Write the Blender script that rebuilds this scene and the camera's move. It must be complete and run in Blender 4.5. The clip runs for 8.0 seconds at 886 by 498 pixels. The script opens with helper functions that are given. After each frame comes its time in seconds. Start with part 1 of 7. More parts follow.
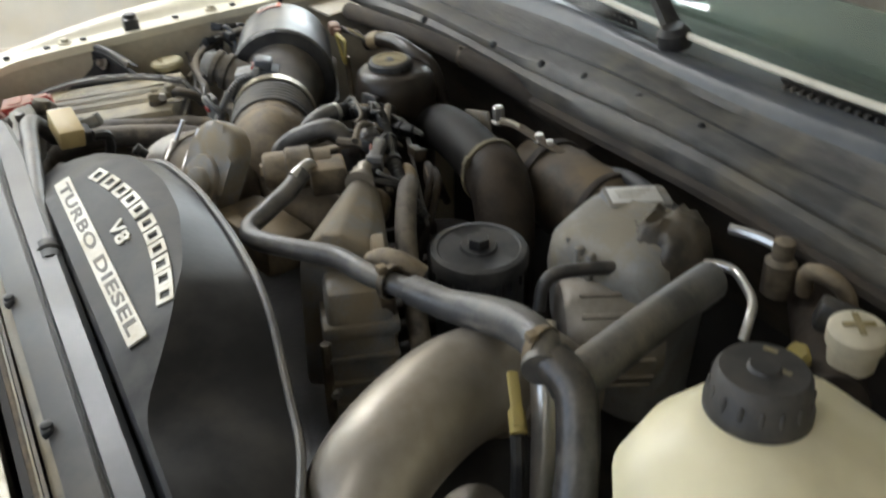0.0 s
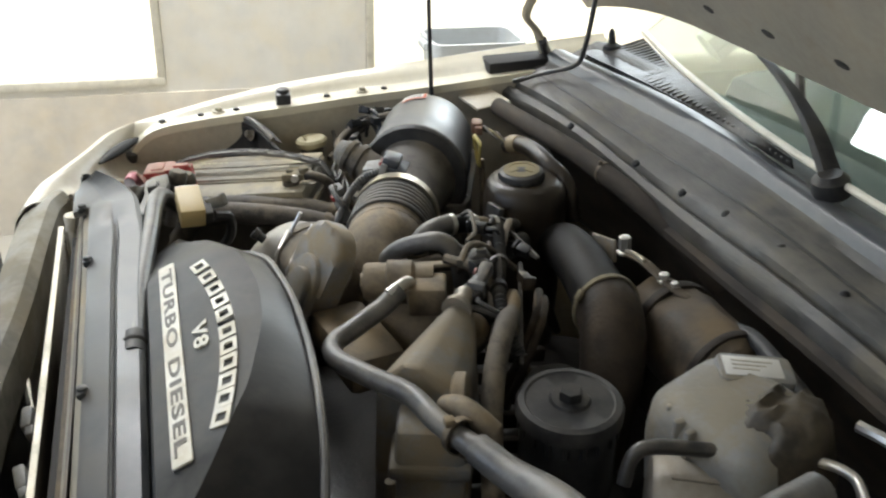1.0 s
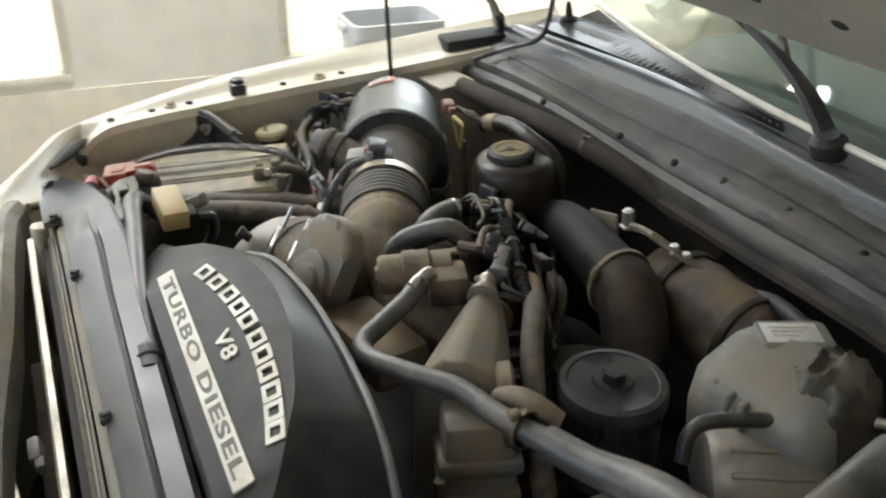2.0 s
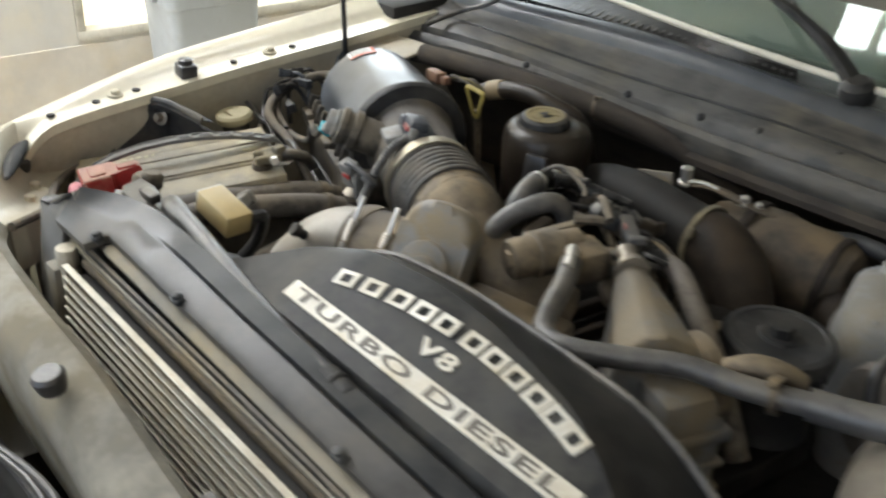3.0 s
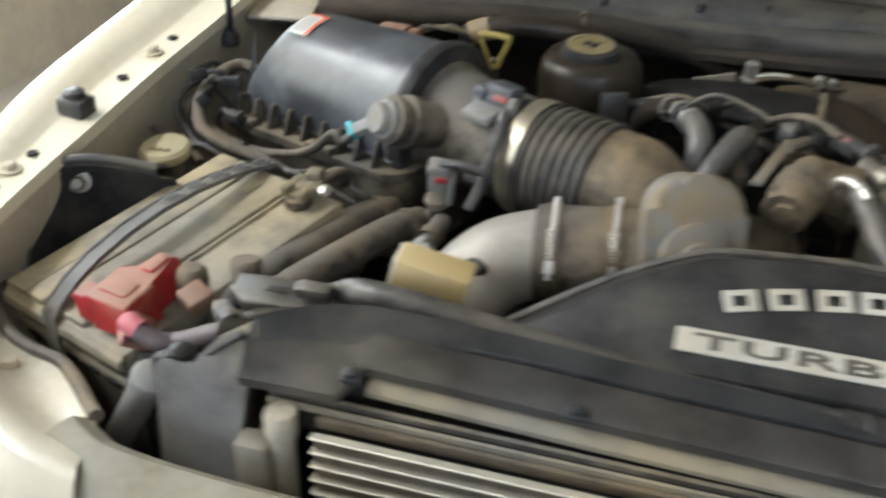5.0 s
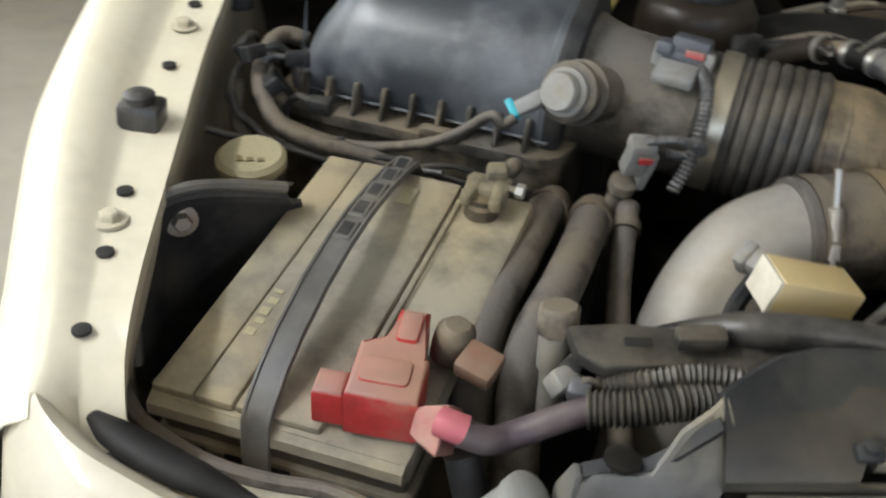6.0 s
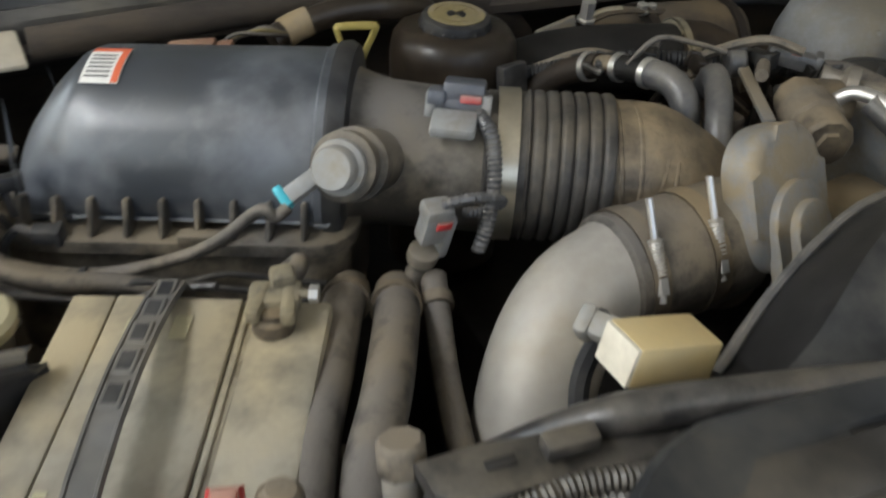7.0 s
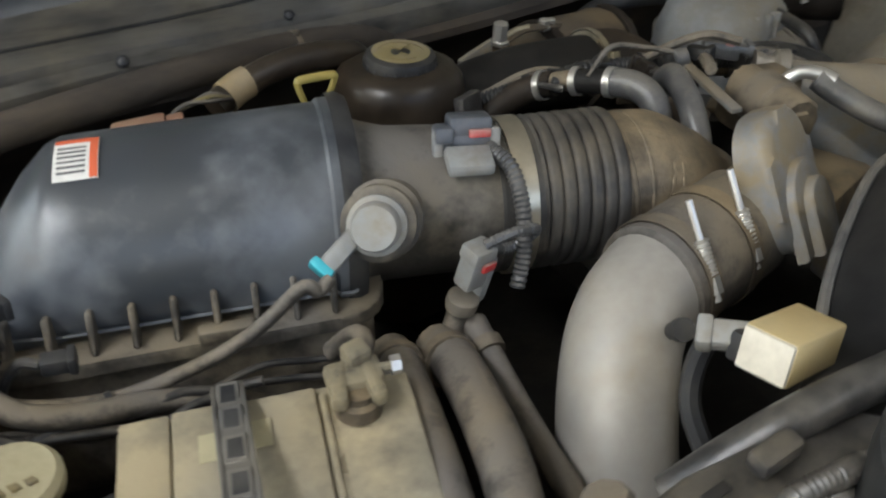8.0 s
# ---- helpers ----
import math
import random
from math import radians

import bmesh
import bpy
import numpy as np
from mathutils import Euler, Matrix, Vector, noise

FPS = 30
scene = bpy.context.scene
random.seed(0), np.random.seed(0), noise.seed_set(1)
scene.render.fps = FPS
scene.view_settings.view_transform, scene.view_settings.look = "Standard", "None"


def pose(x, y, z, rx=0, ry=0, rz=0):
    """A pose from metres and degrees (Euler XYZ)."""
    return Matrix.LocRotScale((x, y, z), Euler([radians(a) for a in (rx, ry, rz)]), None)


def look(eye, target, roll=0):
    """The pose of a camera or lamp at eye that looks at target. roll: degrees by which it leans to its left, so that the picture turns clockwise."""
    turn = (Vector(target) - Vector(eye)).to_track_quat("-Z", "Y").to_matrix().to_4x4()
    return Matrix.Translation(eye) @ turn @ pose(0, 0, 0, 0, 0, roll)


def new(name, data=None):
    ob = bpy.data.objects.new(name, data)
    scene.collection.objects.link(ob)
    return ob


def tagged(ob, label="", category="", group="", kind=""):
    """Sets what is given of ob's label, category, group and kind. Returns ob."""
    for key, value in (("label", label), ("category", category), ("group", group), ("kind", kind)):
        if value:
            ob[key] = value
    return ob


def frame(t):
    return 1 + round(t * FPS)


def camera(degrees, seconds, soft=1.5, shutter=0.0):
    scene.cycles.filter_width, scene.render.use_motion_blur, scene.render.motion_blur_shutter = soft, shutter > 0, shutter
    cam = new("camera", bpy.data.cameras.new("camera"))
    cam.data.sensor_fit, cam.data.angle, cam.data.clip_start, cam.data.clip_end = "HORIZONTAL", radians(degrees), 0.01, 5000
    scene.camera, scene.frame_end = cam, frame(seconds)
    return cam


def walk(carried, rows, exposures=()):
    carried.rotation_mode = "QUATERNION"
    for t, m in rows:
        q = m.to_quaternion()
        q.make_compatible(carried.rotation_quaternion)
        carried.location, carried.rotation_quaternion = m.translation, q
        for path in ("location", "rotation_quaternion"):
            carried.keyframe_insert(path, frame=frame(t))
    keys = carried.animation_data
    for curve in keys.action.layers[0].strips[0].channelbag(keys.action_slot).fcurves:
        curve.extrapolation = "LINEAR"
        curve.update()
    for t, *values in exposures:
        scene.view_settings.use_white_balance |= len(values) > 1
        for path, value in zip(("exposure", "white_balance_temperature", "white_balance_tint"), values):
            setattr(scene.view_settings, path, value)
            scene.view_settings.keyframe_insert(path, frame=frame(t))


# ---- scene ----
cam = camera(49.7, 8.0, soft=2.1, shutter=0.5)
PATH = [
    (0, (1.663, -0.044, 1.61), (0.096, 0.713, 0.624), -0.8),
    (0.5, (1.647, 0.016, 1.625), (-0.024, 0.636, 0.717), 1.7),
    (1, (1.6, 0.057, 1.653), (-0.136, 0.507, 0.768), 1.5),
    (1.5, (1.575, 0.049, 1.653), (-0.161, 0.493, 0.765), -0.2),
    (1.7, (1.56, 0.027, 1.647), (-0.16, 0.509, 0.748), -0.1),
    (2.8, (1.349, -0.338, 1.631), (-0.022, 0.759, 0.674), 2.7),
    (3, (1.275, -0.378, 1.622), (-0.074, 0.732, 0.65), 3.0),
    (3.5, (1.06, -0.398, 1.597), (-0.177, 0.855, 0.648), 2.5),
    (4, (0.908, -0.474, 1.602), (-0.017, 0.996, 0.609), 2.0),
    (4.5, (0.784, -0.574, 1.612), (0.171, 1.026, 0.58), 1.3),
    (5, (0.604, -0.559, 1.571), (0.098, 1.032, 0.47), 1.3),
    (5.2, (0.497, -0.51, 1.554), (0.033, 1.064, 0.41), 3.5),
    (6.3, (0.103, -0.435, 1.488), (0.462, 1.138, 0.305), 5.0),
    (6.5, (0.104, -0.428, 1.487), (0.553, 1.132, 0.319), 3.6),
    (7, (0.146, -0.322, 1.476), (0.746, 1.235, 0.373), 3.6),
    (7.5, (0.102, -0.233, 1.459), (0.904, 1.241, 0.37), 3.2),
    (8, (0.003, -0.208, 1.454), (1.021, 1.178, 0.433), 0.8),
]
walk(cam, [(t, look(eye, target, roll)) for t, eye, target, roll in PATH],
     exposures=((0, 0.23, 6240, 10), (0.5, 0.27, 6260, 10), (1, 0.22, 6280, 10), (1.5, 0.10, 6300, 10), (3, 0.21, 6340, 10), (4, 0.15, 6340, 10), (4.5, 0.28, 6340, 10), (5, 0.25, 6300, 10), (6.5, -0.12, 6300, 10), (8, -0.10, 6200, 10)))

# ---- world and light ----
world = bpy.data.worlds.new("world")
scene.world = world
world.use_nodes = True
wn = world.node_tree.nodes
sky = wn.new("ShaderNodeTexSky")
sky.sky_type, sky.sun_disc = "NISHITA", False
sky.sun_elevation, sky.sun_rotation = radians(42), radians(215)
world.node_tree.links.new(sky.outputs[0], wn["Background"].inputs[0])
wn["Background"].inputs[1].default_value = 0.12
sun = new("sun", bpy.data.lights.new("sun", "SUN"))
sun.data.energy, sun.data.angle, sun.data.color = 2.5, radians(0.6), (1.0, 0.95, 0.86)
sun.matrix_world = look((-3, -6, 8), (0, 0, 0))


def area_lamp(name, eye, target, w, h, power, color):
    lamp = new(name, bpy.data.lights.new(name, "AREA"))
    lamp.data.shape, lamp.data.size, lamp.data.size_y = "RECTANGLE", w, h
    lamp.data.energy, lamp.data.color = power, color
    lamp.matrix_world = look(eye, target)
    return lamp


# area lamps standing in for daylight from the open garage door and the two wall panels
area_lamp("door_daylight", (0.6, -3.8, 1.7), (0.6, 0, 1.1), 4.2, 2.4, 42, (0.64, 0.77, 1.0))
area_lamp("panel_daylight", (-2.03, -0.95, 1.75), (0.0, 0.1, 1.1), 1.8, 1.9, 33, (0.85, 0.945, 1.0))
area_lamp("panel_daylight", (-2.03, 1.6, 1.75), (0.0, 0.2, 1.1), 1.6, 1.9, 52, (0.85, 0.945, 1.0))
area_lamp("overhead_fill_light", (-1.5, -0.2, 3.05), (-1.5, -0.2, 0), 0.3, 1.5, 60, (0.98, 0.99, 1.0))
area_lamp("overhead_fill_light", (1.8, -2.2, 3.05), (1.8, -2.2, 0), 0.3, 1.5, 14, (0.98, 0.99, 1.0))


# ---- materials ----
def material(name, base, rough=0.5, metal=0.0, dust=0.0, dust_color=(0.195, 0.172, 0.143), vary=0.25, grain=60.0,
             bump=0.15, spec=0.5, coat=0.0, sub=0.0, streak=1.0, patch=0.7, sharp=0.22, up_bias=0.0, ochre=1.0):
    m = bpy.data.materials.new(name)
    m.use_nodes = True
    n, l = m.node_tree.nodes, m.node_tree.links
    b = n["Principled BSDF"]
    tc = n.new("ShaderNodeTexCoord")
    big, fine = n.new("ShaderNodeTexNoise"), n.new("ShaderNodeTexNoise")
    big.inputs["Scale"].default_value, big.inputs["Detail"].default_value = grain * 0.22, 6
    fine.inputs["Scale"].default_value, fine.inputs["Detail"].default_value = grain * 3.0, 4
    way = n.new("ShaderNodeMapping")
    way.inputs["Scale"].default_value = (1 / streak, 1, 1)
    l.new(tc.outputs["Object"], way.inputs["Vector"])
    for t in (big, fine):
        l.new(way.outputs[0], t.inputs["Vector"])
    tint = n.new("ShaderNodeMapRange")
    tint.inputs[1].default_value, tint.inputs[2].default_value = 0.3, 0.7
    tint.inputs[3].default_value, tint.inputs[4].default_value = 1 - vary, 1 + vary
    l.new(big.outputs["Fac"], tint.inputs[0])
    shade = n.new("ShaderNodeMix")
    shade.data_type, shade.blend_type = "RGBA", "MULTIPLY"
    shade.inputs[0].default_value = 1.0
    shade.inputs[6].default_value = (*base, 1)
    l.new(tint.outputs[0], shade.inputs[7])
    mask = n.new("ShaderNodeMath")
    mask.operation = "MULTIPLY_ADD"
    mask.inputs[1].default_value = 0.4
    l.new(fine.outputs["Fac"], mask.inputs[0])
    l.new(big.outputs["Fac"], mask.inputs[2])
    wide = n.new("ShaderNodeTexNoise")
    wide.inputs["Scale"].default_value, wide.inputs["Detail"].default_value = max(3.0, grain * 0.22), 2
    wide.inputs["Distortion"].default_value = 0.6
    at = n.new("ShaderNodeVectorMath")
    at.operation = "ADD"
    at.inputs[1].default_value = (3.7, 1.3, 8.1)
    l.new(tc.outputs["Object"], at.inputs[0])
    l.new(at.outputs[0], wide.inputs["Vector"])
    big.inputs["Scale"].default_value = grain * 0.6
    lay = n.new("ShaderNodeMath")
    lay.operation = "MULTIPLY_ADD"
    lay.inputs[1].default_value = patch
    l.new(wide.outputs["Fac"], lay.inputs[0])
    l.new(mask.outputs[0], lay.inputs[2])
    mid = 0.7 + 0.5 * patch + 0.30 - 0.55 * dust + 0.4 * up_bias
    if up_bias:
        # faces turned up take more of the dust colour, sides keep the base
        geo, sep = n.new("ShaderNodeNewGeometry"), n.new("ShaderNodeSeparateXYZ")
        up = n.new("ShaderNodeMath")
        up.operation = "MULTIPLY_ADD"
        up.inputs[1].default_value = up_bias
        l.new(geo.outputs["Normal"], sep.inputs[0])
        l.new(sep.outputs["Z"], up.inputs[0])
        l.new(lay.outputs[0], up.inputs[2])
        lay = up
    ramp = n.new("ShaderNodeMapRange")
    ramp.inputs[1].default_value, ramp.inputs[2].default_value = mid - sharp, mid + sharp
    ramp.inputs[3].default_value, ramp.inputs[4].default_value = 0.25 * dust, min(1.0, 0.30 + dust)
    l.new(lay.outputs[0], ramp.inputs[0])
    mix = n.new("ShaderNodeMix")
    mix.data_type = "RGBA"
    if dust > 0:
        l.new(ramp.outputs[0], mix.inputs[0])
    else:
        mix.inputs[0].default_value = 0
    l.new(shade.outputs[2], mix.inputs[6])
    # the dust itself runs from grey to ochre in wide patches
    hue, warm = n.new("ShaderNodeTexNoise"), n.new("ShaderNodeMix")
    hue.inputs["Scale"].default_value, hue.inputs["Detail"].default_value = 9.0, 4
    l.new(tc.outputs["Object"], hue.inputs["Vector"])
    hr = n.new("ShaderNodeMapRange")
    hr.inputs[1].default_value, hr.inputs[2].default_value = 0.38, 0.62
    l.new(hue.outputs["Fac"], hr.inputs[0])
    warm.data_type = "RGBA"
    l.new(hr.outputs[0], warm.inputs[0])
    r, g, bl = dust_color
    warm.inputs[6].default_value = (r * 0.84, g * 0.88, bl * 0.96, 1)
    warm.inputs[7].default_value = (r * (1 + 0.11 * ochre), g * (1 + 0.04 * ochre), bl * (1 - 0.13 * ochre), 1)
    l.new(warm.outputs[2], mix.inputs[7])
    l.new(mix.outputs[2], b.inputs["Base Color"])
    rr = n.new("ShaderNodeMapRange")
    rr.inputs[3].default_value, rr.inputs[4].default_value = rough, min(1.0, rough + 0.45 * dust + 0.08)
    l.new(ramp.outputs[0] if dust > 0 else fine.outputs["Fac"], rr.inputs[0])
    l.new(rr.outputs[0], b.inputs["Roughness"])
    if metal > 0:
        mm = n.new("ShaderNodeMapRange")
        mm.inputs[3].default_value, mm.inputs[4].default_value = metal, metal * (1 - min(0.9, dust))
        if dust > 0:
            l.new(ramp.outputs[0], mm.inputs[0])
        else:
            mm.inputs[0].default_value = 0
        l.new(mm.outputs[0], b.inputs["Metallic"])
    b.inputs["Specular IOR Level"].default_value = spec
    b.inputs["Coat Weight"].default_value = coat
    if sub:
        b.inputs["Subsurface Weight"].default_value = sub
        b.inputs["Subsurface Radius"].default_value = (0.03, 0.03, 0.02)
        b.inputs["Subsurface Scale"].default_value = 0.5
    bp = n.new("ShaderNodeBump")
    bp.inputs["Strength"].default_value, bp.inputs["Distance"].default_value = bump, 0.002
    l.new(mask.outputs[0], bp.inputs["Height"])
    l.new(bp.outputs[0], b.inputs["Normal"])
    return m


def glowing(name, color, strength):
    m = bpy.data.materials.new(name)
    m.use_nodes = True
    b = m.node_tree.nodes["Principled BSDF"]
    b.inputs["Base Color"].default_value = (*color, 1)
    b.inputs["Emission Color"].default_value = (*color, 1)
    b.inputs["Emission Strength"].default_value = strength
    return m


PAINT = material("cream_paint", (0.80, 0.745, 0.58), 0.28, dust=0.25, dust_color=(0.52, 0.46, 0.34), vary=0.06, grain=25, coat=0.3, bump=0.03)
PAINT_DULL = material("cream_primer", (0.64, 0.58, 0.43), 0.5, dust=0.4, dust_color=(0.30, 0.26, 0.19), vary=0.15, grain=40, bump=0.1)
APRON = material("dusty_apron", (0.62, 0.565, 0.45), 0.42, dust=0.5, dust_color=(0.36, 0.315, 0.24), vary=0.25, grain=30, bump=0.25, spec=0.7)
PLASTIC = material("black_plastic", (0.021, 0.022, 0.025), 0.40, dust=0.34, dust_color=(0.085, 0.080, 0.072), vary=0.35, grain=45, bump=0.14, spec=0.3, up_bias=0.1)
PLASTIC_CLEAN = material("clean_black_plastic", (0.023, 0.026, 0.031), 0.30, dust=0.42, dust_color=(0.090, 0.088, 0.082), vary=0.25, grain=30, bump=0.1, ochre=0.4, spec=0.28, patch=0.9, up_bias=0.25)
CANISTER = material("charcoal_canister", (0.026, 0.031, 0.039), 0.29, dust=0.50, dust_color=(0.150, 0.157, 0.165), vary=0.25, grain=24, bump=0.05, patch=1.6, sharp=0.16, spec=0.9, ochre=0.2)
PLASTIC_DUSTY = material("dusty_plastic", (0.022, 0.020, 0.018), 0.42, dust=0.58, dust_color=(0.185, 0.162, 0.132), vary=0.4, grain=75, bump=0.5, patch=1.0, sharp=0.22, up_bias=0.4)
RUBBER = material("grey_rubber", (0.022, 0.022, 0.024), 0.30, dust=0.33, dust_color=(0.14, 0.126, 0.107), vary=0.35, grain=80, bump=0.3, up_bias=0.2, spec=0.6)
BELLOWS = material("bellows_rubber", (0.030, 0.029, 0.029), 0.42, dust=0.40, dust_color=(0.125, 0.110, 0.090), vary=0.3, grain=60, bump=0.25, up_bias=0.25, spec=0.4, patch=0.9)
RUBBER_DUSTY = material("dusty_rubber", (0.022, 0.020, 0.018), 0.45, dust=0.60, dust_color=(0.185, 0.160, 0.130), vary=0.4, grain=110, bump=0.5, patch=1.0, sharp=0.22, up_bias=0.45)
ALU = material("cast_aluminium", (0.38, 0.355, 0.32), 0.42, metal=0.7, dust=0.5, dust_color=(0.24, 0.205, 0.16), vary=0.2, grain=40, bump=0.3)
ALU_PIPE = material("aluminium_pipe", (0.42, 0.40, 0.365), 0.42, metal=0.25, dust=0.45, dust_color=(0.27, 0.24, 0.19), vary=0.25, grain=34, bump=0.2, patch=1.1, sharp=0.25)
CAST = material("grimy_casting", (0.060, 0.049, 0.037), 0.42, metal=0.25, dust=0.58, dust_color=(0.235, 0.190, 0.132), vary=0.4, grain=60, bump=0.7, patch=0.9, up_bias=0.3)
DIECAST = material("dusty_die_casting", (0.22, 0.235, 0.255), 0.36, metal=0.3, dust=0.72, dust_color=(0.235, 0.196, 0.140), vary=0.25, grain=80, bump=0.45, patch=1.1, sharp=0.22, up_bias=0.2, spec=0.8)
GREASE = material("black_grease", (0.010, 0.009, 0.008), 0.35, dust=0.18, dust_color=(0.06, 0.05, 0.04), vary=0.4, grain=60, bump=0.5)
BROWN_CAST = material("shaded_brown_casting", (0.019, 0.0145, 0.011), 0.58, metal=0.1, dust=0.38, dust_color=(0.056, 0.042, 0.030), vary=0.4, grain=60, bump=0.8, patch=1.0, up_bias=0.15, spec=0.3)
SCROLL = material("dusty_brown_casting", (0.045, 0.036, 0.027), 0.5, metal=0.15, dust=0.60, dust_color=(0.150, 0.115, 0.076), vary=0.5, grain=45, bump=0.7, patch=1.0, up_bias=0.2)
HOSE = material("greyed_hose", (0.060, 0.061, 0.064), 0.32, dust=0.42, dust_color=(0.185, 0.170, 0.148), vary=0.3, grain=80, bump=0.35, up_bias=0.25, spec=0.7)
TAPE = material("yellowed_tape", (0.30, 0.22, 0.11), 0.5, dust=0.4, vary=0.3, grain=70, bump=0.3)
CRUMPLED = material("crumpled_boot_rubber", (0.030, 0.026, 0.021), 0.45, dust=0.40, dust_color=(0.11, 0.092, 0.068), vary=0.4, grain=60, bump=0.6, patch=0.9)
PALEGREY = material("pale_grey_plastic", (0.29, 0.30, 0.30), 0.40, dust=0.5, vary=0.2, grain=70, bump=0.15)
BLUEGREY = material("bluish_plastic", (0.065, 0.075, 0.095), 0.32, dust=0.35, vary=0.25, grain=70, bump=0.15)
CABLE = material("mauve_grey_cable", (0.085, 0.062, 0.078), 0.38, dust=0.30, vary=0.2, grain=60, bump=0.15)
SCUFF = material("scraped_plastic", (0.52, 0.48, 0.38), 0.5, dust=0.35, dust_color=(0.25, 0.22, 0.165), vary=0.3, grain=160, bump=0.2, sharp=0.12)
CORRODED = material("corroded_clamp_metal", (0.16, 0.14, 0.10), 0.6, metal=0.3, dust=0.6, dust_color=(0.22, 0.195, 0.14), vary=0.5, grain=150, bump=0.9, sharp=0.15)
BRASSY = material("brassy_band_steel", (0.58, 0.53, 0.42), 0.28, metal=0.85, dust=0.25, dust_color=(0.26, 0.225, 0.155), vary=0.2, grain=60, bump=0.1)
TARNISHED = material("tarnished_pipe_metal", (0.36, 0.325, 0.275), 0.36, metal=0.6, dust=0.42, dust_color=(0.20, 0.165, 0.115), vary=0.25, grain=30, bump=0.15, patch=1.1)
STAIN = material("dark_wet_stain", (0.085, 0.070, 0.046), 0.40, dust=0.75, dust_color=(0.24, 0.205, 0.145), vary=0.4, grain=60, bump=0.15, sharp=0.3)
PAINT_WORN = material("worn_cream_paint", (0.58, 0.54, 0.43), 0.30, coat=0.3, dust=0.35, dust_color=(0.36, 0.315, 0.235), vary=0.15, grain=30, bump=0.08, patch=1.0)
STEEL = material("bright_steel", (0.72, 0.70, 0.66), 0.32, metal=0.85, dust=0.15, vary=0.1, grain=80, bump=0.1)
BATTERY = material("dusty_battery_case", (0.090, 0.078, 0.056), 0.36, dust=0.85, dust_color=(0.37, 0.325, 0.235), vary=0.3, grain=60, bump=0.35, patch=1.1, sharp=0.28, spec=0.9)
BATTERY_SIDE = material("battery_side", (0.09, 0.08, 0.065), 0.5, dust=0.6, vary=0.2, grain=30, bump=0.2)
RED = material("faded_red_plastic", (0.50, 0.012, 0.018), 0.36, dust=0.58, dust_color=(0.33, 0.22, 0.18), vary=0.3, grain=90, bump=0.4, patch=1.3, up_bias=0.9, sharp=0.3)
BROWNRED = material("brown_cap_plastic", (0.24, 0.11, 0.06), 0.5, dust=0.4, vary=0.2, grain=60)
PALE_BOOT = material("faded_boot_rubber", (0.40, 0.13, 0.13), 0.5, dust=0.55, dust_color=(0.36, 0.27, 0.23), vary=0.25, grain=80, bump=0.2)
PINK = material("faded_pink_sleeve", (0.52, 0.13, 0.16), 0.45, dust=0.2, vary=0.2, grain=60)
TAN = material("tan_relay_plastic", (0.58, 0.44, 0.20), 0.4, dust=0.35, dust_color=(0.42, 0.36, 0.24), vary=0.08, grain=60, bump=0.1)
OFFWHITE = material("offwhite_plastic", (0.72, 0.67, 0.55), 0.4, dust=0.2, vary=0.08, grain=60, bump=0.1)
CAP_BLACK = material("worn_cap_plastic", (0.024, 0.024, 0.025), 0.45, dust=0.42, dust_color=(0.105, 0.092, 0.075), vary=0.4, grain=60, bump=0.35, patch=1.1)
CAP_YELLOWED = material("yellowed_cap_plastic", (0.50, 0.45, 0.28), 0.45, dust=0.45, dust_color=(0.30, 0.265, 0.18), vary=0.15, grain=70, bump=0.15)
TANK = material("milky_reservoir", (0.78, 0.72, 0.50), 0.35, dust=0.15, dust_color=(0.45, 0.38, 0.22), vary=0.08, grain=18, bump=0.06, sub=0.35)
YELLOW = material("yellow_handle", (0.36, 0.28, 0.06), 0.5, dust=0.45, dust_color=(0.24, 0.20, 0.12), vary=0.2, grain=70)
YELLOWMARK = material("worn_yellow_print", (0.26, 0.205, 0.06), 0.55, dust=0.55, vary=0.3, grain=90)
TEAL = material("teal_clip", (0.05, 0.42, 0.50), 0.4, dust=0.15, vary=0.1, grain=60)
LETTER = material("silver_print", (0.66, 0.64, 0.57), 0.38, metal=0.2, dust=0.40, dust_color=(0.36, 0.315, 0.225), vary=0.15, grain=60, bump=0.05, patch=0.9)
LETTER_DARK = material("dark_letter", (0.10, 0.09, 0.075), 0.5, dust=0.3, vary=0.2, grain=60)
LABEL = material("white_label", (0.72, 0.71, 0.67), 0.5, dust=0.2, vary=0.05, grain=60, bump=0.03)
LABEL_RED = material("orange_red_label", (0.60, 0.12, 0.05), 0.5, vary=0.08, grain=60, bump=0.03)
INK = material("grey_ink", (0.10, 0.10, 0.10), 0.6, vary=0.1)
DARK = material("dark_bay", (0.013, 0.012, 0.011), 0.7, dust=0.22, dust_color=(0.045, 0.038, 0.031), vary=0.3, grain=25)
COWL = material("weathered_cowl_plastic", (0.044, 0.043, 0.042), 0.42, dust=0.44, dust_color=(0.145, 0.132, 0.112), vary=0.5, grain=90, bump=0.7, streak=4, patch=1.7, sharp=0.4)
COWL_TOP = material("cowl_top_plastic", (0.036, 0.043, 0.055), 0.26, dust=0.3, dust_color=(0.12, 0.118, 0.112), vary=0.2, grain=40, bump=0.12, patch=0.8, sharp=0.7)
INSUL = material("brown_insulation", (0.042, 0.034, 0.028), 0.85, dust=0.36, dust_color=(0.088, 0.072, 0.055), vary=0.4, grain=50, bump=0.7, streak=3)
FIN = material("condenser_aluminium", (0.60, 0.57, 0.48), 0.40, metal=0.4, dust=0.45, dust_color=(0.30, 0.26, 0.19), vary=0.25, grain=90, bump=0.3)
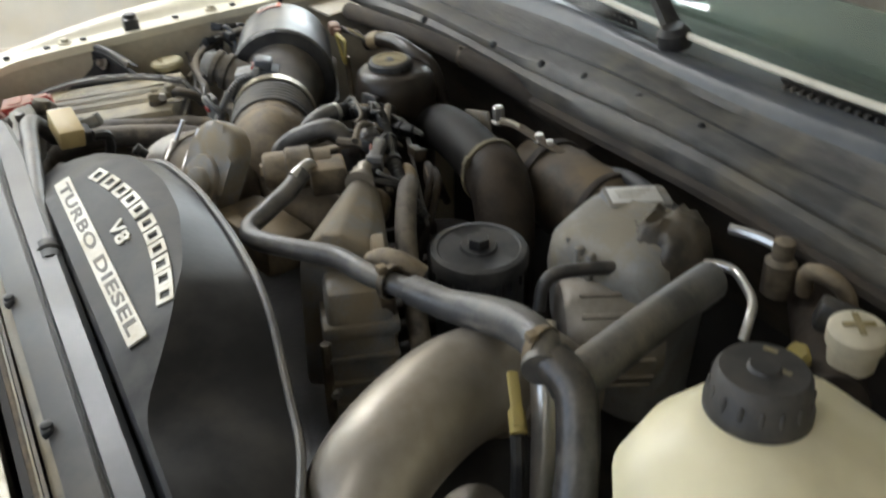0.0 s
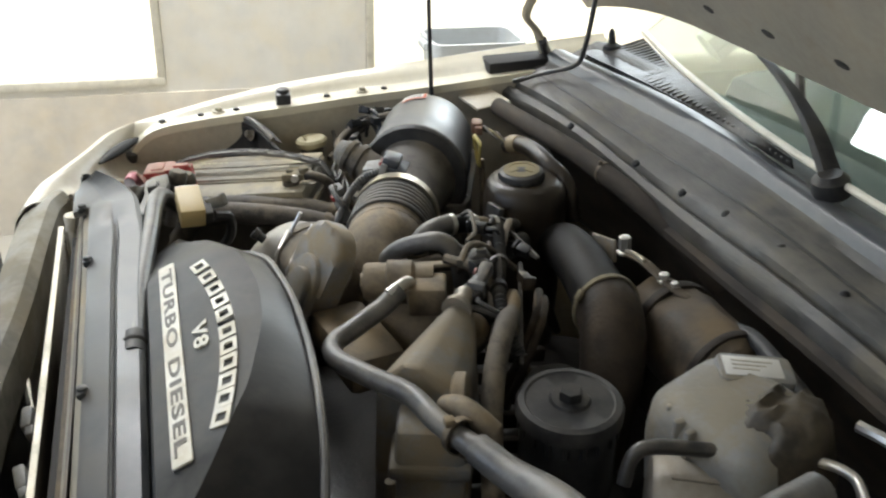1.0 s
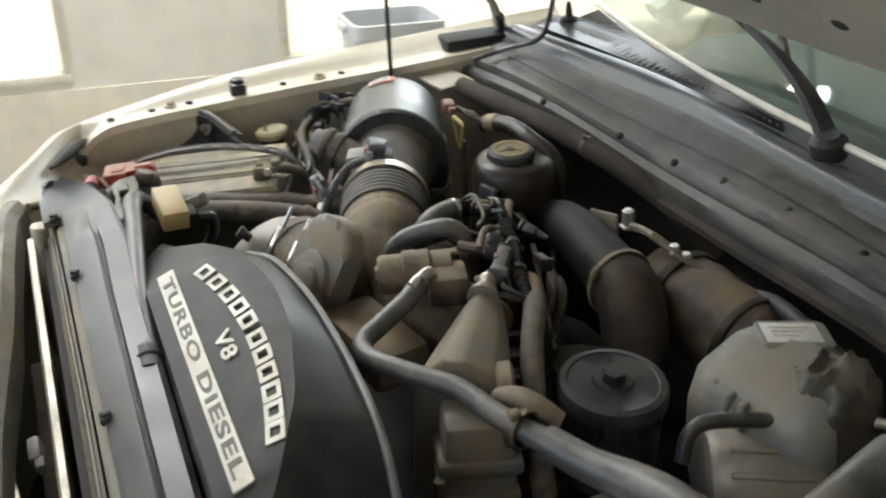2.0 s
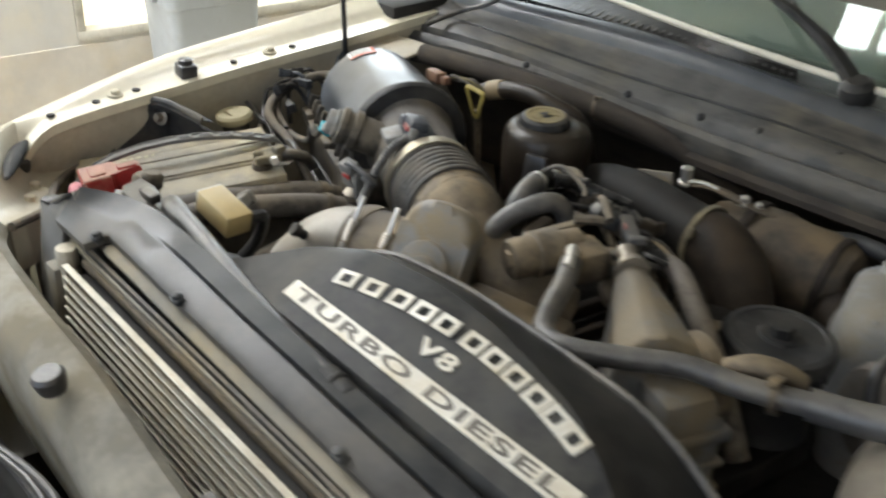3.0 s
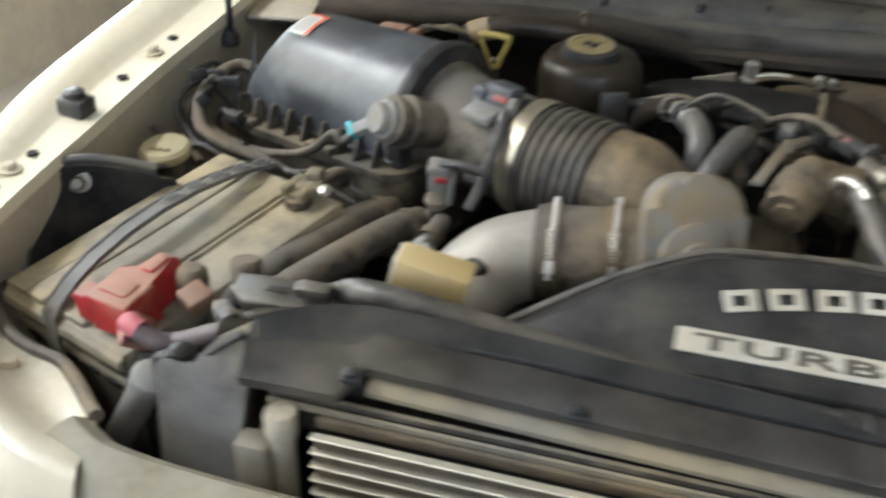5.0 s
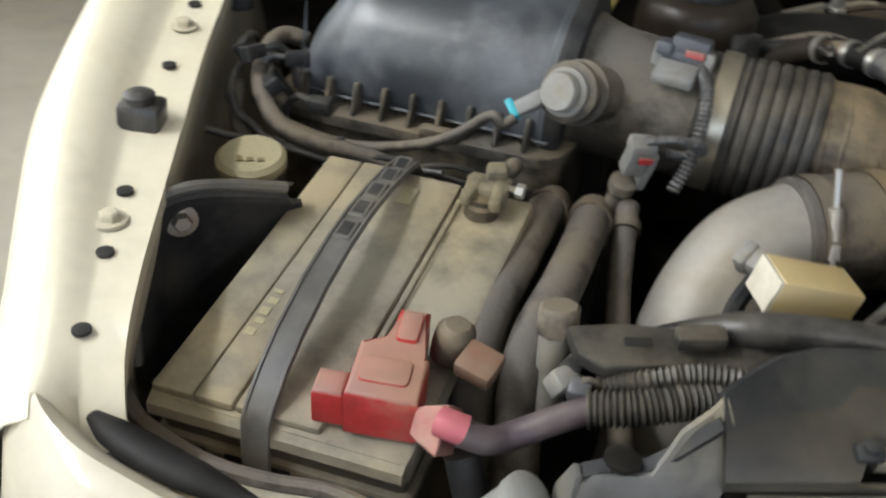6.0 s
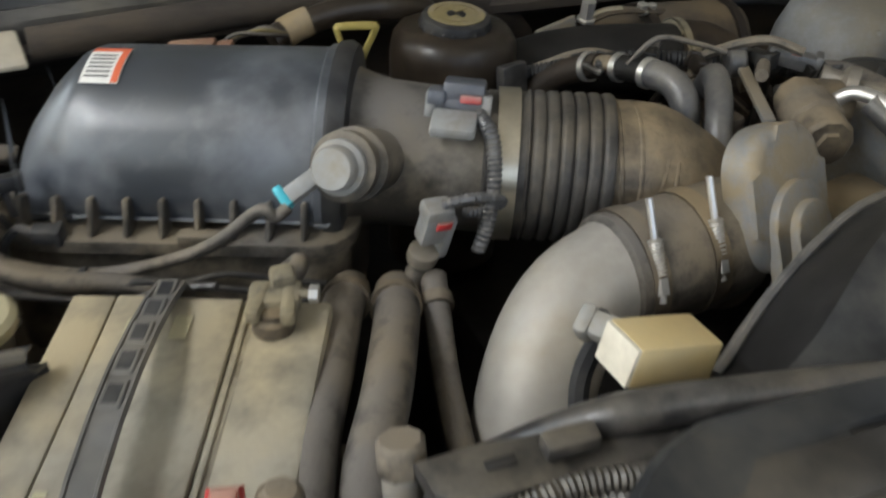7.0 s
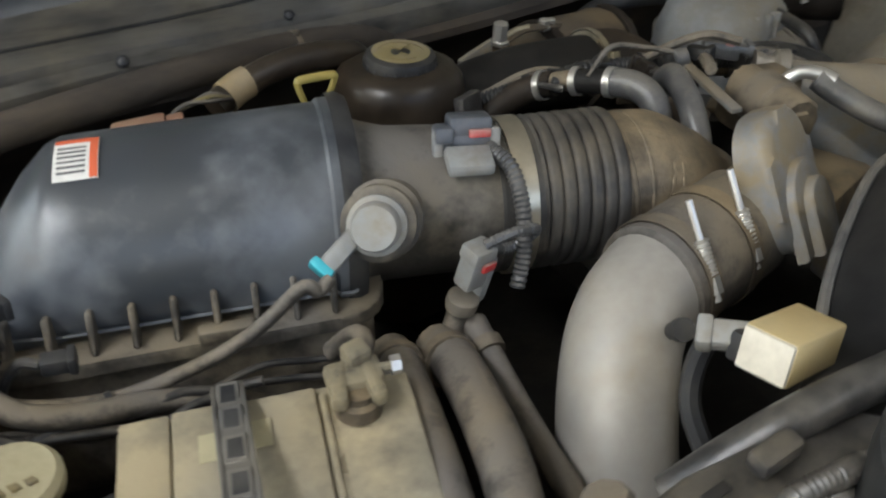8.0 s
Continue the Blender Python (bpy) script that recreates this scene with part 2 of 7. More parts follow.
FINCORE = material("dusty_fin_core", (0.10, 0.080, 0.060), 0.6, metal=0.2, dust=0.6, dust_color=(0.17, 0.14, 0.10), vary=0.4, grain=160, bump=0.8)
CONCRETE = material("concrete_floor", (0.42, 0.385, 0.32), 0.7, dust=0.3, dust_color=(0.30, 0.27, 0.22), vary=0.15, grain=4, bump=0.1)
PLASTER = material("stained_plaster_wall", (0.72, 0.68, 0.60), 0.8, dust=0.35, dust_color=(0.54, 0.50, 0.42), vary=0.10, grain=5, bump=0.2)
FOLD = material("dusty_grey_fold", (0.050, 0.050, 0.050), 0.36, dust=0.55, dust_color=(0.165, 0.152, 0.130), vary=0.3, grain=40, bump=0.15, patch=1.0, spec=0.6)
END_FACE = material("dusty_grey_end_face", (0.075, 0.075, 0.074), 0.36, dust=0.65, dust_color=(0.215, 0.20, 0.175), vary=0.3, grain=40, bump=0.15, patch=1.0)
HOUSING = material("pale_grey_casting", (0.28, 0.29, 0.30), 0.40, metal=0.25, dust=0.60, dust_color=(0.225, 0.205, 0.172), vary=0.3, grain=55, bump=0.6, patch=1.1, sharp=0.2, up_bias=0.2, spec=0.7)
DUCT_BLACK = material("matt_black_hose", (0.009, 0.0085, 0.008), 0.55, dust=0.28, dust_color=(0.030, 0.026, 0.022), vary=0.4, grain=50, bump=0.3, up_bias=0.15, spec=0.3)
SHIELD_REAR = material("glossy_shield_plastic", (0.022, 0.025, 0.030), 0.30, dust=0.34, dust_color=(0.078, 0.076, 0.072), vary=0.3, grain=36, bump=0.10, spec=0.5)
SHIELD_FRONT = material("dusty_shield_plastic", (0.027, 0.026, 0.026), 0.34, dust=0.40, dust_color=(0.088, 0.080, 0.070), vary=0.3, grain=36, bump=0.12, spec=0.5)
FINBAR = material("tan_dusty_bar", (0.22, 0.20, 0.16), 0.45, metal=0.2, dust=0.6, dust_color=(0.27, 0.238, 0.18), vary=0.3, grain=50, bump=0.3)
COVER = material("satin_cover_plastic", (0.022, 0.023, 0.026), 0.38, dust=0.36, dust_color=(0.082, 0.079, 0.070), vary=0.35, grain=40, bump=0.12, spec=0.2, up_bias=0.1, patch=1.0, ochre=0.5)
COVER_DARK = material("glossy_cover_plastic", (0.013, 0.013, 0.014), 0.30, dust=0.30, dust_color=(0.045, 0.041, 0.036), vary=0.4, grain=36, bump=0.16, spec=0.28, up_bias=0.1, patch=1.2, ochre=0.6)
HOOD_INNER = material("dull_hood_paint", (0.34, 0.31, 0.245), 0.5, dust=0.4, dust_color=(0.24, 0.21, 0.165), vary=0.15, grain=30, bump=0.1)
HEADER_SHADED = material("shaded_dirty_paint", (0.32, 0.295, 0.235), 0.5, dust=0.6, dust_color=(0.16, 0.145, 0.112), vary=0.25, grain=30, bump=0.15, patch=1.0)
DASH = material("dashboard_cover", (0.085, 0.085, 0.078), 0.7, dust=0.4, dust_color=(0.14, 0.135, 0.12), vary=0.25, grain=8, bump=0.2)
RES = material("shaded_brown_plastic", (0.024, 0.018, 0.013), 0.30, dust=0.32, dust_color=(0.050, 0.039, 0.027), vary=0.4, grain=45, bump=0.3, patch=1.0, up_bias=0.1, spec=0.4)
WALL_FOOT = material("browner_wall_foot", (0.74, 0.67, 0.56), 0.8, dust=0.40, dust_color=(0.52, 0.455, 0.36), vary=0.2, grain=7, bump=0.25)
CEILING = material("ceiling_boards", (0.55, 0.52, 0.46), 0.8, vary=0.1, grain=5)
BIN = material("grey_bin_plastic", (0.52, 0.54, 0.54), 0.45, dust=0.15, vary=0.05, grain=12, bump=0.05)
PANEL_GLOW = glowing("glowing_cream_panel", (0.95, 0.88, 0.72), 0.80)
_n, _l = PANEL_GLOW.node_tree.nodes, PANEL_GLOW.node_tree.links
_tc, _map, _noise, _mix = _n.new("ShaderNodeTexCoord"), _n.new("ShaderNodeMapping"), _n.new("ShaderNodeTexNoise"), _n.new("ShaderNodeMix")
_map.inputs["Scale"].default_value = (1, 5, 0.5)
_noise.inputs["Scale"].default_value, _noise.inputs["Detail"].default_value = 2.0, 4
_mix.data_type = "RGBA"
_mix.inputs[6].default_value, _mix.inputs[7].default_value = (0.80, 0.70, 0.50, 1), (1.0, 0.97, 0.86, 1)
_l.new(_tc.outputs["Object"], _map.inputs["Vector"])
_l.new(_map.outputs[0], _noise.inputs["Vector"])
_l.new(_noise.outputs["Fac"], _mix.inputs[0])
_l.new(_mix.outputs[2], _n["Principled BSDF"].inputs["Emission Color"])
TUBE_GLOW = glowing("lamp_tube", (1.0, 0.97, 0.9), 9.0)
PANEL_LAMP = glowing("lamp_panel", (0.95, 0.98, 1.0), 16.0)
GLASS = bpy.data.materials.new("tinted_glass")
GLASS.use_nodes = True
_g = GLASS.node_tree.nodes["Principled BSDF"]
_g.inputs["Base Color"].default_value = (0.56, 0.68, 0.61, 1)
_g.inputs["Roughness"].default_value = 0.03
_g.inputs["Transmission Weight"].default_value = 1.0


# ---- mesh helpers ----
def in_bay(v):
    """Smooth bow fitted so that the parts match the camera's view over the bay's length and depth, fading out beyond
    it.
    """
    x, y = min(max(v.x, -0.1), 1.45), min(max(v.y, -0.25), 0.68)
    far = max(abs(v.x - x), abs(v.y - y), max(0.0, v.z - 1.5))
    k = max(0.0, 1 - far / 0.5)
    p = (1, x, y, x * x, x * y, y * y)
    bx = (0.0023, 0.0369, -0.0144, -0.0238, -0.0296, 0.0125)
    by = (-0.0006, 0.0639, 0.0071, -0.0123, -0.0490, -0.0577)
    bz = (0.0003, -0.0069, 0.0042, 0.0055, 0.0185, -0.0037)
    return Vector((v.x + k * sum(a * b for a, b in zip(p, bx)), v.y + k * sum(a * b for a, b in zip(p, by)),
                   v.z + k * sum(a * b for a, b in zip(p, bz))))


def B(x, y, z):
    """A point given where it stands after the fitted bow."""
    v = Vector((x, y, z))
    return v - (in_bay(v) - v)


def path_of(*pts):
    return [B(*p) for p in pts]


def link_mesh(name, bm, mat, smooth=True, auto=40):
    me = bpy.data.meshes.new(name)
    for v in bm.verts:
        v.co = in_bay(v.co)
    bmesh.ops.recalc_face_normals(bm, faces=bm.faces)
    if smooth:
        for f in bm.faces:
            f.smooth = True
        for e in bm.edges:
            if len(e.link_faces) == 2 and e.calc_face_angle(0) > radians(auto):
                e.smooth = False
    bm.to_mesh(me)
    bm.free()
    me.materials.append(mat)
    return new(name, me)


def thing(name, at, label, category, group="", kind=""):
    ob = new(name)
    ob.empty_display_size = 0.05
    ob.location = at
    return tagged(ob, label, category, group, kind)


def adopt(ob, parent):
    ob.parent = parent
    # parts of parts stand in a mesh whose own origin is the world's
    ob.matrix_parent_inverse = Matrix.Translation(parent.location).inverted()
    return ob


def part(name, bm, mat, parent, label="", auto=40):
    ob = adopt(link_mesh(name, bm, mat, auto=auto), parent)
    return tagged(ob, label)


def single(name, bm, mat, label, category, group="", kind="", auto=40):
    return tagged(link_mesh(name, bm, mat, auto=auto), label, category, group, kind)


def smooth_path(pts, n=6):
    """Catmull-Rom through the points."""
    p = [Vector(q) for q in pts]
    if len(p) < 3:
        return p
    p = [2 * p[0] - p[1], *p, 2 * p[-1] - p[-2]]
    out = []
    for i in range(1, len(p) - 2):
        a, b, c, d = p[i - 1 : i + 3]
        for k in range(n):
            t = k / n
            out.append(0.5 * (2 * b + (c - a) * t + (2 * a - 5 * b + 4 * c - d) * t * t + (3 * b - 3 * c + d - a) * t ** 3))
    out.append(p[-2])
    return out


def tube(bm, pts, r, seg=12, n=6, caps=True, flat=1.0):
    """Round sweep; r is one radius or one for each given point."""
    path = smooth_path(pts, n)
    if isinstance(r, (int, float)):
        rad = [r] * len(path)
    else:
        m = (len(path) - 1) / (len(r) - 1)
        rad = [np.interp(i / m, range(len(r)), r) for i in range(len(path))]
    up, rings = None, []
    for i, q in enumerate(path):
        d = (path[min(i + 1, len(path) - 1)] - path[max(i - 1, 0)]).normalized()
        if up is None:
            up = d.orthogonal().normalized() if abs(d.z) > 0.95 else (Vector((0, 0, 1)) - d * d.z).normalized()
        up = (up - d * up.dot(d)).normalized()
        side = d.cross(up)
        rings.append([bm.verts.new(q + float(rad[i]) * (math.cos(a) * side + flat * math.sin(a) * up))
                      for a in (2 * math.pi * k / seg for k in range(seg))])
    for a, b in zip(rings, rings[1:]):
        for k in range(seg):
            bm.faces.new((a[k], a[(k + 1) % seg], b[(k + 1) % seg], b[k]))
    if caps:
        bm.faces.new(rings[0][::-1])
        bm.faces.new(rings[-1])
    return bm


def frame_of(at, axis, spin=0.0):
    """Matrix at a place whose z lies along axis."""
    q = Vector(axis).normalized().to_track_quat("Z", "Y").to_matrix().to_4x4()
    return Matrix.Translation(at) @ q @ Matrix.Rotation(radians(spin), 4, "Z")


def lathe(bm, m, profile, seg=24, squash=1.0):
    """Turned form: profile of (radius, height) along the z of m."""
    rings = []
    for r, h in profile:
        rings.append([bm.verts.new(m @ Vector((r * math.cos(a), squash * r * math.sin(a), h)))
                      for a in (2 * math.pi * k / seg for k in range(seg))])
    for a, b in zip(rings, rings[1:]):
        for k in range(seg):
            bm.faces.new((a[k], a[(k + 1) % seg], b[(k + 1) % seg], b[k]))
    if profile[0][0] > 1e-4:
        bm.faces.new(rings[0][::-1])
    if profile[-1][0] > 1e-4:
        bm.faces.new(rings[-1])
    bmesh.ops.remove_doubles(bm, verts=bm.verts[:], dist=1e-5)
    return bm


def box(bm, m, sx, sy, sz, bevel=0.003, taper=1.0, seg=2):
    """Bevelled box centred in x and y on m, from z 0 up to sz; the top may be narrower."""
    made = bmesh.new()
    vs = [made.verts.new((x * sx / 2 * (taper if z else 1), y * sy / 2 * (taper if z else 1), z * sz))
          for z in (0, 1) for x, y in ((-1, -1), (1, -1), (1, 1), (-1, 1))]
    for f in ((0, 3, 2, 1), (4, 5, 6, 7), (0, 1, 5, 4), (1, 2, 6, 5), (2, 3, 7, 6), (3, 0, 4, 7)):
        made.faces.new([vs[i] for i in f])
    if bevel:
        bmesh.ops.bevel(made, geom=made.edges[:], offset=bevel, segments=seg, profile=0.5, affect="EDGES")
    put(bm, made, m)
    return bm


def put(bm, made, m):
    made.transform(m)
    me = bpy.data.meshes.new("scratch")
    made.to_mesh(me)
    made.free()
    bm.from_mesh(me)
    bpy.data.meshes.remove(me)


def plate(bm, outline, m, thick, bevel=0.002, seg=2):
    """Flat outline in the xy of m, pushed out along its z."""
    made = bmesh.new()
    lo = [made.verts.new((x, y, 0)) for x, y in outline]
    hi = [made.verts.new((x, y, thick)) for x, y in outline]
    made.faces.new(lo[::-1])
    top = made.faces.new(hi)
    k = len(outline)
    for i in range(k):
        made.faces.new((lo[i], lo[(i + 1) % k], hi[(i + 1) % k], hi[i]))
    if bevel:
        bmesh.ops.bevel(made, geom=list(top.edges), offset=bevel, segments=seg, profile=0.5, affect="EDGES")
    put(bm, made, m)
    return bm


def rounded(w, h, r, n=5):
    pts = []
    for cx, cy, a0 in ((w / 2 - r, h / 2 - r, 0), (-w / 2 + r, h / 2 - r, 90), (-w / 2 + r, -h / 2 + r, 180), (w / 2 - r, -h / 2 + r, 270)):
        for k in range(n + 1):
            a = radians(a0 + 90 * k / n)
            pts.append((cx + r * math.cos(a), cy + r * math.sin(a)))
    return pts


def sweep_profile(bm, profiles, close=False):
    """Skin over a row of profiles with equal point counts."""
    rows = [[bm.verts.new(p) for p in prof] for prof in profiles]
    for a, b in zip(rows, rows[1:]):
        k = len(a)
        for i in range(k if close else k - 1):
            bm.faces.new((a[i], a[(i + 1) % k], b[(i + 1) % k], b[i]))
    return rows


def thicken(bm, d):
    bmesh.ops.recalc_face_normals(bm, faces=bm.faces)
    bmesh.ops.solidify(bm, geom=bm.faces[:], thickness=d)
    return bm


def axes(origin, ex, ey):
    """Matrix with x along ex and y as near ey as can be."""
    x = Vector(ex).normalized()
    z = x.cross(Vector(ey)).normalized()
    y = z.cross(x)
    return Matrix.Translation(origin) @ Matrix((x, y, z)).transposed().to_4x4()


def clamp_ring(bm, m, r, width=0.011, t=0.0016):
    return lathe(bm, m, [(r, -width / 2), (r + t, -width / 2), (r + t, width / 2), (r, width / 2), (r, -width / 2)], 28)


def hex_bolt(bm, m, r=0.006, h=0.006, washer=True):
    if washer:
        lathe(bm, m, [(r * 1.7, 0), (r * 1.7, 0.0015), (r * 1.2, 0.002)], 16)
    lathe(bm, m @ Matrix.Translation((0, 0, 0.0015)), [(r, 0), (r, h * 0.8), (r * 0.8, h)], 6)
    return bm


# ---- garage ----
def wall_slab(name, lo, hi, mat, label, holes=(), axis=0):
    """Upright or flat slab; holes are (a0, a1, z0, z1) cut through along the wall's run."""
    bm = bmesh.new()
    run = 1 - axis if axis in (0, 1) else 0
    cuts_a = sorted({lo[run], hi[run], *[v for h in holes for v in h[:2]]})
    cuts_z = sorted({lo[2], hi[2], *[v for h in holes for v in h[2:]]})
    for a0, a1 in zip(cuts_a, cuts_a[1:]):
        for z0, z1 in zip(cuts_z, cuts_z[1:]):
            if any(h[0] <= a0 and a1 <= h[1] and h[2] <= z0 and z1 <= h[3] for h in holes):
                continue
            l, h = list(lo), list(hi)
            l[run], h[run], l[2], h[2] = a0, a1, z0, z1
            box(bm, Matrix.Translation(((l[0] + h[0]) / 2, (l[1] + h[1]) / 2, l[2])), h[0] - l[0], h[1] - l[1], h[2] - l[2], 0)
    return single(name, bm, mat, label, "wall", kind="structure")


bm = bmesh.new()
box(bm, Matrix.Translation((0.5, 1.0, -0.12)), 30, 30, 0.12, 0)
single("floor", bm, CONCRETE, "worn pale concrete garage floor", "floor", kind="structure")
wall_slab("wall_west", (-2.30, -4.0, 0), (-2.10, 6.5, 3.2), PLASTER, "stained beige plaster garage wall",
          holes=((-1.95, -0.09, 0.57, 2.7), (0.68, 2.7, 0.56, 2.7)), axis=0)
wall_slab("wall_east", (4.0, -4.0, 0), (4.2, 6.5, 3.2), PLASTER, "plain beige plaster garage wall", axis=0)
wall_slab("wall_north", (-2.30, 6.5, 0), (4.2, 6.7, 3.2), PLASTER, "plain beige garage wall behind the truck", axis=1)
wall_slab("wall_south", (-2.30, -4.2, 0), (4.2, -4.0, 3.2), PLASTER, "garage front wall with an open door",
          holes=((-1.7, 2.9, 0.0, 2.8),), axis=1)
bm = bmesh.new()
box(bm, Matrix.Translation((0.64, 1.25, 3.2)), 7.2, 11.0, 0.1, 0)
single("ceiling", bm, CEILING, "plain light garage ceiling", "ceiling", kind="structure")
for k, (y0, y1, zb) in enumerate(((-1.95, -0.09, 0.57), (0.68, 2.7, 0.56))):
    win = thing(f"window_{k + 1}", (-2.14, (y0 + y1) / 2, 0.3), "bright cream ribbed wall panel made to glow", "window", kind="structure")
    bm = bmesh.new()
    n = 60
    prof = [[(-2.16 + 0.006 * math.sin(i * 2 * math.pi / 10), y0 + 0.03 + (y1 - y0 - 0.06) * i / n, z) for i in range(n + 1)] for z in (zb + 0.03, 2.67)]
    sweep_profile(bm, prof)
    thicken(bm, 0.006)
    part("pane", bm, PANEL_GLOW, win)
    for nm, a, b_, s in (("sill", (y0 + y1) / 2, zb, (y1 - y0, 0.035)), ("lintel", (y0 + y1) / 2, 2.665, (y1 - y0, 0.035))):
        bm = bmesh.new()
        box(bm, Matrix.Translation((-2.125, a, b_)), 0.07, s[0] - 0.004, s[1], 0.004)
        part(nm, bm, OFFWHITE, win)
    for y in (y0 + 0.017, y1 - 0.017):
        bm = bmesh.new()
        box(bm, Matrix.Translation((-2.125, y, zb + 0.035)), 0.07, 0.03, 2.63 - zb, 0.004)
        part("jamb", bm, OFFWHITE, win)

wall_slab("wall_foot", (-2.10, -3.99, 0.0), (-2.092, 6.49, 0.545), WALL_FOOT, "brown foot band added to the plaster wall", axis=0)
# slim waste bin by the wall
BX, BY = -1.84, 1.04
bin_ = thing("waste_bin", (BX, BY, 0.0), "tall slim grey plastic waste bin by the wall", "bin")
bm = bmesh.new()
prof = []
for z, w, d in ((0.0, 0.19, 0.27), (0.02, 0.20, 0.28), (0.73, 0.255, 0.335), (0.735, 0.27, 0.355), (0.785, 0.275, 0.36), (0.785, 0.245, 0.33), (0.05, 0.18, 0.26)):
    prof.append([(BX + x, BY + y, z) for x, y in rounded(w, d, 0.04, 4)])
rows = sweep_profile(bm, prof, True)
bm.faces.new(rows[0])
bm.faces.new(rows[-1])
part("tub", bm, BIN, bin_)
for s in (-1, 1):
    bm = bmesh.new()
    box(bm, Matrix.Translation((BX, BY + s * 0.185, 0.745)), 0.10, 0.03, 0.03, 0.008)
    part("handle", bm, BIN, bin_)

# unseen tube lamps under the ceiling, added to go with the overhead fill
for lx, ly in ((-1.5, -0.2), (1.8, -2.2)):
    lamp = thing("added_tube_lamp", (lx, ly, 3.1), "unseen white twin tube lamp added under the ceiling", "lamp", "ceiling lamps")
    bm = bmesh.new()
    box(bm, Matrix.Translation((lx, ly, 3.13)), 0.22, 1.5, 0.07, 0.01)
    part("housing", bm, OFFWHITE, lamp)
    for dx in (-0.06, 0.06):
        bm = bmesh.new()
        tube(bm, [(lx + dx, ly - 0.7, 3.1), (lx + dx, ly + 0.7, 3.1)], 0.014, 10)
        part("tube", bm, TUBE_GLOW, lamp)

# twin panel lamp overhead and round wall lamp, added for the windshield's bright reflections
lamp = thing("panel_lamp", (-0.34, 0.88, 3.15), "white twin panel lamp under the ceiling", "lamp")
for dx in (-0.10, 0.10):
    bm = bmesh.new()
    box(bm, Matrix.Translation((-0.34 + dx, 0.88, 3.135)), 0.15, 0.36, 0.012, 0.003)
    part("panel", bm, PANEL_LAMP, lamp)
bm = bmesh.new()
box(bm, Matrix.Translation((-0.34, 0.88, 3.15)), 0.42, 0.42, 0.05, 0.01)
part("housing", bm, OFFWHITE, lamp)
lamp = thing("wall_lamp", (-2.04, 0.72, 3.0), "small round lamp high on the wall", "lamp")
bm = bmesh.new()
lathe(bm, frame_of((-2.10, 0.72, 2.98), (1, 0, -0.3)), [(0.05, 0.0), (0.05, 0.06), (0.085, 0.09), (0.085, 0.10), (0.075, 0.10)], 20)
part("shade", bm, OFFWHITE, lamp)
bm = bmesh.new()
lathe(bm, frame_of((-2.10, 0.72, 2.98), (1, 0, -0.3)), [(0.0, 0.085), (0.074, 0.085), (0.074, 0.096), (0.0, 0.098)], 20)
part("lens", bm, PANEL_LAMP, lamp)


# ---- truck body round the engine bay ----
truck = thing("pickup_truck", (0.65, 0.7, 0.0), "cream painted pickup truck with raised hood on the floor", "truck")


def rail(pts, prof, n=6, flip=1):
    """Rows of a profile (outward, up) swept along a path, outward lying level to the path's right (flip 1)."""
    path, rows = smooth_path(pts, n), []
    for i, q in enumerate(path):
        d = path[min(i + 1, len(path) - 1)] - path[max(i - 1, 0)]
        d.z = 0
        d.normalize()
        out = Vector((d.y, -d.x, 0)) * flip
        rows.append([q + out * o + Vector((0, 0, u)) for o, u in prof])
    return rows


FENDER_LINE = path_of((-0.002, 0.80, 1.196), (-0.003, 0.60, 1.176), (-0.004, 0.45, 1.160), (-0.007, 0.30, 1.146), (-0.005, 0.188, 1.135), (-0.003, 0.10, 1.127),
                      (-0.001, 0.03, 1.120), (0.003, -0.025, 1.112), (0.008, -0.055, 1.098), (0.014, -0.078, 1.072))
CREST_LINE = path_of((-0.090, 0.80, 1.222), (-0.090, 0.60, 1.202), (-0.090, 0.45, 1.185), (-0.090, 0.30, 1.168), (-0.085, 0.188, 1.155), (-0.070, 0.10, 1.143),
                     (-0.056, 0.03, 1.131), (-0.046, -0.03, 1.119), (-0.040, -0.058, 1.114), (-0.034, -0.084, 1.109))
CORNER_CREST = path_of((-0.046, -0.03, 1.119), (-0.036, -0.066, 1.112), (-0.008, -0.098, 1.109), (0.032, -0.120, 1.104), (0.080, -0.143, 1.100), (0.125, -0.166, 1.097), (0.170, -0.187, 1.094), (0.235, -0.200, 1.089))
CORNER_EDGE = path_of((-0.027, 0.036, 1.036), (-0.009, 0.000, 1.037), (0.008, -0.022, 1.038), (0.050, -0.052, 1.042), (0.088, -0.068, 1.047), (0.125, -0.080, 1.054), (0.164, -0.108, 1.066), (0.214, -0.150, 1.084))
DROP = ((0.012, -0.004), (0.026, -0.020), (0.040, -0.07), (0.052, -0.32), (0.040, -0.58))


def fender_rows(inner, crest, mirror=False):
    """Flange, gutter and rounded crest of a fender between two lines, then its outer side."""
    rows = []
    for f, c in zip(smooth_path(inner, 6), smooth_path(crest, 6)):
        way = (c - f)
        flat = Vector((way.x, way.y, 0)).normalized()
        row = [f + Vector((0, 0, -0.014)), f, f.lerp(c, 0.45), f.lerp(c, 0.52), f.lerp(c, 0.62), f.lerp(c, 0.80), f.lerp(c, 0.92), c]
        for k, dz in ((2, 0.001), (3, 0.002), (4, 0.010), (5, 0.018), (6, 0.021)):
            row[k].z = f.z + min(dz, max(0.0, c.z - f.z) * dz / 0.022 + 0.001)
        row += [c + flat * o + Vector((0, 0, u)) for o, u in DROP]
        rows.append([Vector((1.66 - q.x, q.y, q.z)) for q in row] if mirror else row)
    return rows


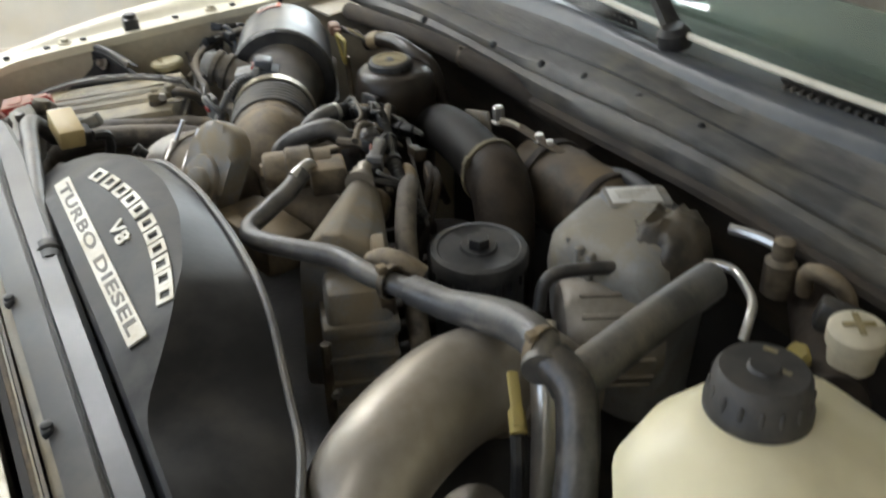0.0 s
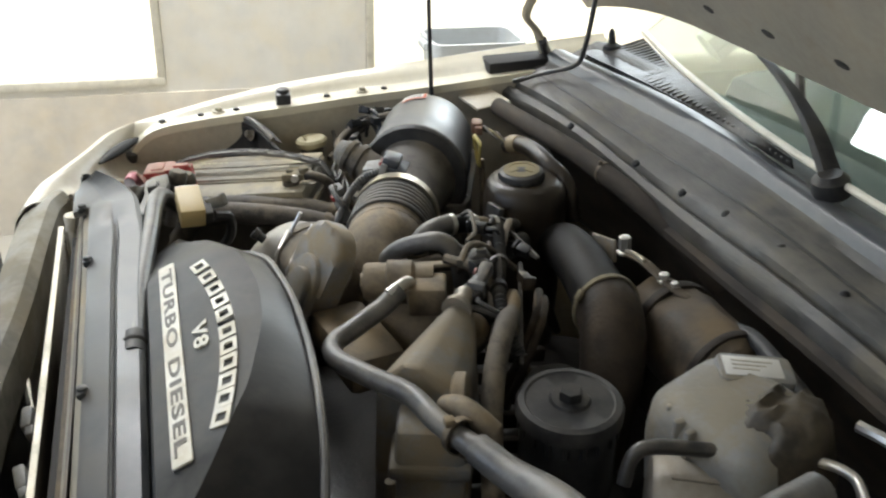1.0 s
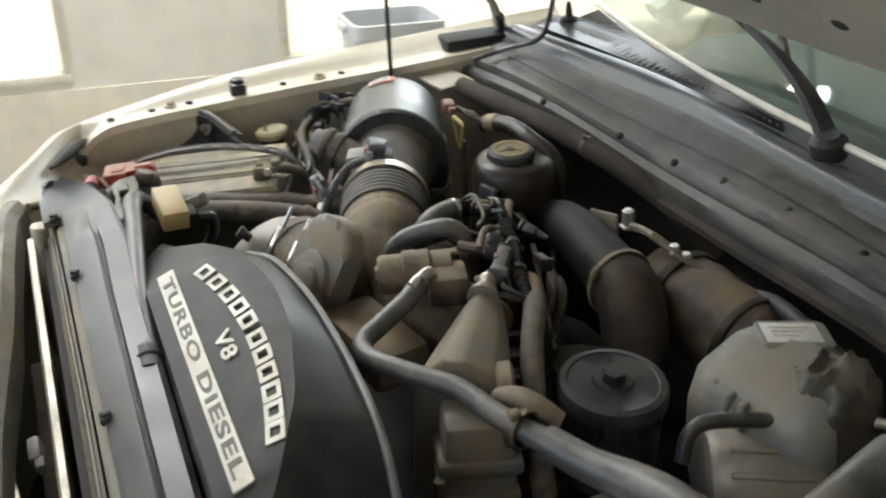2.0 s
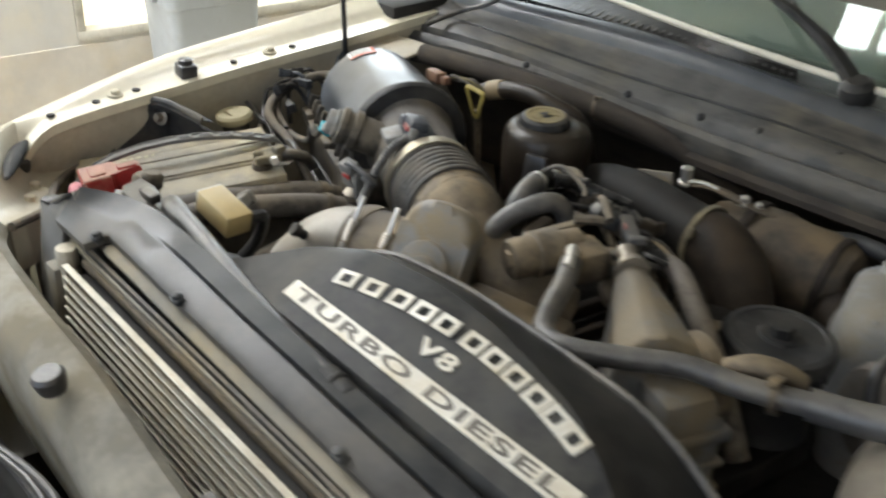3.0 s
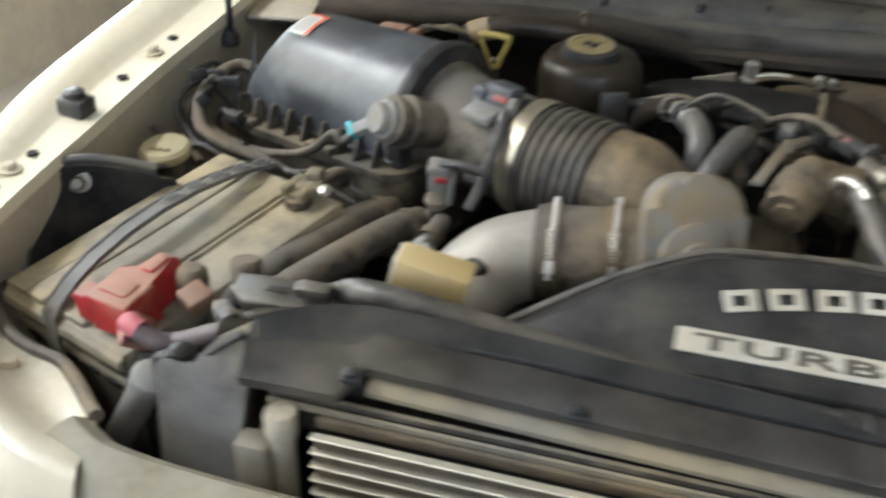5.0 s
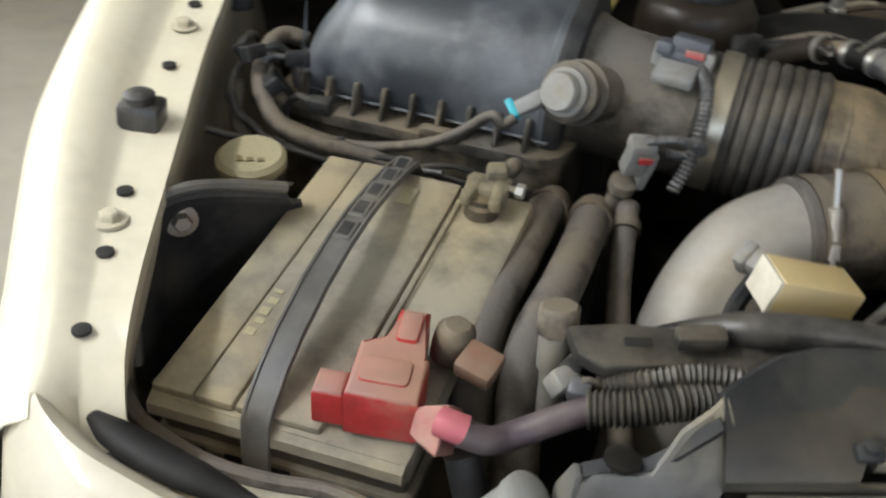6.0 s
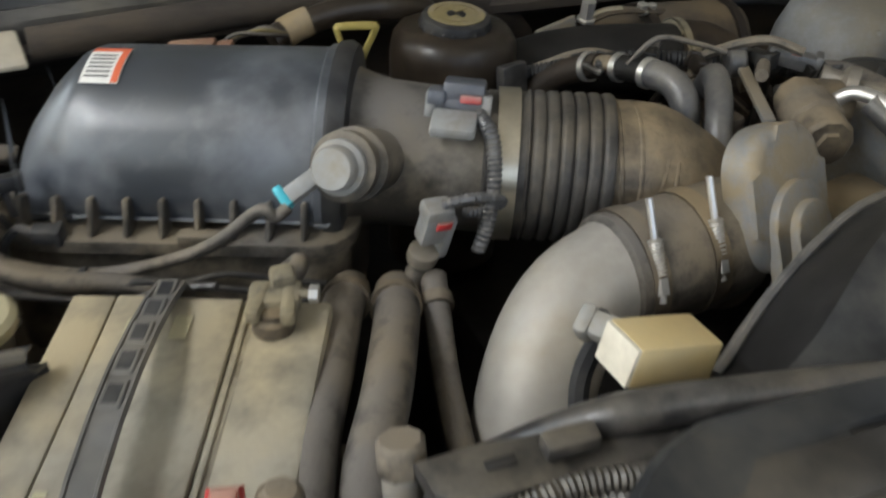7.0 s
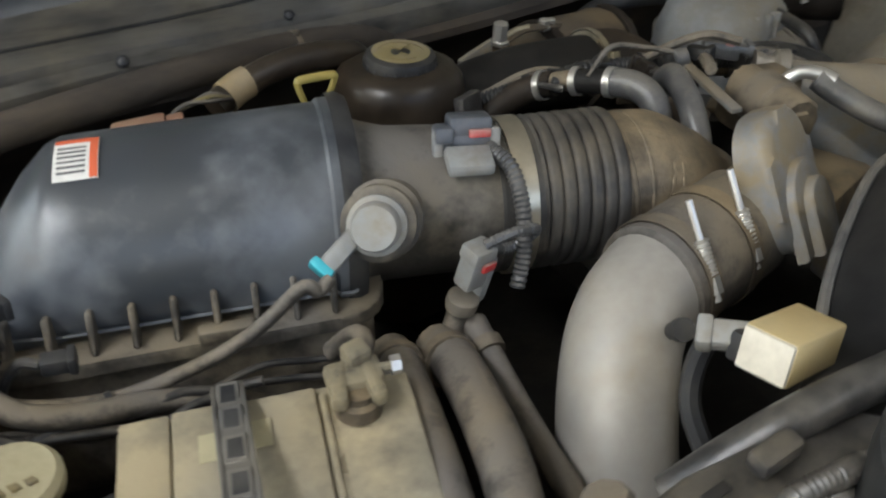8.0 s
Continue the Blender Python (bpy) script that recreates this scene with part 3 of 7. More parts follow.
bm = bmesh.new()
sweep_profile(bm, fender_rows(FENDER_LINE, CREST_LINE))
thicken(bm, 0.0012)
fender = part("fender", bm, PAINT, truck, "cream painted front fender")
bm = bmesh.new()
sweep_profile(bm, rail(FENDER_LINE, [(0.004, -0.004), (0.004, -0.02), (0.016, -0.09), (0.012, -0.20), (-0.04, -0.38), (-0.04, -0.60)]))
thicken(bm, 0.002)
part("inner_apron", bm, APRON, truck, "dusty grey inner fender apron")
# low corner panel that joins the fender to the header, with its rubber edge
bm = bmesh.new()
rows = []
for e, c in zip(smooth_path(CORNER_EDGE, 5), smooth_path(CORNER_CREST, 5)):
    way = c - e
    flat = Vector((way.x, way.y, 0)).normalized()
    row = [e + Vector((0, 0, -0.06)), e + Vector((0, 0, -0.004)), e + flat * 0.004]
    for v, h in ((0.25, 0.03), (0.45, 0.12), (0.62, 0.38), (0.78, 0.74), (0.90, 0.93), (1.0, 1.0)):
        q = e.lerp(c, v)
        q.z = e.z + (c.z - e.z) * h
        row.append(q)
    rows.append(row + [c + flat * o + Vector((0, 0, u)) for o, u in DROP])
sweep_profile(bm, rows)
thicken(bm, 0.0015)
part("corner_panel", bm, PAINT_WORN, truck, "dirty cream corner panel beside the battery")
bm = bmesh.new()
gap = [e.lerp(c, 0.62) + Vector((0, 0, 0.010)) for e, c in list(zip(smooth_path(CORNER_EDGE, 5), smooth_path(CORNER_CREST, 5)))[9:22:2]]
tube(bm, gap, [0.004, 0.009, 0.011, 0.011, 0.010, 0.007, 0.003], 10, flat=0.7)
part("gap_shade", bm, DUCT_BLACK, truck, "black wedge for the shaded gap between fender and support")
bm = bmesh.new()
tube(bm, [q + Vector((0, 0, 0.001)) for q in CORNER_EDGE], 0.0055, 8)
part("corner_seal", bm, RUBBER_DUSTY, truck, "dusty black rubber edge strip")
# mirrored far fender on the other side of the bay
bm = bmesh.new()
sweep_profile(bm, fender_rows(FENDER_LINE, CREST_LINE, True))
thicken(bm, 0.0012)
part("fender", bm, PAINT, truck)
bm = bmesh.new()
MIRROR = [Vector((1.66 - q.x, q.y, q.z)) for q in FENDER_LINE]
sweep_profile(bm, rail(MIRROR, [(0.004, -0.004), (0.004, -0.02), (0.016, -0.09), (0.012, -0.20), (-0.04, -0.38), (-0.04, -0.60)], flip=-1))
thicken(bm, 0.002)
part("inner_apron", bm, APRON, truck)
# bolts on the flange, and dark discs for the shade in its holes
for y, x, z in ((0.37, -0.026, 1.1525), (0.265, -0.028, 1.1435), (0.105, -0.027, 1.1285), (0.045, -0.026, 1.1225), (-0.02, -0.024, 1.1165)):
    bm = bmesh.new()
    lathe(bm, Matrix.Translation((x, y, z - 0.001)), [(0.0055, 0.0), (0.0055, 0.0025), (0.004, 0.003)], 14)
    part("flange_hole_disc", bm, DARK, truck, "small dark disc for a hole's shade")
for x, y, z in ((-0.028, 0.33, 1.1485), (-0.030, 0.075, 1.1255)):
    bm = bmesh.new()
    hex_bolt(bm, frame_of((x, y, z), (0, 0, 1)), 0.0065, 0.006)
    part("flange_bolt", bm, PAINT_DULL, truck, "painted flange bolt")
# rubber hood stop on the flange
bm = bmesh.new()
box(bm, pose(-0.033, 0.188, 1.131, 0, 4, -6), 0.030, 0.026, 0.022, 0.004)
lathe(bm, pose(-0.033, 0.188, 1.152), [(0.011, 0), (0.011, 0.006), (0.008, 0.008)], 14)
part("hood_bumper", bm, RUBBER, truck, "black rubber hood bumper")

# header panel ahead of the radiator
bm = bmesh.new()
HEAD = path_of((0.210, -0.152, 1.082), (0.225, -0.160, 1.080), (0.245, -0.166, 1.079), (0.30, -0.168, 1.078), (0.40, -0.168, 1.080), (0.55, -0.166, 1.085), (0.80, -0.172, 1.090), (1.15, -0.15, 1.092), (1.50, -0.10, 1.10))
sweep_profile(bm, rail(HEAD, [(-0.004, -0.05), (-0.002, 0.0), (0.010, 0.011), (0.022, 0.010), (0.044, -0.002), (0.050, -0.008), (0.056, -0.03), (0.052, -0.07), (0.040, -0.16)]))
thicken(bm, 0.0015)
part("header_panel", bm, HEADER_SHADED, truck, "dirty cream grille header panel, darkened for shade")
for x, y, z in ((0.085, -0.094, 1.0485), (0.040, -0.074, 1.0435)):
    bm = bmesh.new()
    m = frame_of(B(x, y, z), (0.02, 0.10, 1))
    lathe(bm, m, [(0.0135, -0.003), (0.0135, 0.0012), (0.0125, 0.002), (0.0075, 0.0024), (0.007, 0.003), (0.007, 0.008), (0.006, 0.0092), (0.0, 0.0095)], 20)
    part("corner_bolt", bm, PAINT_DULL, truck, "painted bolt with a wide washer")
bm = bmesh.new()
lathe(bm, frame_of(B(0.006, -0.078, 1.058), (0, 0.05, 1)), [(0.010, 0), (0.0115, 0.006), (0.0115, 0.014), (0.008, 0.018), (0.0, 0.019)], 16)
part("corner_bumper", bm, RUBBER, truck, "grey rubber bump stop")
bm = bmesh.new()
lathe(bm, frame_of(B(0.549, -0.212, 1.092), (0, -0.2, 1)), [(0.012, 0), (0.014, 0.008), (0.015, 0.016), (0.012, 0.02), (0.0, 0.021)], 18)
part("hood_bumper", bm, RUBBER, truck)
# black box added to darken the opening ahead of the header, with a loose harness
bm = bmesh.new()
box(bm, pose(0.86, -0.345, 0.72, 0, 0, 0), 1.20, 0.17, 0.26, 0.03)
part("front_fill_box", bm, PLASTIC, truck, "black box added to darken the opening before the header")
for k in range(4):
    bm = bmesh.new()
    tube(bm, [(0.30 + 0.02 * k, -0.275, 0.96), (0.42, -0.285 - 0.008 * k, 1.000 + 0.006 * k), (0.56, -0.280 + 0.010 * (k % 2), 1.005 + 0.008 * (k % 3)), (0.70, -0.290 - 0.006 * k, 1.002), (0.95, -0.285, 0.99), (1.2, -0.27, 0.975)], 0.0045 - 0.0006 * k, 8)
    part("harness_wire", bm, HOSE if k == 1 else RUBBER, truck, "loose front harness wire")
# grille bars below and before the header
for k in range(4):
    bm = bmesh.new()
    box(bm, pose(0.8, -0.335, 1.03 - 0.06 * k, 0, 0, 0), 1.2, 0.02, 0.022, 0.006)
    part("grille_bar", bm, PLASTIC if k else FIN, truck)

# tray, firewall and engine mass that close the bay from below, near-black for its shade
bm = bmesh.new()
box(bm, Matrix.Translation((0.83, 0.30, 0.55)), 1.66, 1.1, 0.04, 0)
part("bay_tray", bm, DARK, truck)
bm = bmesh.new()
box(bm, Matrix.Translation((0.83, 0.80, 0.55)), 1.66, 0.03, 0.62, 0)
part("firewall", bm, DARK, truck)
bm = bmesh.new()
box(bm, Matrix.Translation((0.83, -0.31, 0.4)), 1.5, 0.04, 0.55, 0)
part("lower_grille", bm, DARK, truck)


# cowl: stepped plastic panel before the windshield, bowed in plan
def cowl_y(x):
    return 0.030 * math.sin(min(max((x + 0.1) / 0.9, 0), 1) * math.pi / 2) - 0.03 * (1 - min(max((x + 0.05) / 0.45, 0), 1)) ** 2


def glass_foot(x):
    """How far back the windshield's lower edge lies."""
    return 0.772 + 0.095 * ((x - 0.83) / 0.83) ** 2


def cowl_strip(name, prof, mat, label, x0=-0.02, x1=1.62, n=40, d=0.003):
    bm = bmesh.new()
    rows = []
    for i in range(n + 1):
        x = x0 + (x1 - x0) * i / n
        rows.append([(x, y + cowl_y(x), z + 0.004 * math.sin(x * 9 + y * 40)) for y, z in prof])
    sweep_profile(bm, rows)
    thicken(bm, d)
    return part(name, bm, mat, truck, label)


cowl_strip("cowl_lower", [(0.75, 0.90), (0.735, 1.00), (0.70, 1.06), (0.655, 1.088), (0.628, 1.096), (0.612, 1.106), (0.610, 1.116), (0.618, 1.124)], INSUL, "dusty brown bulkhead rail")
cowl_strip("cowl_seal", [(0.618, 1.120), (0.612, 1.132), (0.614, 1.146), (0.624, 1.153), (0.632, 1.150), (0.636, 1.140)], COWL, "ribbed dusty cowl seal")
cowl_strip("cowl_step", [(0.636, 1.136), (0.640, 1.158), (0.652, 1.166), (0.672, 1.170), (0.680, 1.178), (0.700, 1.184), (0.708, 1.194)], COWL, "weathered grey cowl panel")
cowl_strip("cowl_top", [(0.706, 1.190), (0.712, 1.206), (0.722, 1.214), (0.738, 1.214), (0.744, 1.208)], COWL_TOP, "smooth dark cowl edge")
cowl_strip("cowl_deck", [(0.742, 1.206), (0.75, 1.204), (0.775, 1.216), (0.80, 1.222), (0.835, 1.214)], COWL, "weathered cowl deck")
cowl_strip("cowl_groove", [(0.6712, 1.1715), (0.6738, 1.1735)], PLASTIC, "dark strip for the shade in a cowl groove", d=0.0010)
for x0, x1, y, z in ((0.56, 0.66, 0.6415, 1.1600), (0.86, 0.93, 0.6415, 1.1605), (0.30, 0.34, 0.639, 1.158)):
    bm = bmesh.new()
    m = B((x0 + x1) / 2, y + cowl_y((x0 + x1) / 2) + 0.010, z)
    box(bm, Matrix.Translation(m) @ Matrix.Rotation(radians(35), 4, "X"), x1 - x0, 0.007, 0.004, 0.0015)
    part("cowl_slot", bm, DARK, truck, "dark bar for the shade in a cowl lip slot")
# air grille slats in the deck
for x0, x1 in ((0.02, 0.60), (0.90, 1.44)):
    for k in range(42):
        x = x0 + (x1 - x0) * k / 41
        y0, y1 = 0.752 + cowl_y(x), glass_foot(x) - 0.008
        bm = bmesh.new()
        box(bm, Matrix.Translation((x, (y0 + y1) / 2, 1.2165)) @ Matrix.Rotation(radians(13), 4, "X") @ Matrix.Rotation(radians(8), 4, "Z"), 0.0055, y1 - y0, 0.005, 0.001, seg=1)
        part("cowl_slat", bm, COWL, truck)
    bm = bmesh.new()
    sweep_profile(bm, [[(x, 0.750 + cowl_y(x), 1.2120), (x, glass_foot(x) - 0.006, 1.2265)] for x in [x0 - 0.008 + (x1 - x0 + 0.016) * k / 20 for k in range(21)]])
    thicken(bm, 0.002)
    part("grille_well", bm, GREASE, truck, "dark sheet for the shade under the grille slats")
# heater pipe along the cowl's foot
bm = bmesh.new()
tube(bm, [(0.08, 0.555, 1.142), (0.20, 0.568, 1.148), (0.33, 0.590, 1.149), (0.44, 0.612, 1.140), (0.52, 0.640, 1.120), (0.58, 0.672, 1.088), (0.62, 0.70, 1.05)], 0.0155, 14)
part("bulkhead_pipe", bm, INSUL, truck, "thick dusty insulated pipe")
bm = bmesh.new()
lathe(bm, frame_of((0.412, 0.606, 1.143), (0.09, 0.015, 0)), [(0.0155, -0.003), (0.0168, -0.003), (0.0168, 0.003), (0.0155, 0.003)], 20)
box(bm, pose(0.412, 0.598, 1.156), 0.006, 0.006, 0.007, 0.002)
part("pipe_clip", bm, CAST, truck, "small dull pipe clip")
# trim pegs on the cowl face
for x, y, z in ((0.25, 0.622, 1.158), (0.43, 0.65, 1.160), (0.55, 0.66, 1.162), (0.63, 0.681, 1.163), (0.74, 0.69, 1.166), (0.86, 0.69, 1.166)):
    bm = bmesh.new()
    lathe(bm, frame_of((x, y, z), (0, -0.6, 0.8)), [(0.006, 0), (0.006, 0.004), (0.003, 0.007), (0.0, 0.008)], 10)
    part("trim_peg", bm, PLASTIC, truck)

# hinge box and corner cover at the fender's rear end
bm = bmesh.new()
box(bm, pose(-0.045, 0.64, 1.150, 4, 0, -4), 0.06, 0.13, 0.045, 0.006)
part("hinge_cover", bm, DARK, truck, "black hinge cover")
bm = bmesh.new()
box(bm, pose(0.035, 0.545, 1.138, 6, 0, 8), 0.080, 0.07, 0.006, 0.0025)
part("corner_bracket", bm, APRON, truck, "worn cream corner bracket")

# windshield with its dark seal
bm = bmesh.new()
rows = []
for i in range(21):
    x = -0.05 + 1.76 * i / 20
    rows.append([(x, glass_foot(x) + 0.004 + 0.74 * v, 1.230 + 0.62 * v) for v in (0, 0.25, 0.5, 0.75, 1)])
sweep_profile(bm, rows)
thicken(bm, 0.005)
ws = part("windshield", bm, GLASS, truck, "green-tinted windshield glass")
ws.visible_shadow = False
bm = bmesh.new()
tube(bm, [(x, glass_foot(x), 1.231) for x in (-0.05, 0.2, 0.5, 0.83, 1.2, 1.5, 1.71)], 0.005, 8)
part("windshield_molding", bm, OFFWHITE, truck, "pale windshield moulding")
for s, x0, x1 in ((0, -0.06, -0.02), (1, 1.72, 1.68)):
    bm = bmesh.new()
    tube(bm, [(x0, 1.02, 1.19), (x0 * 0.5 + x1 * 0.5, 1.40, 1.51), (x1, 1.78, 1.83)], 0.035, 8)
    part("windshield_post", bm, PAINT, truck)
bm = bmesh.new()
box(bm, Matrix.Translation((0.83, 2.45, 1.82)), 1.6, 1.5, 0.04, 0.02)
part("cab_roof", bm, PAINT, truck)
bm = bmesh.new()
box(bm, Matrix.Translation((0.83, 2.0, 0.5)), 1.75, 2.0, 0.55, 0.03)
part("cab", bm, PAINT, truck)
bm = bmesh.new()
box(bm, Matrix.Translation((0.83, 1.25, 1.05)), 1.62, 0.5, 0.13, 0.05)
part("dashboard", bm, DASH, truck, "dashboard cover behind the glass, toned for its reflections")
for x in (0.0, 1.66):
    for y in (0.35, 2.9):
        bm = bmesh.new()
        lathe(bm, frame_of((x - 0.12, y, 0.39), (1, 0, 0)), [(0.12, 0.02), (0.22, 0.0), (0.36, 0.0), (0.39, 0.03), (0.39, 0.21), (0.36, 0.24), (0.22, 0.24), (0.12, 0.22)], 28)
        part("wheel", bm, RUBBER, truck, "black truck tyre")

# raised hood, its underside towards the bay
hood = []
bm = bmesh.new()
rows = []
for i in range(25):
    x = -0.10 + 1.86 * i / 24
    e = abs(x - 0.83) / 0.93
    sag = -0.055 * max(0, e - 0.55) ** 2 / 0.2
    rows.append([(x, 0.80 - 0.73 * v - 0.02 * math.sin(v * 3), 1.335 + sag + 0.95 * v + (0.01 if 0.1 < v < 0.9 else 0)) for v in (0, 0.03, 0.08, 0.2, 0.5, 0.8, 1)])
sweep_profile(bm, rows)
thicken(bm, 0.018)
part("hood", bm, HOOD_INNER, truck, "raised cream hood seen from below")
for x in (0.11, 0.167, 0.276, 0.40, 0.549, 0.70, 0.85):
    bm = bmesh.new()
    lathe(bm, frame_of((x, 0.752, 1.375), (0, -0.79, -0.61)), [(0.016, 0.0), (0.016, 0.006), (0.013, 0.007)], 18, squash=0.5)
    part("hood_slot", bm, DARK, truck, "dark oval disc for the shade in a hood slot")
bm = bmesh.new()
tube(bm, [(-0.055, 0.700, 1.185), (0.000, 0.655, 1.250), (0.075, 0.600, 1.300), (0.10, 0.62, 1.36)], [0.010, 0.009, 0.008, 0.008], 8, flat=0.5)
part("hood_hinge", bm, PAINT_DULL, truck, "cream hood hinge arm")
bm = bmesh.new()
tube(bm, [(-0.058, 0.708, 1.180), (-0.035, 0.690, 1.205), (-0.010, 0.672, 1.232)], 0.0085, 8)
part("hinge_spring", bm, RUBBER, truck, "dark hinge spring")
bm = bmesh.new()
lathe(bm, frame_of((0.028, 0.785, 1.222), (0, -0.1, 1)), [(0.016, 0), (0.015, 0.006), (0.007, 0.010), (0.005, 0.030), (0.002, 0.036), (0.0, 0.036)], 14)
part("washer_nozzle", bm, PLASTIC, truck, "small black cone on the cowl")

# radio aerial rod by the fender
rod = thing("support_rod", (0.0, 0.455, 1.15), "thin black rod standing up beside the fender", "rod")
bm = bmesh.new()
tube(bm, [(0.000, 0.455, 1.120), (0.006, 0.448, 1.20), (-0.01, 0.44, 1.46), (-0.03, 0.43, 1.75)], [0.0045, 0.004, 0.0035, 0.0035], 8)
part("rod", bm, PLASTIC, rod)
bm = bmesh.new()
lathe(bm, frame_of((0.000, 0.455, 1.118), (0, 0, 1)), [(0.012, 0), (0.012, 0.01), (0.006, 0.02)], 12)
part("foot", bm, PLASTIC, rod)
# washer tube from hood to cowl
bm = bmesh.new()
tube(bm, [(0.03, 0.60, 1.17), (0.05, 0.66, 1.19), (0.10, 0.69, 1.215), (0.135, 0.69, 1.26), (0.14, 0.70, 1.36)], 0.0042, 8)
single("washer_hose", bm, RUBBER, "thin black washer hose over the cowl", "hose")


def wiper(at, tip):
    w = thing("wiper", at, "black windshield wiper arm resting on the glass", "wiper")
    a, t = Vector(at), Vector(tip)
    bm = bmesh.new()
    tube(bm, [a, a.lerp(t, 0.25) + Vector((0, 0, 0.02)), a.lerp(t, 0.6) + Vector((0, 0, 0.02)), t], [0.016, 0.014, 0.009, 0.005], 8, flat=0.6)
    part("arm", bm, PLASTIC, w)
    bm = bmesh.new()
    lathe(bm, frame_of(a - Vector((0, 0, 0.012)), (0, -0.3, 1)), [(0.022, 0), (0.022, 0.02), (0.014, 0.028)], 16)
    part("pivot", bm, PLASTIC, w)
    bm = bmesh.new()
    tube(bm, [a.lerp(t, 0.55) + Vector((0.03, 0, 0.008)), t + Vector((-0.05, 0.08, 0.07))], 0.006, 6)
    part("blade", bm, RUBBER, w)


wiper((0.70, 0.770, 1.226), (0.44, 0.80, 1.325))
wiper((1.40, 0.770, 1.226), (1.14, 0.80, 1.325))

# ---- radiator support, condenser and sight shield ----
shield = thing("sight_shield", (0.65, -0.10, 1.05), "smooth dark grey plastic radiator sight shield", "cover")


def shield_rear(x):
    return (float(np.interp(x, (0.305, 0.325, 0.345, 0.38, 0.48, 0.60, 1.22), (-0.115, -0.098, -0.083, -0.068, -0.062, -0.068, -0.072))),
            float(np.interp(x, (0.305, 0.345, 0.385, 0.48, 0.70, 1.22), (1.169, 1.166, 1.160, 1.152, 1.145, 1.122))))


def shield_front(x):
    return (float(np.interp(x, (0.305, 0.376, 0.389, 1.22), (-0.147, -0.147, -0.126, -0.126))),
            float(np.interp(x, (0.305, 0.376, 0.389, 0.55, 0.75, 1.22), (1.141, 1.142, 1.152, 1.144, 1.136, 1.114))))


bm = bmesh.new()
rows = []
for x in [0.307, 0.32, 0.335, 0.35, 0.364, 0.376, 0.389] + [0.40 + 0.82 * i / 30 for i in range(31)]:
    (yr, zr), (yf, zf) = shield_rear(x), shield_front(x)
    step = 0.004 * min(1.0, max(0.0, (x - 0.40) / 0.08))
    prof = [(yr + 0.008, zr - 0.06), (yr + 0.003, zr - 0.005), (yr - 0.003, zr)]
    for v, d in ((0.42, 0.0), (0.45, step), (0.51, step), (0.54, -0.5 * step)):
        prof.append((yr + (yf - yr) * v, zr + (zf - zr) * v + 0.002 - d))
    rows.append([(x, y, z) for y, z in prof + [(yf + 0.005, zf + 0.002), (yf, zf - 0.002), (yf + 0.001, zf - 0.010)]])
sweep_profile(bm, [r[:6] for r in rows])
thicken(bm, 0.003)
part("rear_panel", bm, SHIELD_REAR, shield, "glossy black rear half")
bm = bmesh.new()
sweep_profile(bm, [r[5:] for r in rows])
thicken(bm, 0.003)
part("front_panel", bm, SHIELD_FRONT, shield, "dusty front half, greyed partly for reflected light")
# the shield's end: a boxed foot beside the slot, stepped down from the panel
FACE = ((0.252, 0.93), (0.252, 1.122), (0.258, 1.130), (0.286, 1.134), (0.292, 1.144), (0.300, 1.152), (0.316, 1.160), (0.3235, 1.165), (0.334, 1.136), (0.327, 1.130), (0.324, 1.118), (0.317, 1.06), (0.314, 0.93))
bm = bmesh.new()
front = [bm.verts.new(B(x, float(np.interp(z, (0.93, 1.06, 1.13, 1.138, 1.165), (-0.150, -0.133, -0.122, -0.127, -0.098))), z)) for x, z in FACE]
bm.faces.new(front)
thicken(bm, 0.004)
bmesh.ops.triangulate(bm, faces=[f for f in bm.faces if len(f.verts) > 4])
part("end_face", bm, END_FACE, shield, "grey plastic end face of the shield")
bm = bmesh.new()
sweep_profile(bm, [path_of((0.252, y, z0), (0.252, y, 1.06), (0.252, y, 0.93)) for y, z0 in ((-0.122, 1.128), (-0.112, 1.127), (-0.104, 1.112), (-0.090, 1.085))])
thicken(bm, 0.003)
part("side_wall", bm, END_FACE, shield)
bm = bmesh.new()
sweep_profile(bm, [path_of((0.253, y, z), (0.262, y, z + 0.004), (0.285, y, z + 0.006), (0.296, y, z + 0.016 * k), (0.318, y + 0.006, z + 0.032 * k)) for y, z, k in ((-0.121, 1.128, 1), (-0.113, 1.129, 1), (-0.109, 1.112, 1.0), (-0.098, 1.090, 1.2), (-0.085, 1.066, 1.4))])
thicken(bm, 0.003)
part("foot_top", bm, PLASTIC, shield, "dusty stepped top of the end foot")
bm = bmesh.new()
lathe(bm, frame_of(B(0.272, -0.116, 1.1325), (0.1, 0.1, 1)), [(0.0, 0.0), (0.008, 0.0), (0.0095, 0.002), (0.0095, 0.0045), (0.007, 0.0055), (0.0, 0.0056)], 16)
part("push_pin", bm, GREASE, shield, "black push pin")
bm = bmesh.new()
tube(bm, [(x, shield_rear(x)[0] * 0.48 + shield_front(x)[0] * 0.52, shield_rear(x)[1] * 0.48 + shield_front(x)[1] * 0.52 - 0.001) for x in (0.45, 0.5, 0.6, 0.7, 0.8, 0.9, 1.0, 1.1, 1.21)], 0.0034, 8)
part("seal", bm, GREASE, shield, "black tube for the dark line of the shield's groove")
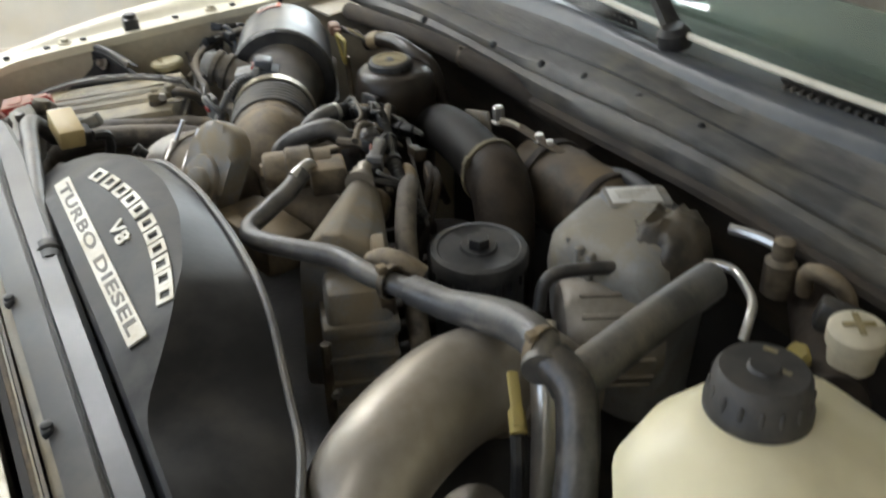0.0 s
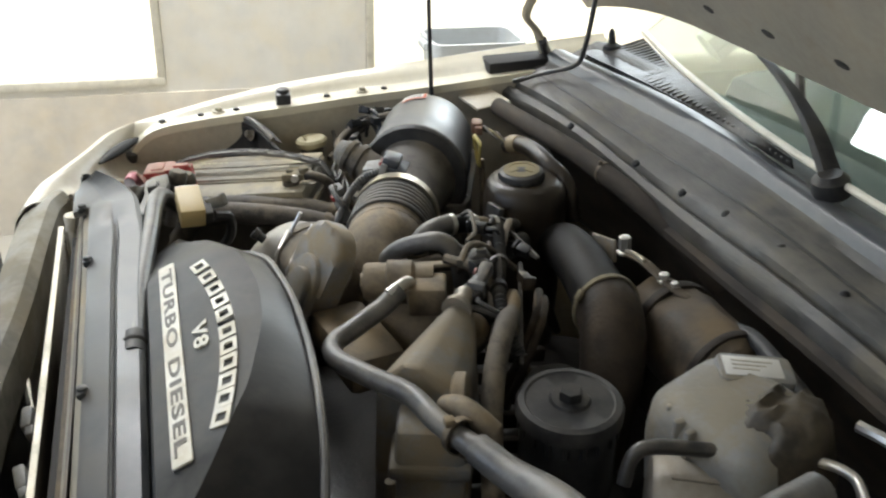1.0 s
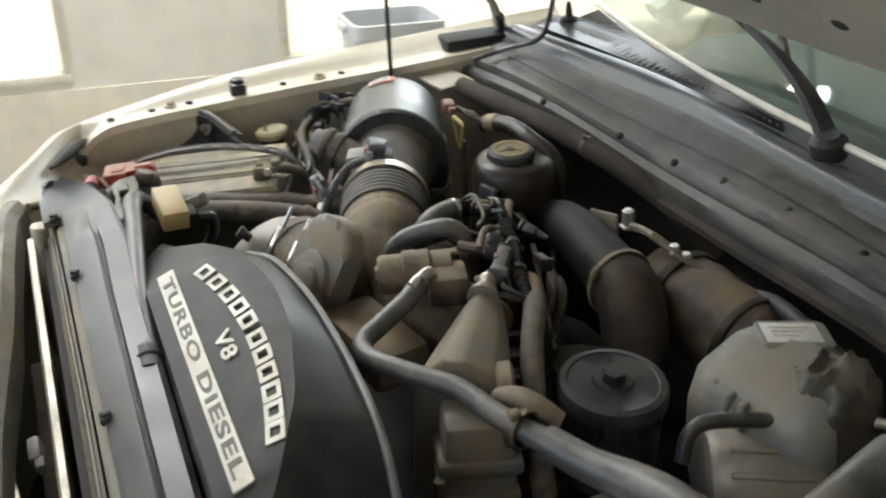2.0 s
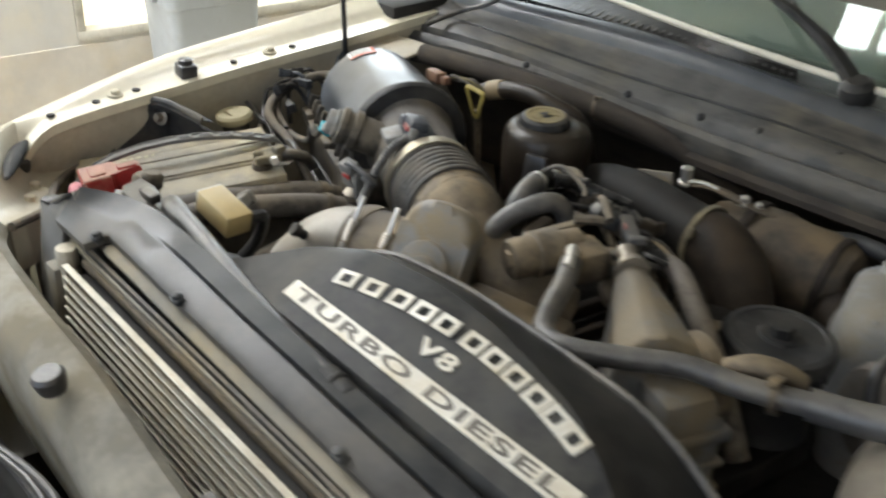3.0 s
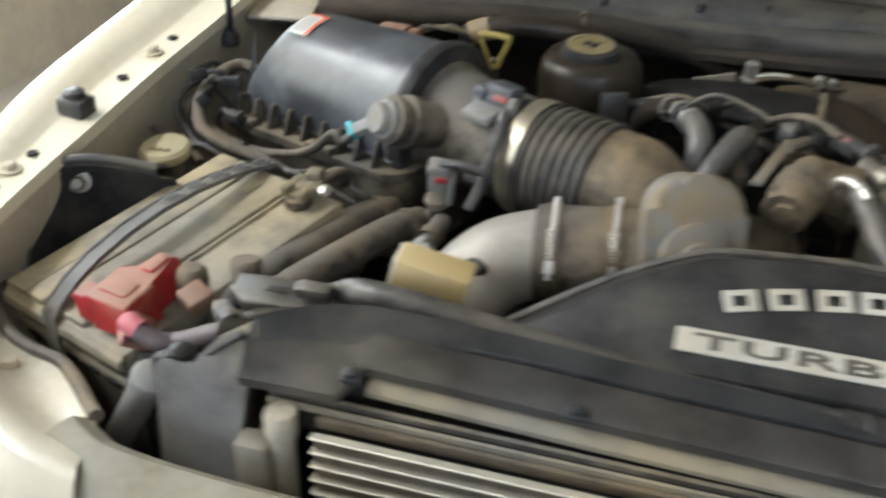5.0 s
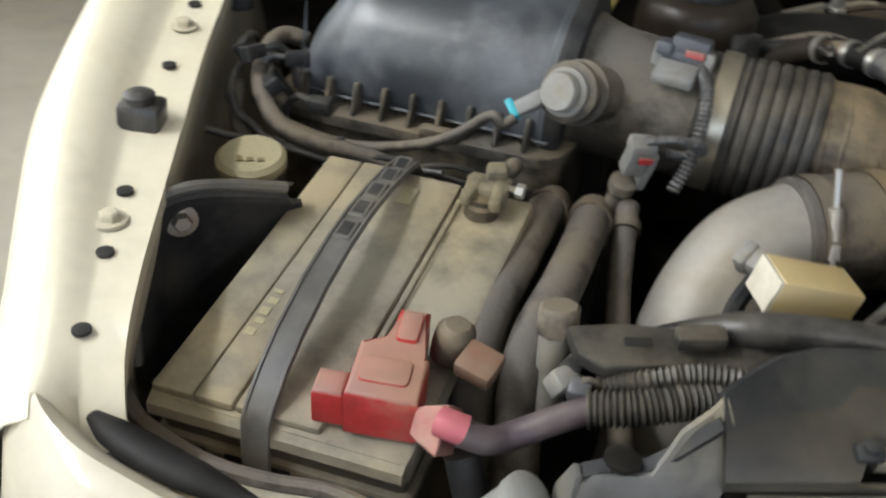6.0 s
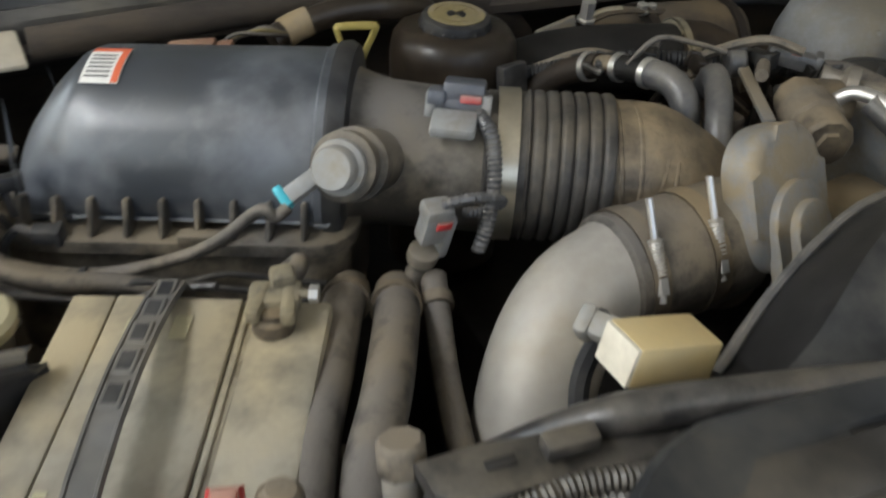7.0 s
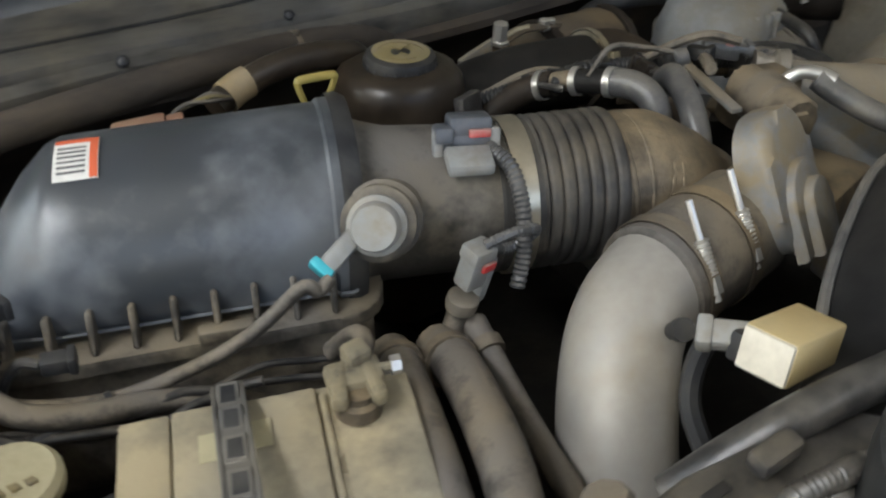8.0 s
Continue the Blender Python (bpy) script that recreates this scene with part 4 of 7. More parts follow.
for x in (0.383, 0.53, 0.782, 0.98):
    yf, zf = shield_front(x)
    bm = bmesh.new()
    box(bm, Matrix.Translation((x, yf + 0.002, zf - 0.003)) @ Matrix.Rotation(radians(24), 4, "X"), 0.015, 0.010, 0.007, 0.002)
    lathe(bm, Matrix.Translation((x, yf + 0.001, zf + 0.003)), [(0.005, 0), (0.005, 0.003), (0.003, 0.004), (0.0, 0.0041)], 12)
    part("clip", bm, PLASTIC_CLEAN, shield)

cond = thing("condenser", (0.75, -0.15, 0.75), "dusty aluminium condenser with rows of flat tubes", "condenser")
bm = bmesh.new()
bar = [[(x, -0.124, z), (x, -0.130, z - 0.001), (x, -0.134, z - 0.005), (x, -0.133, z - 0.010), (x, -0.126, z - 0.010)]
       for x, z in ((0.392, 1.141), (0.55, 1.133), (0.75, 1.125), (0.95, 1.116), (1.22, 1.102))]
rows = sweep_profile(bm, bar, True)
bm.faces.new(rows[0])
bm.faces.new(rows[-1])
part("top_bar", bm, FINBAR, cond, "pale dusty upper bar")
for k, (y, z0, z1, d) in enumerate(((-0.136, 1.127, 1.110, 0.0030), (-0.140, 1.121, 1.106, 0.0022))):
    bm = bmesh.new()
    sweep_profile(bm, [[(x, y, z), (x, y - d, z - 0.0008), (x, y - d, z - 0.005), (x, y, z - 0.005)] for x, z in ((0.325, z0), (0.75, (z0 + z1) / 2), (1.22, z1))], True)
    part("seal_bar", bm, FINBAR if k else PLASTIC_DUSTY, cond, "thin dusty seal strip")
bm = bmesh.new()
sweep_profile(bm, [[(x, -0.127, z), (x, -0.130, z - 0.05)] for x, z in ((0.32, 1.136), (0.75, 1.120), (1.22, 1.10))])
thicken(bm, 0.002)
part("slot_backing", bm, GREASE, cond, "black sheet behind the bars for the slot's shade")
bm = bmesh.new()
box(bm, pose(0.780, -0.143, 1.098, 0, 0.9, 0), 0.84, 0.006, 0.010, 0.002)
part("frame", bm, FINCORE, cond, "dusty brown upper frame")
for k in range(13):
    bm = bmesh.new()
    box(bm, pose(0.785, -0.1645 - 0.0010 * k, 1.1115 - 0.0120 * k, 0, 0.6, 0), 0.84, 0.007, 0.0022, 0.0007, seg=1)
    part("tube", bm, FIN, cond)
    bm = bmesh.new()
    rows = []
    for i in range(281):
        x = 0.367 + 0.83 * i / 280
        dy = 0.003 if i % 2 else 0.0
        z = 1.1113 - 0.0120 * k - 0.0105 * (x - 0.785)
        rows.append([(x, -0.1635 - 0.0010 * k - dy, z - 0.0098), (x, -0.1635 - 0.0010 * k - dy, z)])
    sweep_profile(bm, rows)
    part("fin", bm, FINCORE, cond, "dusty folded fin strip")
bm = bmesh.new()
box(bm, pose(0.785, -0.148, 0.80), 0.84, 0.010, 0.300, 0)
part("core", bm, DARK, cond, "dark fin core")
bm = bmesh.new()
box(bm, pose(0.785, -0.180, 0.66), 0.84, 0.03, 0.285, 0.004)
part("lower_core", bm, FINCORE, cond, "dusty lower core")
for k, x in enumerate((0.70, 0.79, 0.90)):
    bm = bmesh.new()
    box(bm, pose(x, -0.188, 1.046 - 0.004 * k, 12, 8, 10 * k), 0.030, 0.012, 0.020, 0.003)
    box(bm, pose(x + 0.020, -0.186, 1.050 - 0.004 * k, 12, 8, 10 * k), 0.014, 0.009, 0.012, 0.002)
    part("harness_clip", bm, PALEGREY, cond, "grey harness clip")
TANK_AT = B(0.354, -0.131, 1.118)
bm = bmesh.new()
lathe(bm, Matrix.Translation(TANK_AT - Vector((0, 0, 0.279))), [(0.0085, 0), (0.0085, 0.257), (0.0108, 0.258), (0.0114, 0.260), (0.0114, 0.276), (0.0104, 0.279), (0.0, 0.279)], 22)
part("end_tank", bm, FIN, cond, "round capped end tank", auto=30)
bm = bmesh.new()
box(bm, Matrix.Translation(TANK_AT + Vector((-0.019, -0.004, -0.195))), 0.024, 0.020, 0.168, 0.003)
part("end_bracket", bm, FINBAR, cond, "dusty tan bracket beside the end tank")

# ---- engine cover with its lettering ----
cover = thing("engine_cover", (0.8, 0.0, 1.05), "satin black plastic engine cover with raised silver lettering", "engine cover")
EX = (0.430, 0.484, 0.52, 0.558, 0.60, 0.68, 0.76, 0.874, 0.95, 1.021, 1.16)
EY = (-0.030, -0.022, -0.002, 0.022, 0.042, 0.056, 0.052, 0.024, -0.012, -0.056, -0.058)
RX = (0.430, 0.465, 0.515, 0.56, 0.61, 0.70, 0.774, 0.86, 0.95, 1.09, 1.16)
RY = (-0.008, 0.018, 0.044, 0.062, 0.078, 0.090, 0.092, 0.088, 0.079, 0.050, 0.018)


def cover_z(x, y):
    return 1.158 + 0.42 * (y + 0.028) - 0.10 * max(0, x - 0.93) - 0.22 * max(0, 0.60 - x) - 0.15 * max(0, 0.50 - x) - 0.42 * max(0, y - 0.012)


def soft_interp(x, xs, ys):
    return sum(np.interp(x + d, xs, ys) for d in (-0.02, -0.01, 0, 0.01, 0.02)) / 5


bm = bmesh.new()
rows, rim = [], []
for i in range(61):
    x = 0.430 + 0.730 * i / 60
    y0 = -0.064 + 0.55 * max(0.0, 0.50 - x)
    ye, yr = max(soft_interp(x, EX, EY), y0 + 0.006), soft_interp(x, RX, RY)
    yr = max(yr, ye + 0.006)
    prof = [(x, y0 + 0.004, cover_z(x, y0) - 0.05), (x, y0, cover_z(x, y0) - 0.006), (x, y0 + 0.003, cover_z(x, y0 + 0.003))]
    for v in (0.2, 0.4, 0.6, 0.8, 1.0):
        y = y0 + 0.003 + (ye - y0 - 0.003) * v
        prof.append((x, y, cover_z(x, y)))
    ze = cover_z(x, ye)
    wide = yr - ye
    for v, d in ((0.04, 0.0010), (0.3, 0.006), (0.65, 0.013), (0.93, 0.021)):
        prof.append((x, ye + wide * v, ze - d * min(1, wide / 0.04)))
    zr = ze - 0.023 * min(1, wide / 0.04)
    prof += [(x, yr, zr), (x, yr + 0.004, zr - 0.008), (x, yr + 0.004, zr - 0.06)]
    rim.append((x, yr + 0.002, zr + 0.001))
    rows.append(prof)
sweep_profile(bm, [r[7:] for r in rows])
thicken(bm, 0.003)
part("shell", bm, COVER_DARK, cover)
bm = bmesh.new()
sweep_profile(bm, [r[:8] for r in rows])
thicken(bm, 0.003)
part("badge_panel", bm, COVER, cover, "greyer matt field round the lettering")
bm = bmesh.new()
tube(bm, rim[2::4], 0.0042, 8, n=3)
part("rim_seal", bm, HOSE, cover, "rubber edge seal, greyed for the rim's highlight")

TILT = math.atan(0.42)
PLANE = Matrix.Translation((0, -0.028, 1.158)) @ Matrix.Rotation(TILT, 4, "X")


def word(text, width, height, depth, m, mat, parent, bold=0.02):
    """Letters of the built-in font as a mesh of that width and height, centred on m."""
    cu = bpy.data.curves.new("letters", "FONT")
    cu.body, cu.size, cu.extrude, cu.align_x, cu.align_y = text, 1.0, 0.5, "CENTER", "CENTER"
    cu.offset, cu.space_character, cu.resolution_u = bold, 1.12, 3
    ob = bpy.data.objects.new("letters", cu)
    scene.collection.objects.link(ob)
    me = bpy.data.meshes.new_from_object(ob.evaluated_get(bpy.context.evaluated_depsgraph_get()))
    bpy.data.objects.remove(ob)
    co = [v.co for v in me.vertices]
    x0, x1, y0, y1 = min(c.x for c in co), max(c.x for c in co), min(c.y for c in co), max(c.y for c in co)
    fit_in = Matrix.Diagonal((width / (x1 - x0), height / (y1 - y0), depth, 1)) @ Matrix.Translation((-(x0 + x1) / 2, -(y0 + y1) / 2, 0))
    me.transform(m @ fit_in)
    bm = bmesh.new()
    bm.from_mesh(me)
    bpy.data.meshes.remove(me)
    left_over = set(bm.faces)
    while left_over:
        island, edge = set(), [left_over.pop()]
        while edge:
            f = edge.pop()
            island.add(f)
            for e in f.edges:
                for g in e.link_faces:
                    if g in left_over:
                        left_over.discard(g)
                        edge.append(g)
        one, seen = bmesh.new(), {}
        for f in island:
            for v in f.verts:
                if v not in seen:
                    seen[v] = one.verts.new(v.co)
            one.faces.new([seen[v] for v in f.verts])
        part("letter", one, mat, parent, auto=30)
    bm.free()


bm = bmesh.new()
plate(bm, rounded(0.358, 0.0195, 0.002, 3), PLANE @ Matrix.Translation((0.763, -0.0103, 0.0)), 0.002, 0.0006, 1)
strip = part("badge_strip", bm, LETTER, cover, "worn silver strip with dark letters")
word("TURBO DIESEL", 0.334, 0.0125, 0.001, PLANE @ Matrix.Translation((0.763, -0.0103, 0.0021)), LETTER_DARK, strip, 0.028)
word("V8", 0.046, 0.0165, 0.0022, PLANE @ Matrix.Translation((0.7605, 0.0192, 0.0010)), LETTER, cover, 0.03)
# arched maker's mark above, as plain silver blocks
for x in (0.624, 0.655, 0.687, 0.716, 0.744, 0.778, 0.805, 0.831, 0.858, 0.882, 0.905):
    u = (x - 0.764) / 0.14
    y = 0.0285 + 0.0185 * (1 - u * u)
    a = math.atan2(-2 * u * 0.0185, 0.14)
    m = PLANE @ Matrix.Translation((x, y, 0.0)) @ Matrix.Rotation(a, 4, "Z")
    bm = bmesh.new()
    w, h = 0.0235, 0.0180
    for cx, cy, sx, sy in ((-w / 2 + 0.0032, 0, 0.0064, h), (w / 2 - 0.0032, 0, 0.0064, h), (0, h / 2 - 0.0022, w, 0.0044), (0, -h / 2 + 0.0022, w, 0.0044)):
        box(bm, m @ Matrix.Translation((cx, cy, 0)), sx, sy, 0.0018, 0.0004, seg=1)
    part("badge_block", bm, LETTER, cover)


# ---- battery corner ----
FL, FR, RL_, RR_ = B(0.003, -0.004, 1.056), B(0.174, -0.053, 1.052), B(0.092, 0.246, 1.079), B(0.250, 0.184, 1.095)
BU, BV = ((RL_ - FL) + (RR_ - FR)) / 2, ((FR - FL) + (RR_ - RL_)) / 2
BM = axes(FL, BV, BU)          # x across, y along the battery, z up; origin on the top's front corner
BW, BL = 0.172, 0.260


def on_bat(u, v, w=0.0):
    return BM @ Vector((u * BW, v * BL, w))


bat = thing("battery", (0.12, 0.09, 0.86), "dusty tan-coated car battery held down by a black strap", "battery")
bm = bmesh.new()
box(bm, BM @ Matrix.Translation((BW / 2, BL / 2, -0.19)), BW - 0.006, BL - 0.006, 0.165, 0.005)
part("case", bm, BATTERY_SIDE, bat)
bm = bmesh.new()
box(bm, BM @ Matrix.Translation((BW / 2, BL / 2, -0.028)), BW, BL, 0.022, 0.004)
part("lid", bm, BATTERY, bat, "battery lid coated in tan dust")
bm = bmesh.new()
box(bm, BM @ Matrix.Translation((BW / 2, BL / 2, -0.052)), BW + 0.004, BL + 0.004, 0.010, 0.003)
part("lid_edge", bm, BATTERY, bat)
bm = bmesh.new()
sweep_profile(bm, [[BM @ Vector((BW * u, y, z)) for y, z in ((0.002, -0.007), (-0.004, -0.011), (-0.006, -0.018), (-0.003, -0.024))] for u in (0.01, 0.30, 0.55, 0.99)])
thicken(bm, 0.003)
part("front_lip", bm, BATTERY, bat, "rounded front lip of the lid")
for u0, u1, v0, v1, h in ((0.012, 0.178, 0.012, 0.988, 0.008), (0.184, 0.335, 0.012, 0.988, 0.0085), (0.34, 0.665, 0.016, 0.984, 0.0075), (0.672, 0.70, 0.10, 0.97, 0.006), (0.708, 0.985, 0.24, 0.975, 0.0042)):
    bm = bmesh.new()
    box(bm, BM @ Matrix.Translation((BW * (u0 + u1) / 2, BL * (v0 + v1) / 2, -0.012 + h / 2)), BW * (u1 - u0), BL * (v1 - v0), h, 0.0022)
    part("lid_panel", bm, BATTERY, bat)
for k in range(5):
    bm = bmesh.new()
    box(bm, BM @ Matrix.Translation((BW * (0.16 + 0.17 * k), -0.002, -0.052)), 0.016, 0.004, 0.006, 0.001)
    part("edge_notch", bm, DARK, bat, "dark piece for the shade in a lid edge notch")
for v in (0.18, 0.36, 0.54, 0.72):
    bm = bmesh.new()
    lathe(bm, BM @ Matrix.Translation((BW * 0.62, BL * v, -0.0045)), [(0.0045, 0), (0.0045, 0.0012), (0.003, 0.0016)], 10)
    part("vent_plug", bm, BATTERY, bat)
for u, v, w, h, r in ((0.505, 0.84, 0.016, 0.030, -4), (0.525, 0.62, 0.008, 0.034, -5), (0.49, 0.49, 0.007, 0.026, -3), (0.245, 0.24, 0.006, 0.040, -12)):
    bm = bmesh.new()
    box(bm, BM @ Matrix.Translation((BW * u, BL * v, -0.0042)) @ Matrix.Rotation(radians(r), 4, "Z"), w, h, 0.0012, 0.0003, seg=1)
    part("scuff", bm, SCUFF, bat, "pale scraped mark")
bm = bmesh.new()
blot = []
for k in range(48):
    a = 2 * math.pi * k / 48
    w = 1 + 0.55 * noise.noise(Vector((1.6 * math.cos(a), 1.6 * math.sin(a), 0.3))) + 0.25 * noise.noise(Vector((5 * math.cos(a), 5 * math.sin(a), 2.0)))
    blot.append((0.017 * w * math.cos(a), 0.085 * w * math.sin(a) + 0.012))
plate(bm, blot, BM @ Matrix.Translation((BW * 0.80, BL * 0.60, -0.0063)), 0.0006, 0.0)
part("stain", bm, STAIN, bat, "dark acid stain below the clamp")
# worn pale print along the top
for k, (v, n) in enumerate(((0.235, 0.012), (0.275, 0.009), (0.31, 0.013), (0.35, 0.010), (0.385, 0.007))):
    bm = bmesh.new()
    box(bm, axes(on_bat(0.225 + 0.006 * (k % 2), v, 0.0012), BV, BU), 0.007, n * 0.55, 0.0005, 0)
    part("print_bar", bm, CAP_YELLOWED, bat, "worn pale print")
# faded stickers either side of the strap
for u, v in ((0.30, 0.86), (0.47, 0.87)):
    bm = bmesh.new()
    box(bm, axes(on_bat(u, v, 0.0012), BV, BU), 0.011, 0.020, 0.0005, 0)
    part("sticker", bm, CAP_YELLOWED, bat, "small faded sticker")
# strap with shallow raised pads
strap = thing("battery_strap", tuple(on_bat(0.43, 0.5, 0.0)), "black ribbed plastic strap across the battery", "strap")
bm = bmesh.new()
rows = []
for v, w in ((-0.07, -0.16), (-0.050, -0.08), (-0.035, -0.03), (-0.012, -0.004), (0.02, 0.004), (0.10, 0.015), (0.2, 0.0235), (0.35, 0.0295), (0.5, 0.0305), (0.65, 0.0275), (0.8, 0.0205), (0.92, 0.012), (1.03, 0.002), (1.08, -0.02)):
    u = 0.440 - 0.065 * v
    rows.append([on_bat(u - 0.058, v, w - 0.003), on_bat(u - 0.054, v, w + 0.0015), on_bat(u - 0.044, v, w + 0.0015), on_bat(u - 0.040, v, w), on_bat(u + 0.040, v, w), on_bat(u + 0.044, v, w + 0.0015),
                 on_bat(u + 0.054, v, w + 0.0015), on_bat(u + 0.058, v, w - 0.003)])
sweep_profile(bm, rows)
thicken(bm, 0.003)
part("band", bm, FOLD, strap)
for k in range(5):
    bm = bmesh.new()
    v = 0.56 + 0.105 * k
    box(bm, axes(on_bat(0.440 - 0.065 * v, v, float(np.interp(v, (0.5, 0.65, 0.8, 0.92, 1.03), (0.0305, 0.0275, 0.0205, 0.012, 0.002))) - 0.001), BV, BU + Vector((0, 0, -0.015 * (v - 0.5) / 0.5))), 0.0135, 0.021, 0.0030, 0.0012, seg=1)
    pad = part("pad", bm, FOLD, strap, "smooth grey raised pad")
    bm = bmesh.new()
    box(bm, axes(on_bat(0.440 - 0.065 * v, v, float(np.interp(v, (0.5, 0.65, 0.8, 0.92, 1.03), (0.0305, 0.0275, 0.0205, 0.012, 0.002))) + 0.0012), BV, BU + Vector((0, 0, -0.015 * (v - 0.5) / 0.5))), 0.0085, 0.014, 0.0012, 0.0004, seg=1)
    part("hollow", bm, PLASTIC, pad)
# clamp terminal at the rear
term = thing("battery_clamp", (0.2, 0.174, 1.09), "corroded brass battery terminal clamp", "clamp")
bm = bmesh.new()
lathe(bm, frame_of(on_bat(0.80, 0.90, -0.006), (0, 0, 1)), [(0.014, 0), (0.013, 0.008), (0.0095, 0.010), (0.009, 0.014), (0.0, 0.015)], 18)
part("post", bm, CAST, term)
for u, v, w, sx, sy, sz, a in ((0.80, 0.955, 0.003, 0.034, 0.022, 0.011, 4), (0.745, 0.925, 0.003, 0.010, 0.030, 0.012, -8), (0.86, 0.92, 0.003, 0.010, 0.030, 0.012, 8), (0.82, 0.995, 0.008, 0.016, 0.016, 0.014, 20)):
    bm = bmesh.new()
    box(bm, axes(on_bat(u, v, w), BV, BU) @ Matrix.Rotation(radians(a), 4, "Z"), sx, sy, sz, 0.0035)
    part("jaw", bm, CORRODED, term)
bm = bmesh.new()
tube(bm, [on_bat(0.70, 0.965, 0.010), on_bat(0.94, 0.955, 0.011)], 0.003, 8)
part("bolt", bm, CORRODED, term)
bm = bmesh.new()
lathe(bm, frame_of(on_bat(0.93, 0.955, 0.011), BV), [(0.006, 0), (0.006, 0.006), (0.0, 0.006)], 6)
part("nut", bm, STEEL, term, "dull steel nut")
bm = bmesh.new()
tube(bm, [on_bat(0.83, 1.0, 0.008), on_bat(0.86, 1.05, 0.010), on_bat(0.84, 1.12, 0.0), on_bat(0.76, 1.16, -0.02)], 0.007, 10)
part("lead", bm, RUBBER_DUSTY, term, "dusty black lead")

# red cover over the front terminal, stepped blocks
red = thing("terminal_cover", (0.14, -0.03, 1.07), "faded red stepped plastic terminal cover with brown cap", "terminal cover")
RM = axes(B(0.110, -0.031, 1.062), (0.975, -0.22, 0.0), (0.21, 0.97, 0.12))
bm = bmesh.new()
plate(bm, [(0.020, -0.004), (0.063, -0.004), (0.063, 0.030), (0.056, 0.034), (0.056, 0.068), (0.037, 0.068), (0.037, 0.040), (0.020, 0.038)], RM, 0.038, 0.003, 3)
part("shell", bm, RED, red)
bm = bmesh.new()
plate(bm, [(0.0, 0.0), (0.0185, 0.0), (0.0185, 0.019), (0.0, 0.019)], RM, 0.029, 0.003, 3)
part("side_step", bm, RED, red)
bm = bmesh.new()
plate(bm, rounded(0.030, 0.020, 0.004, 3), RM @ Matrix.Translation((0.040, 0.016, 0.037)), 0.003, 0.002)
plate(bm, rounded(0.013, 0.024, 0.003, 3), RM @ Matrix.Translation((0.0465, 0.052, 0.037)), 0.004, 0.002)
part("top_pad", bm, RED, red)
BOOT = axes(RM @ Vector((0.064, -0.004, 0.022)), RM.to_3x3() @ Vector((0.93, -0.30, 0.18)), RM.to_3x3() @ Vector((0.2, 0.8, 0.5)))
bm = bmesh.new()
rows = sweep_profile(bm, [[BOOT @ Vector((x, y * h, z * h)) for y, z in ((-0.016, 0.010), (0.013, 0.017), (0.015, -0.004), (-0.008, -0.024))] for x, h in ((0.0, 0.55), (0.006, 0.72), (0.020, 1.0), (0.022, 1.03), (0.022, 0.90), (0.010, 0.62))], True)
bm.faces.new(rows[-1])
bmesh.ops.bevel(bm, geom=bm.edges[:], offset=0.0012, segments=1, affect="EDGES")
part("boot", bm, PALE_BOOT, red, "pale faded red cable boot")
bm = bmesh.new()
box(bm, axes(B(0.211, -0.002, 1.083), (0.80, -0.52, -0.10), (0.55, 0.80, 0.25)), 0.025, 0.023, 0.014, 0.0025)
part("cap", bm, BROWNRED, red, "dusty brown cap")
bm = bmesh.new()
lathe(bm, frame_of(B(0.194, 0.016, 1.078), (0.1, 0.0, 1)), [(0.013, 0), (0.0135, 0.012), (0.0125, 0.022), (0.008, 0.027), (0.0, 0.028)], 18)
part("knob", bm, CAST, red, "dusty round rubber knob")
cab = thing("power_cable", (0.22, -0.08, 1.09), "mauve-grey cable with a pink end sleeve", "cable")
bm = bmesh.new()
tube(bm, path_of((0.196, -0.067, 1.097), (0.212, -0.066, 1.090), (0.226, -0.060, 1.088), (0.248, -0.056, 1.097), (0.270, -0.053, 1.106)), 0.0085, 14)
part("sheath", bm, CABLE, cab)
bm = bmesh.new()
tube(bm, path_of((0.184, -0.061, 1.099), (0.190, -0.064, 1.099), (0.199, -0.066, 1.097)), 0.0090, 14)
part("sleeve", bm, PINK, cab, "faded pink sleeve")
bm = bmesh.new()
tube(bm, path_of((0.200, -0.060, 1.072), (0.212, -0.080, 1.03), (0.225, -0.095, 0.95), (0.23, -0.10, 0.85)), 0.011, 12)
part("tail", bm, PLASTIC, cab)


def ribbed(bm, pts, r, pitch=0.0035, seg=12):
    """A corrugated conduit: one tube whose radius rises and falls along its way."""
    line = smooth_path(pts, 30)
    way, out, rad = 0.0, [line[0]], [r]
    for a, b in zip(line, line[1:]):
        way += (b - a).length
        if way >= pitch / 2 * len(out):
            out.append(b)
            rad.append(r * (0.80 if len(out) % 2 else 1.0))
    tube(bm, out, rad, seg, n=1)


# battery tray
bm = bmesh.new()
box(bm, BM @ Matrix.Translation((BW / 2, BL / 2, -0.21)), BW + 0.05, BL + 0.05, 0.02, 0.004)
box(bm, BM @ Matrix.Translation((BW / 2, BL / 2, -0.45)), 0.12, 0.14, 0.235, 0.0)
single("battery_tray", bm, PLASTIC_DUSTY, "dusty black plastic battery tray", "tray")

# black lamp bracket between fender and battery
horn = thing("lamp_bracket", (0.0, 0.12, 1.0), "black folded metal bracket bolted beside the battery", "bracket")
RIM = path_of((-0.014, 0.040, 1.030), (-0.019, 0.068, 1.070), (-0.019, 0.094, 1.100), (-0.010, 0.113, 1.116), (0.010, 0.125, 1.121), (0.040, 0.140, 1.116), (0.074, 0.156, 1.106))
bm = bmesh.new()
rows = []
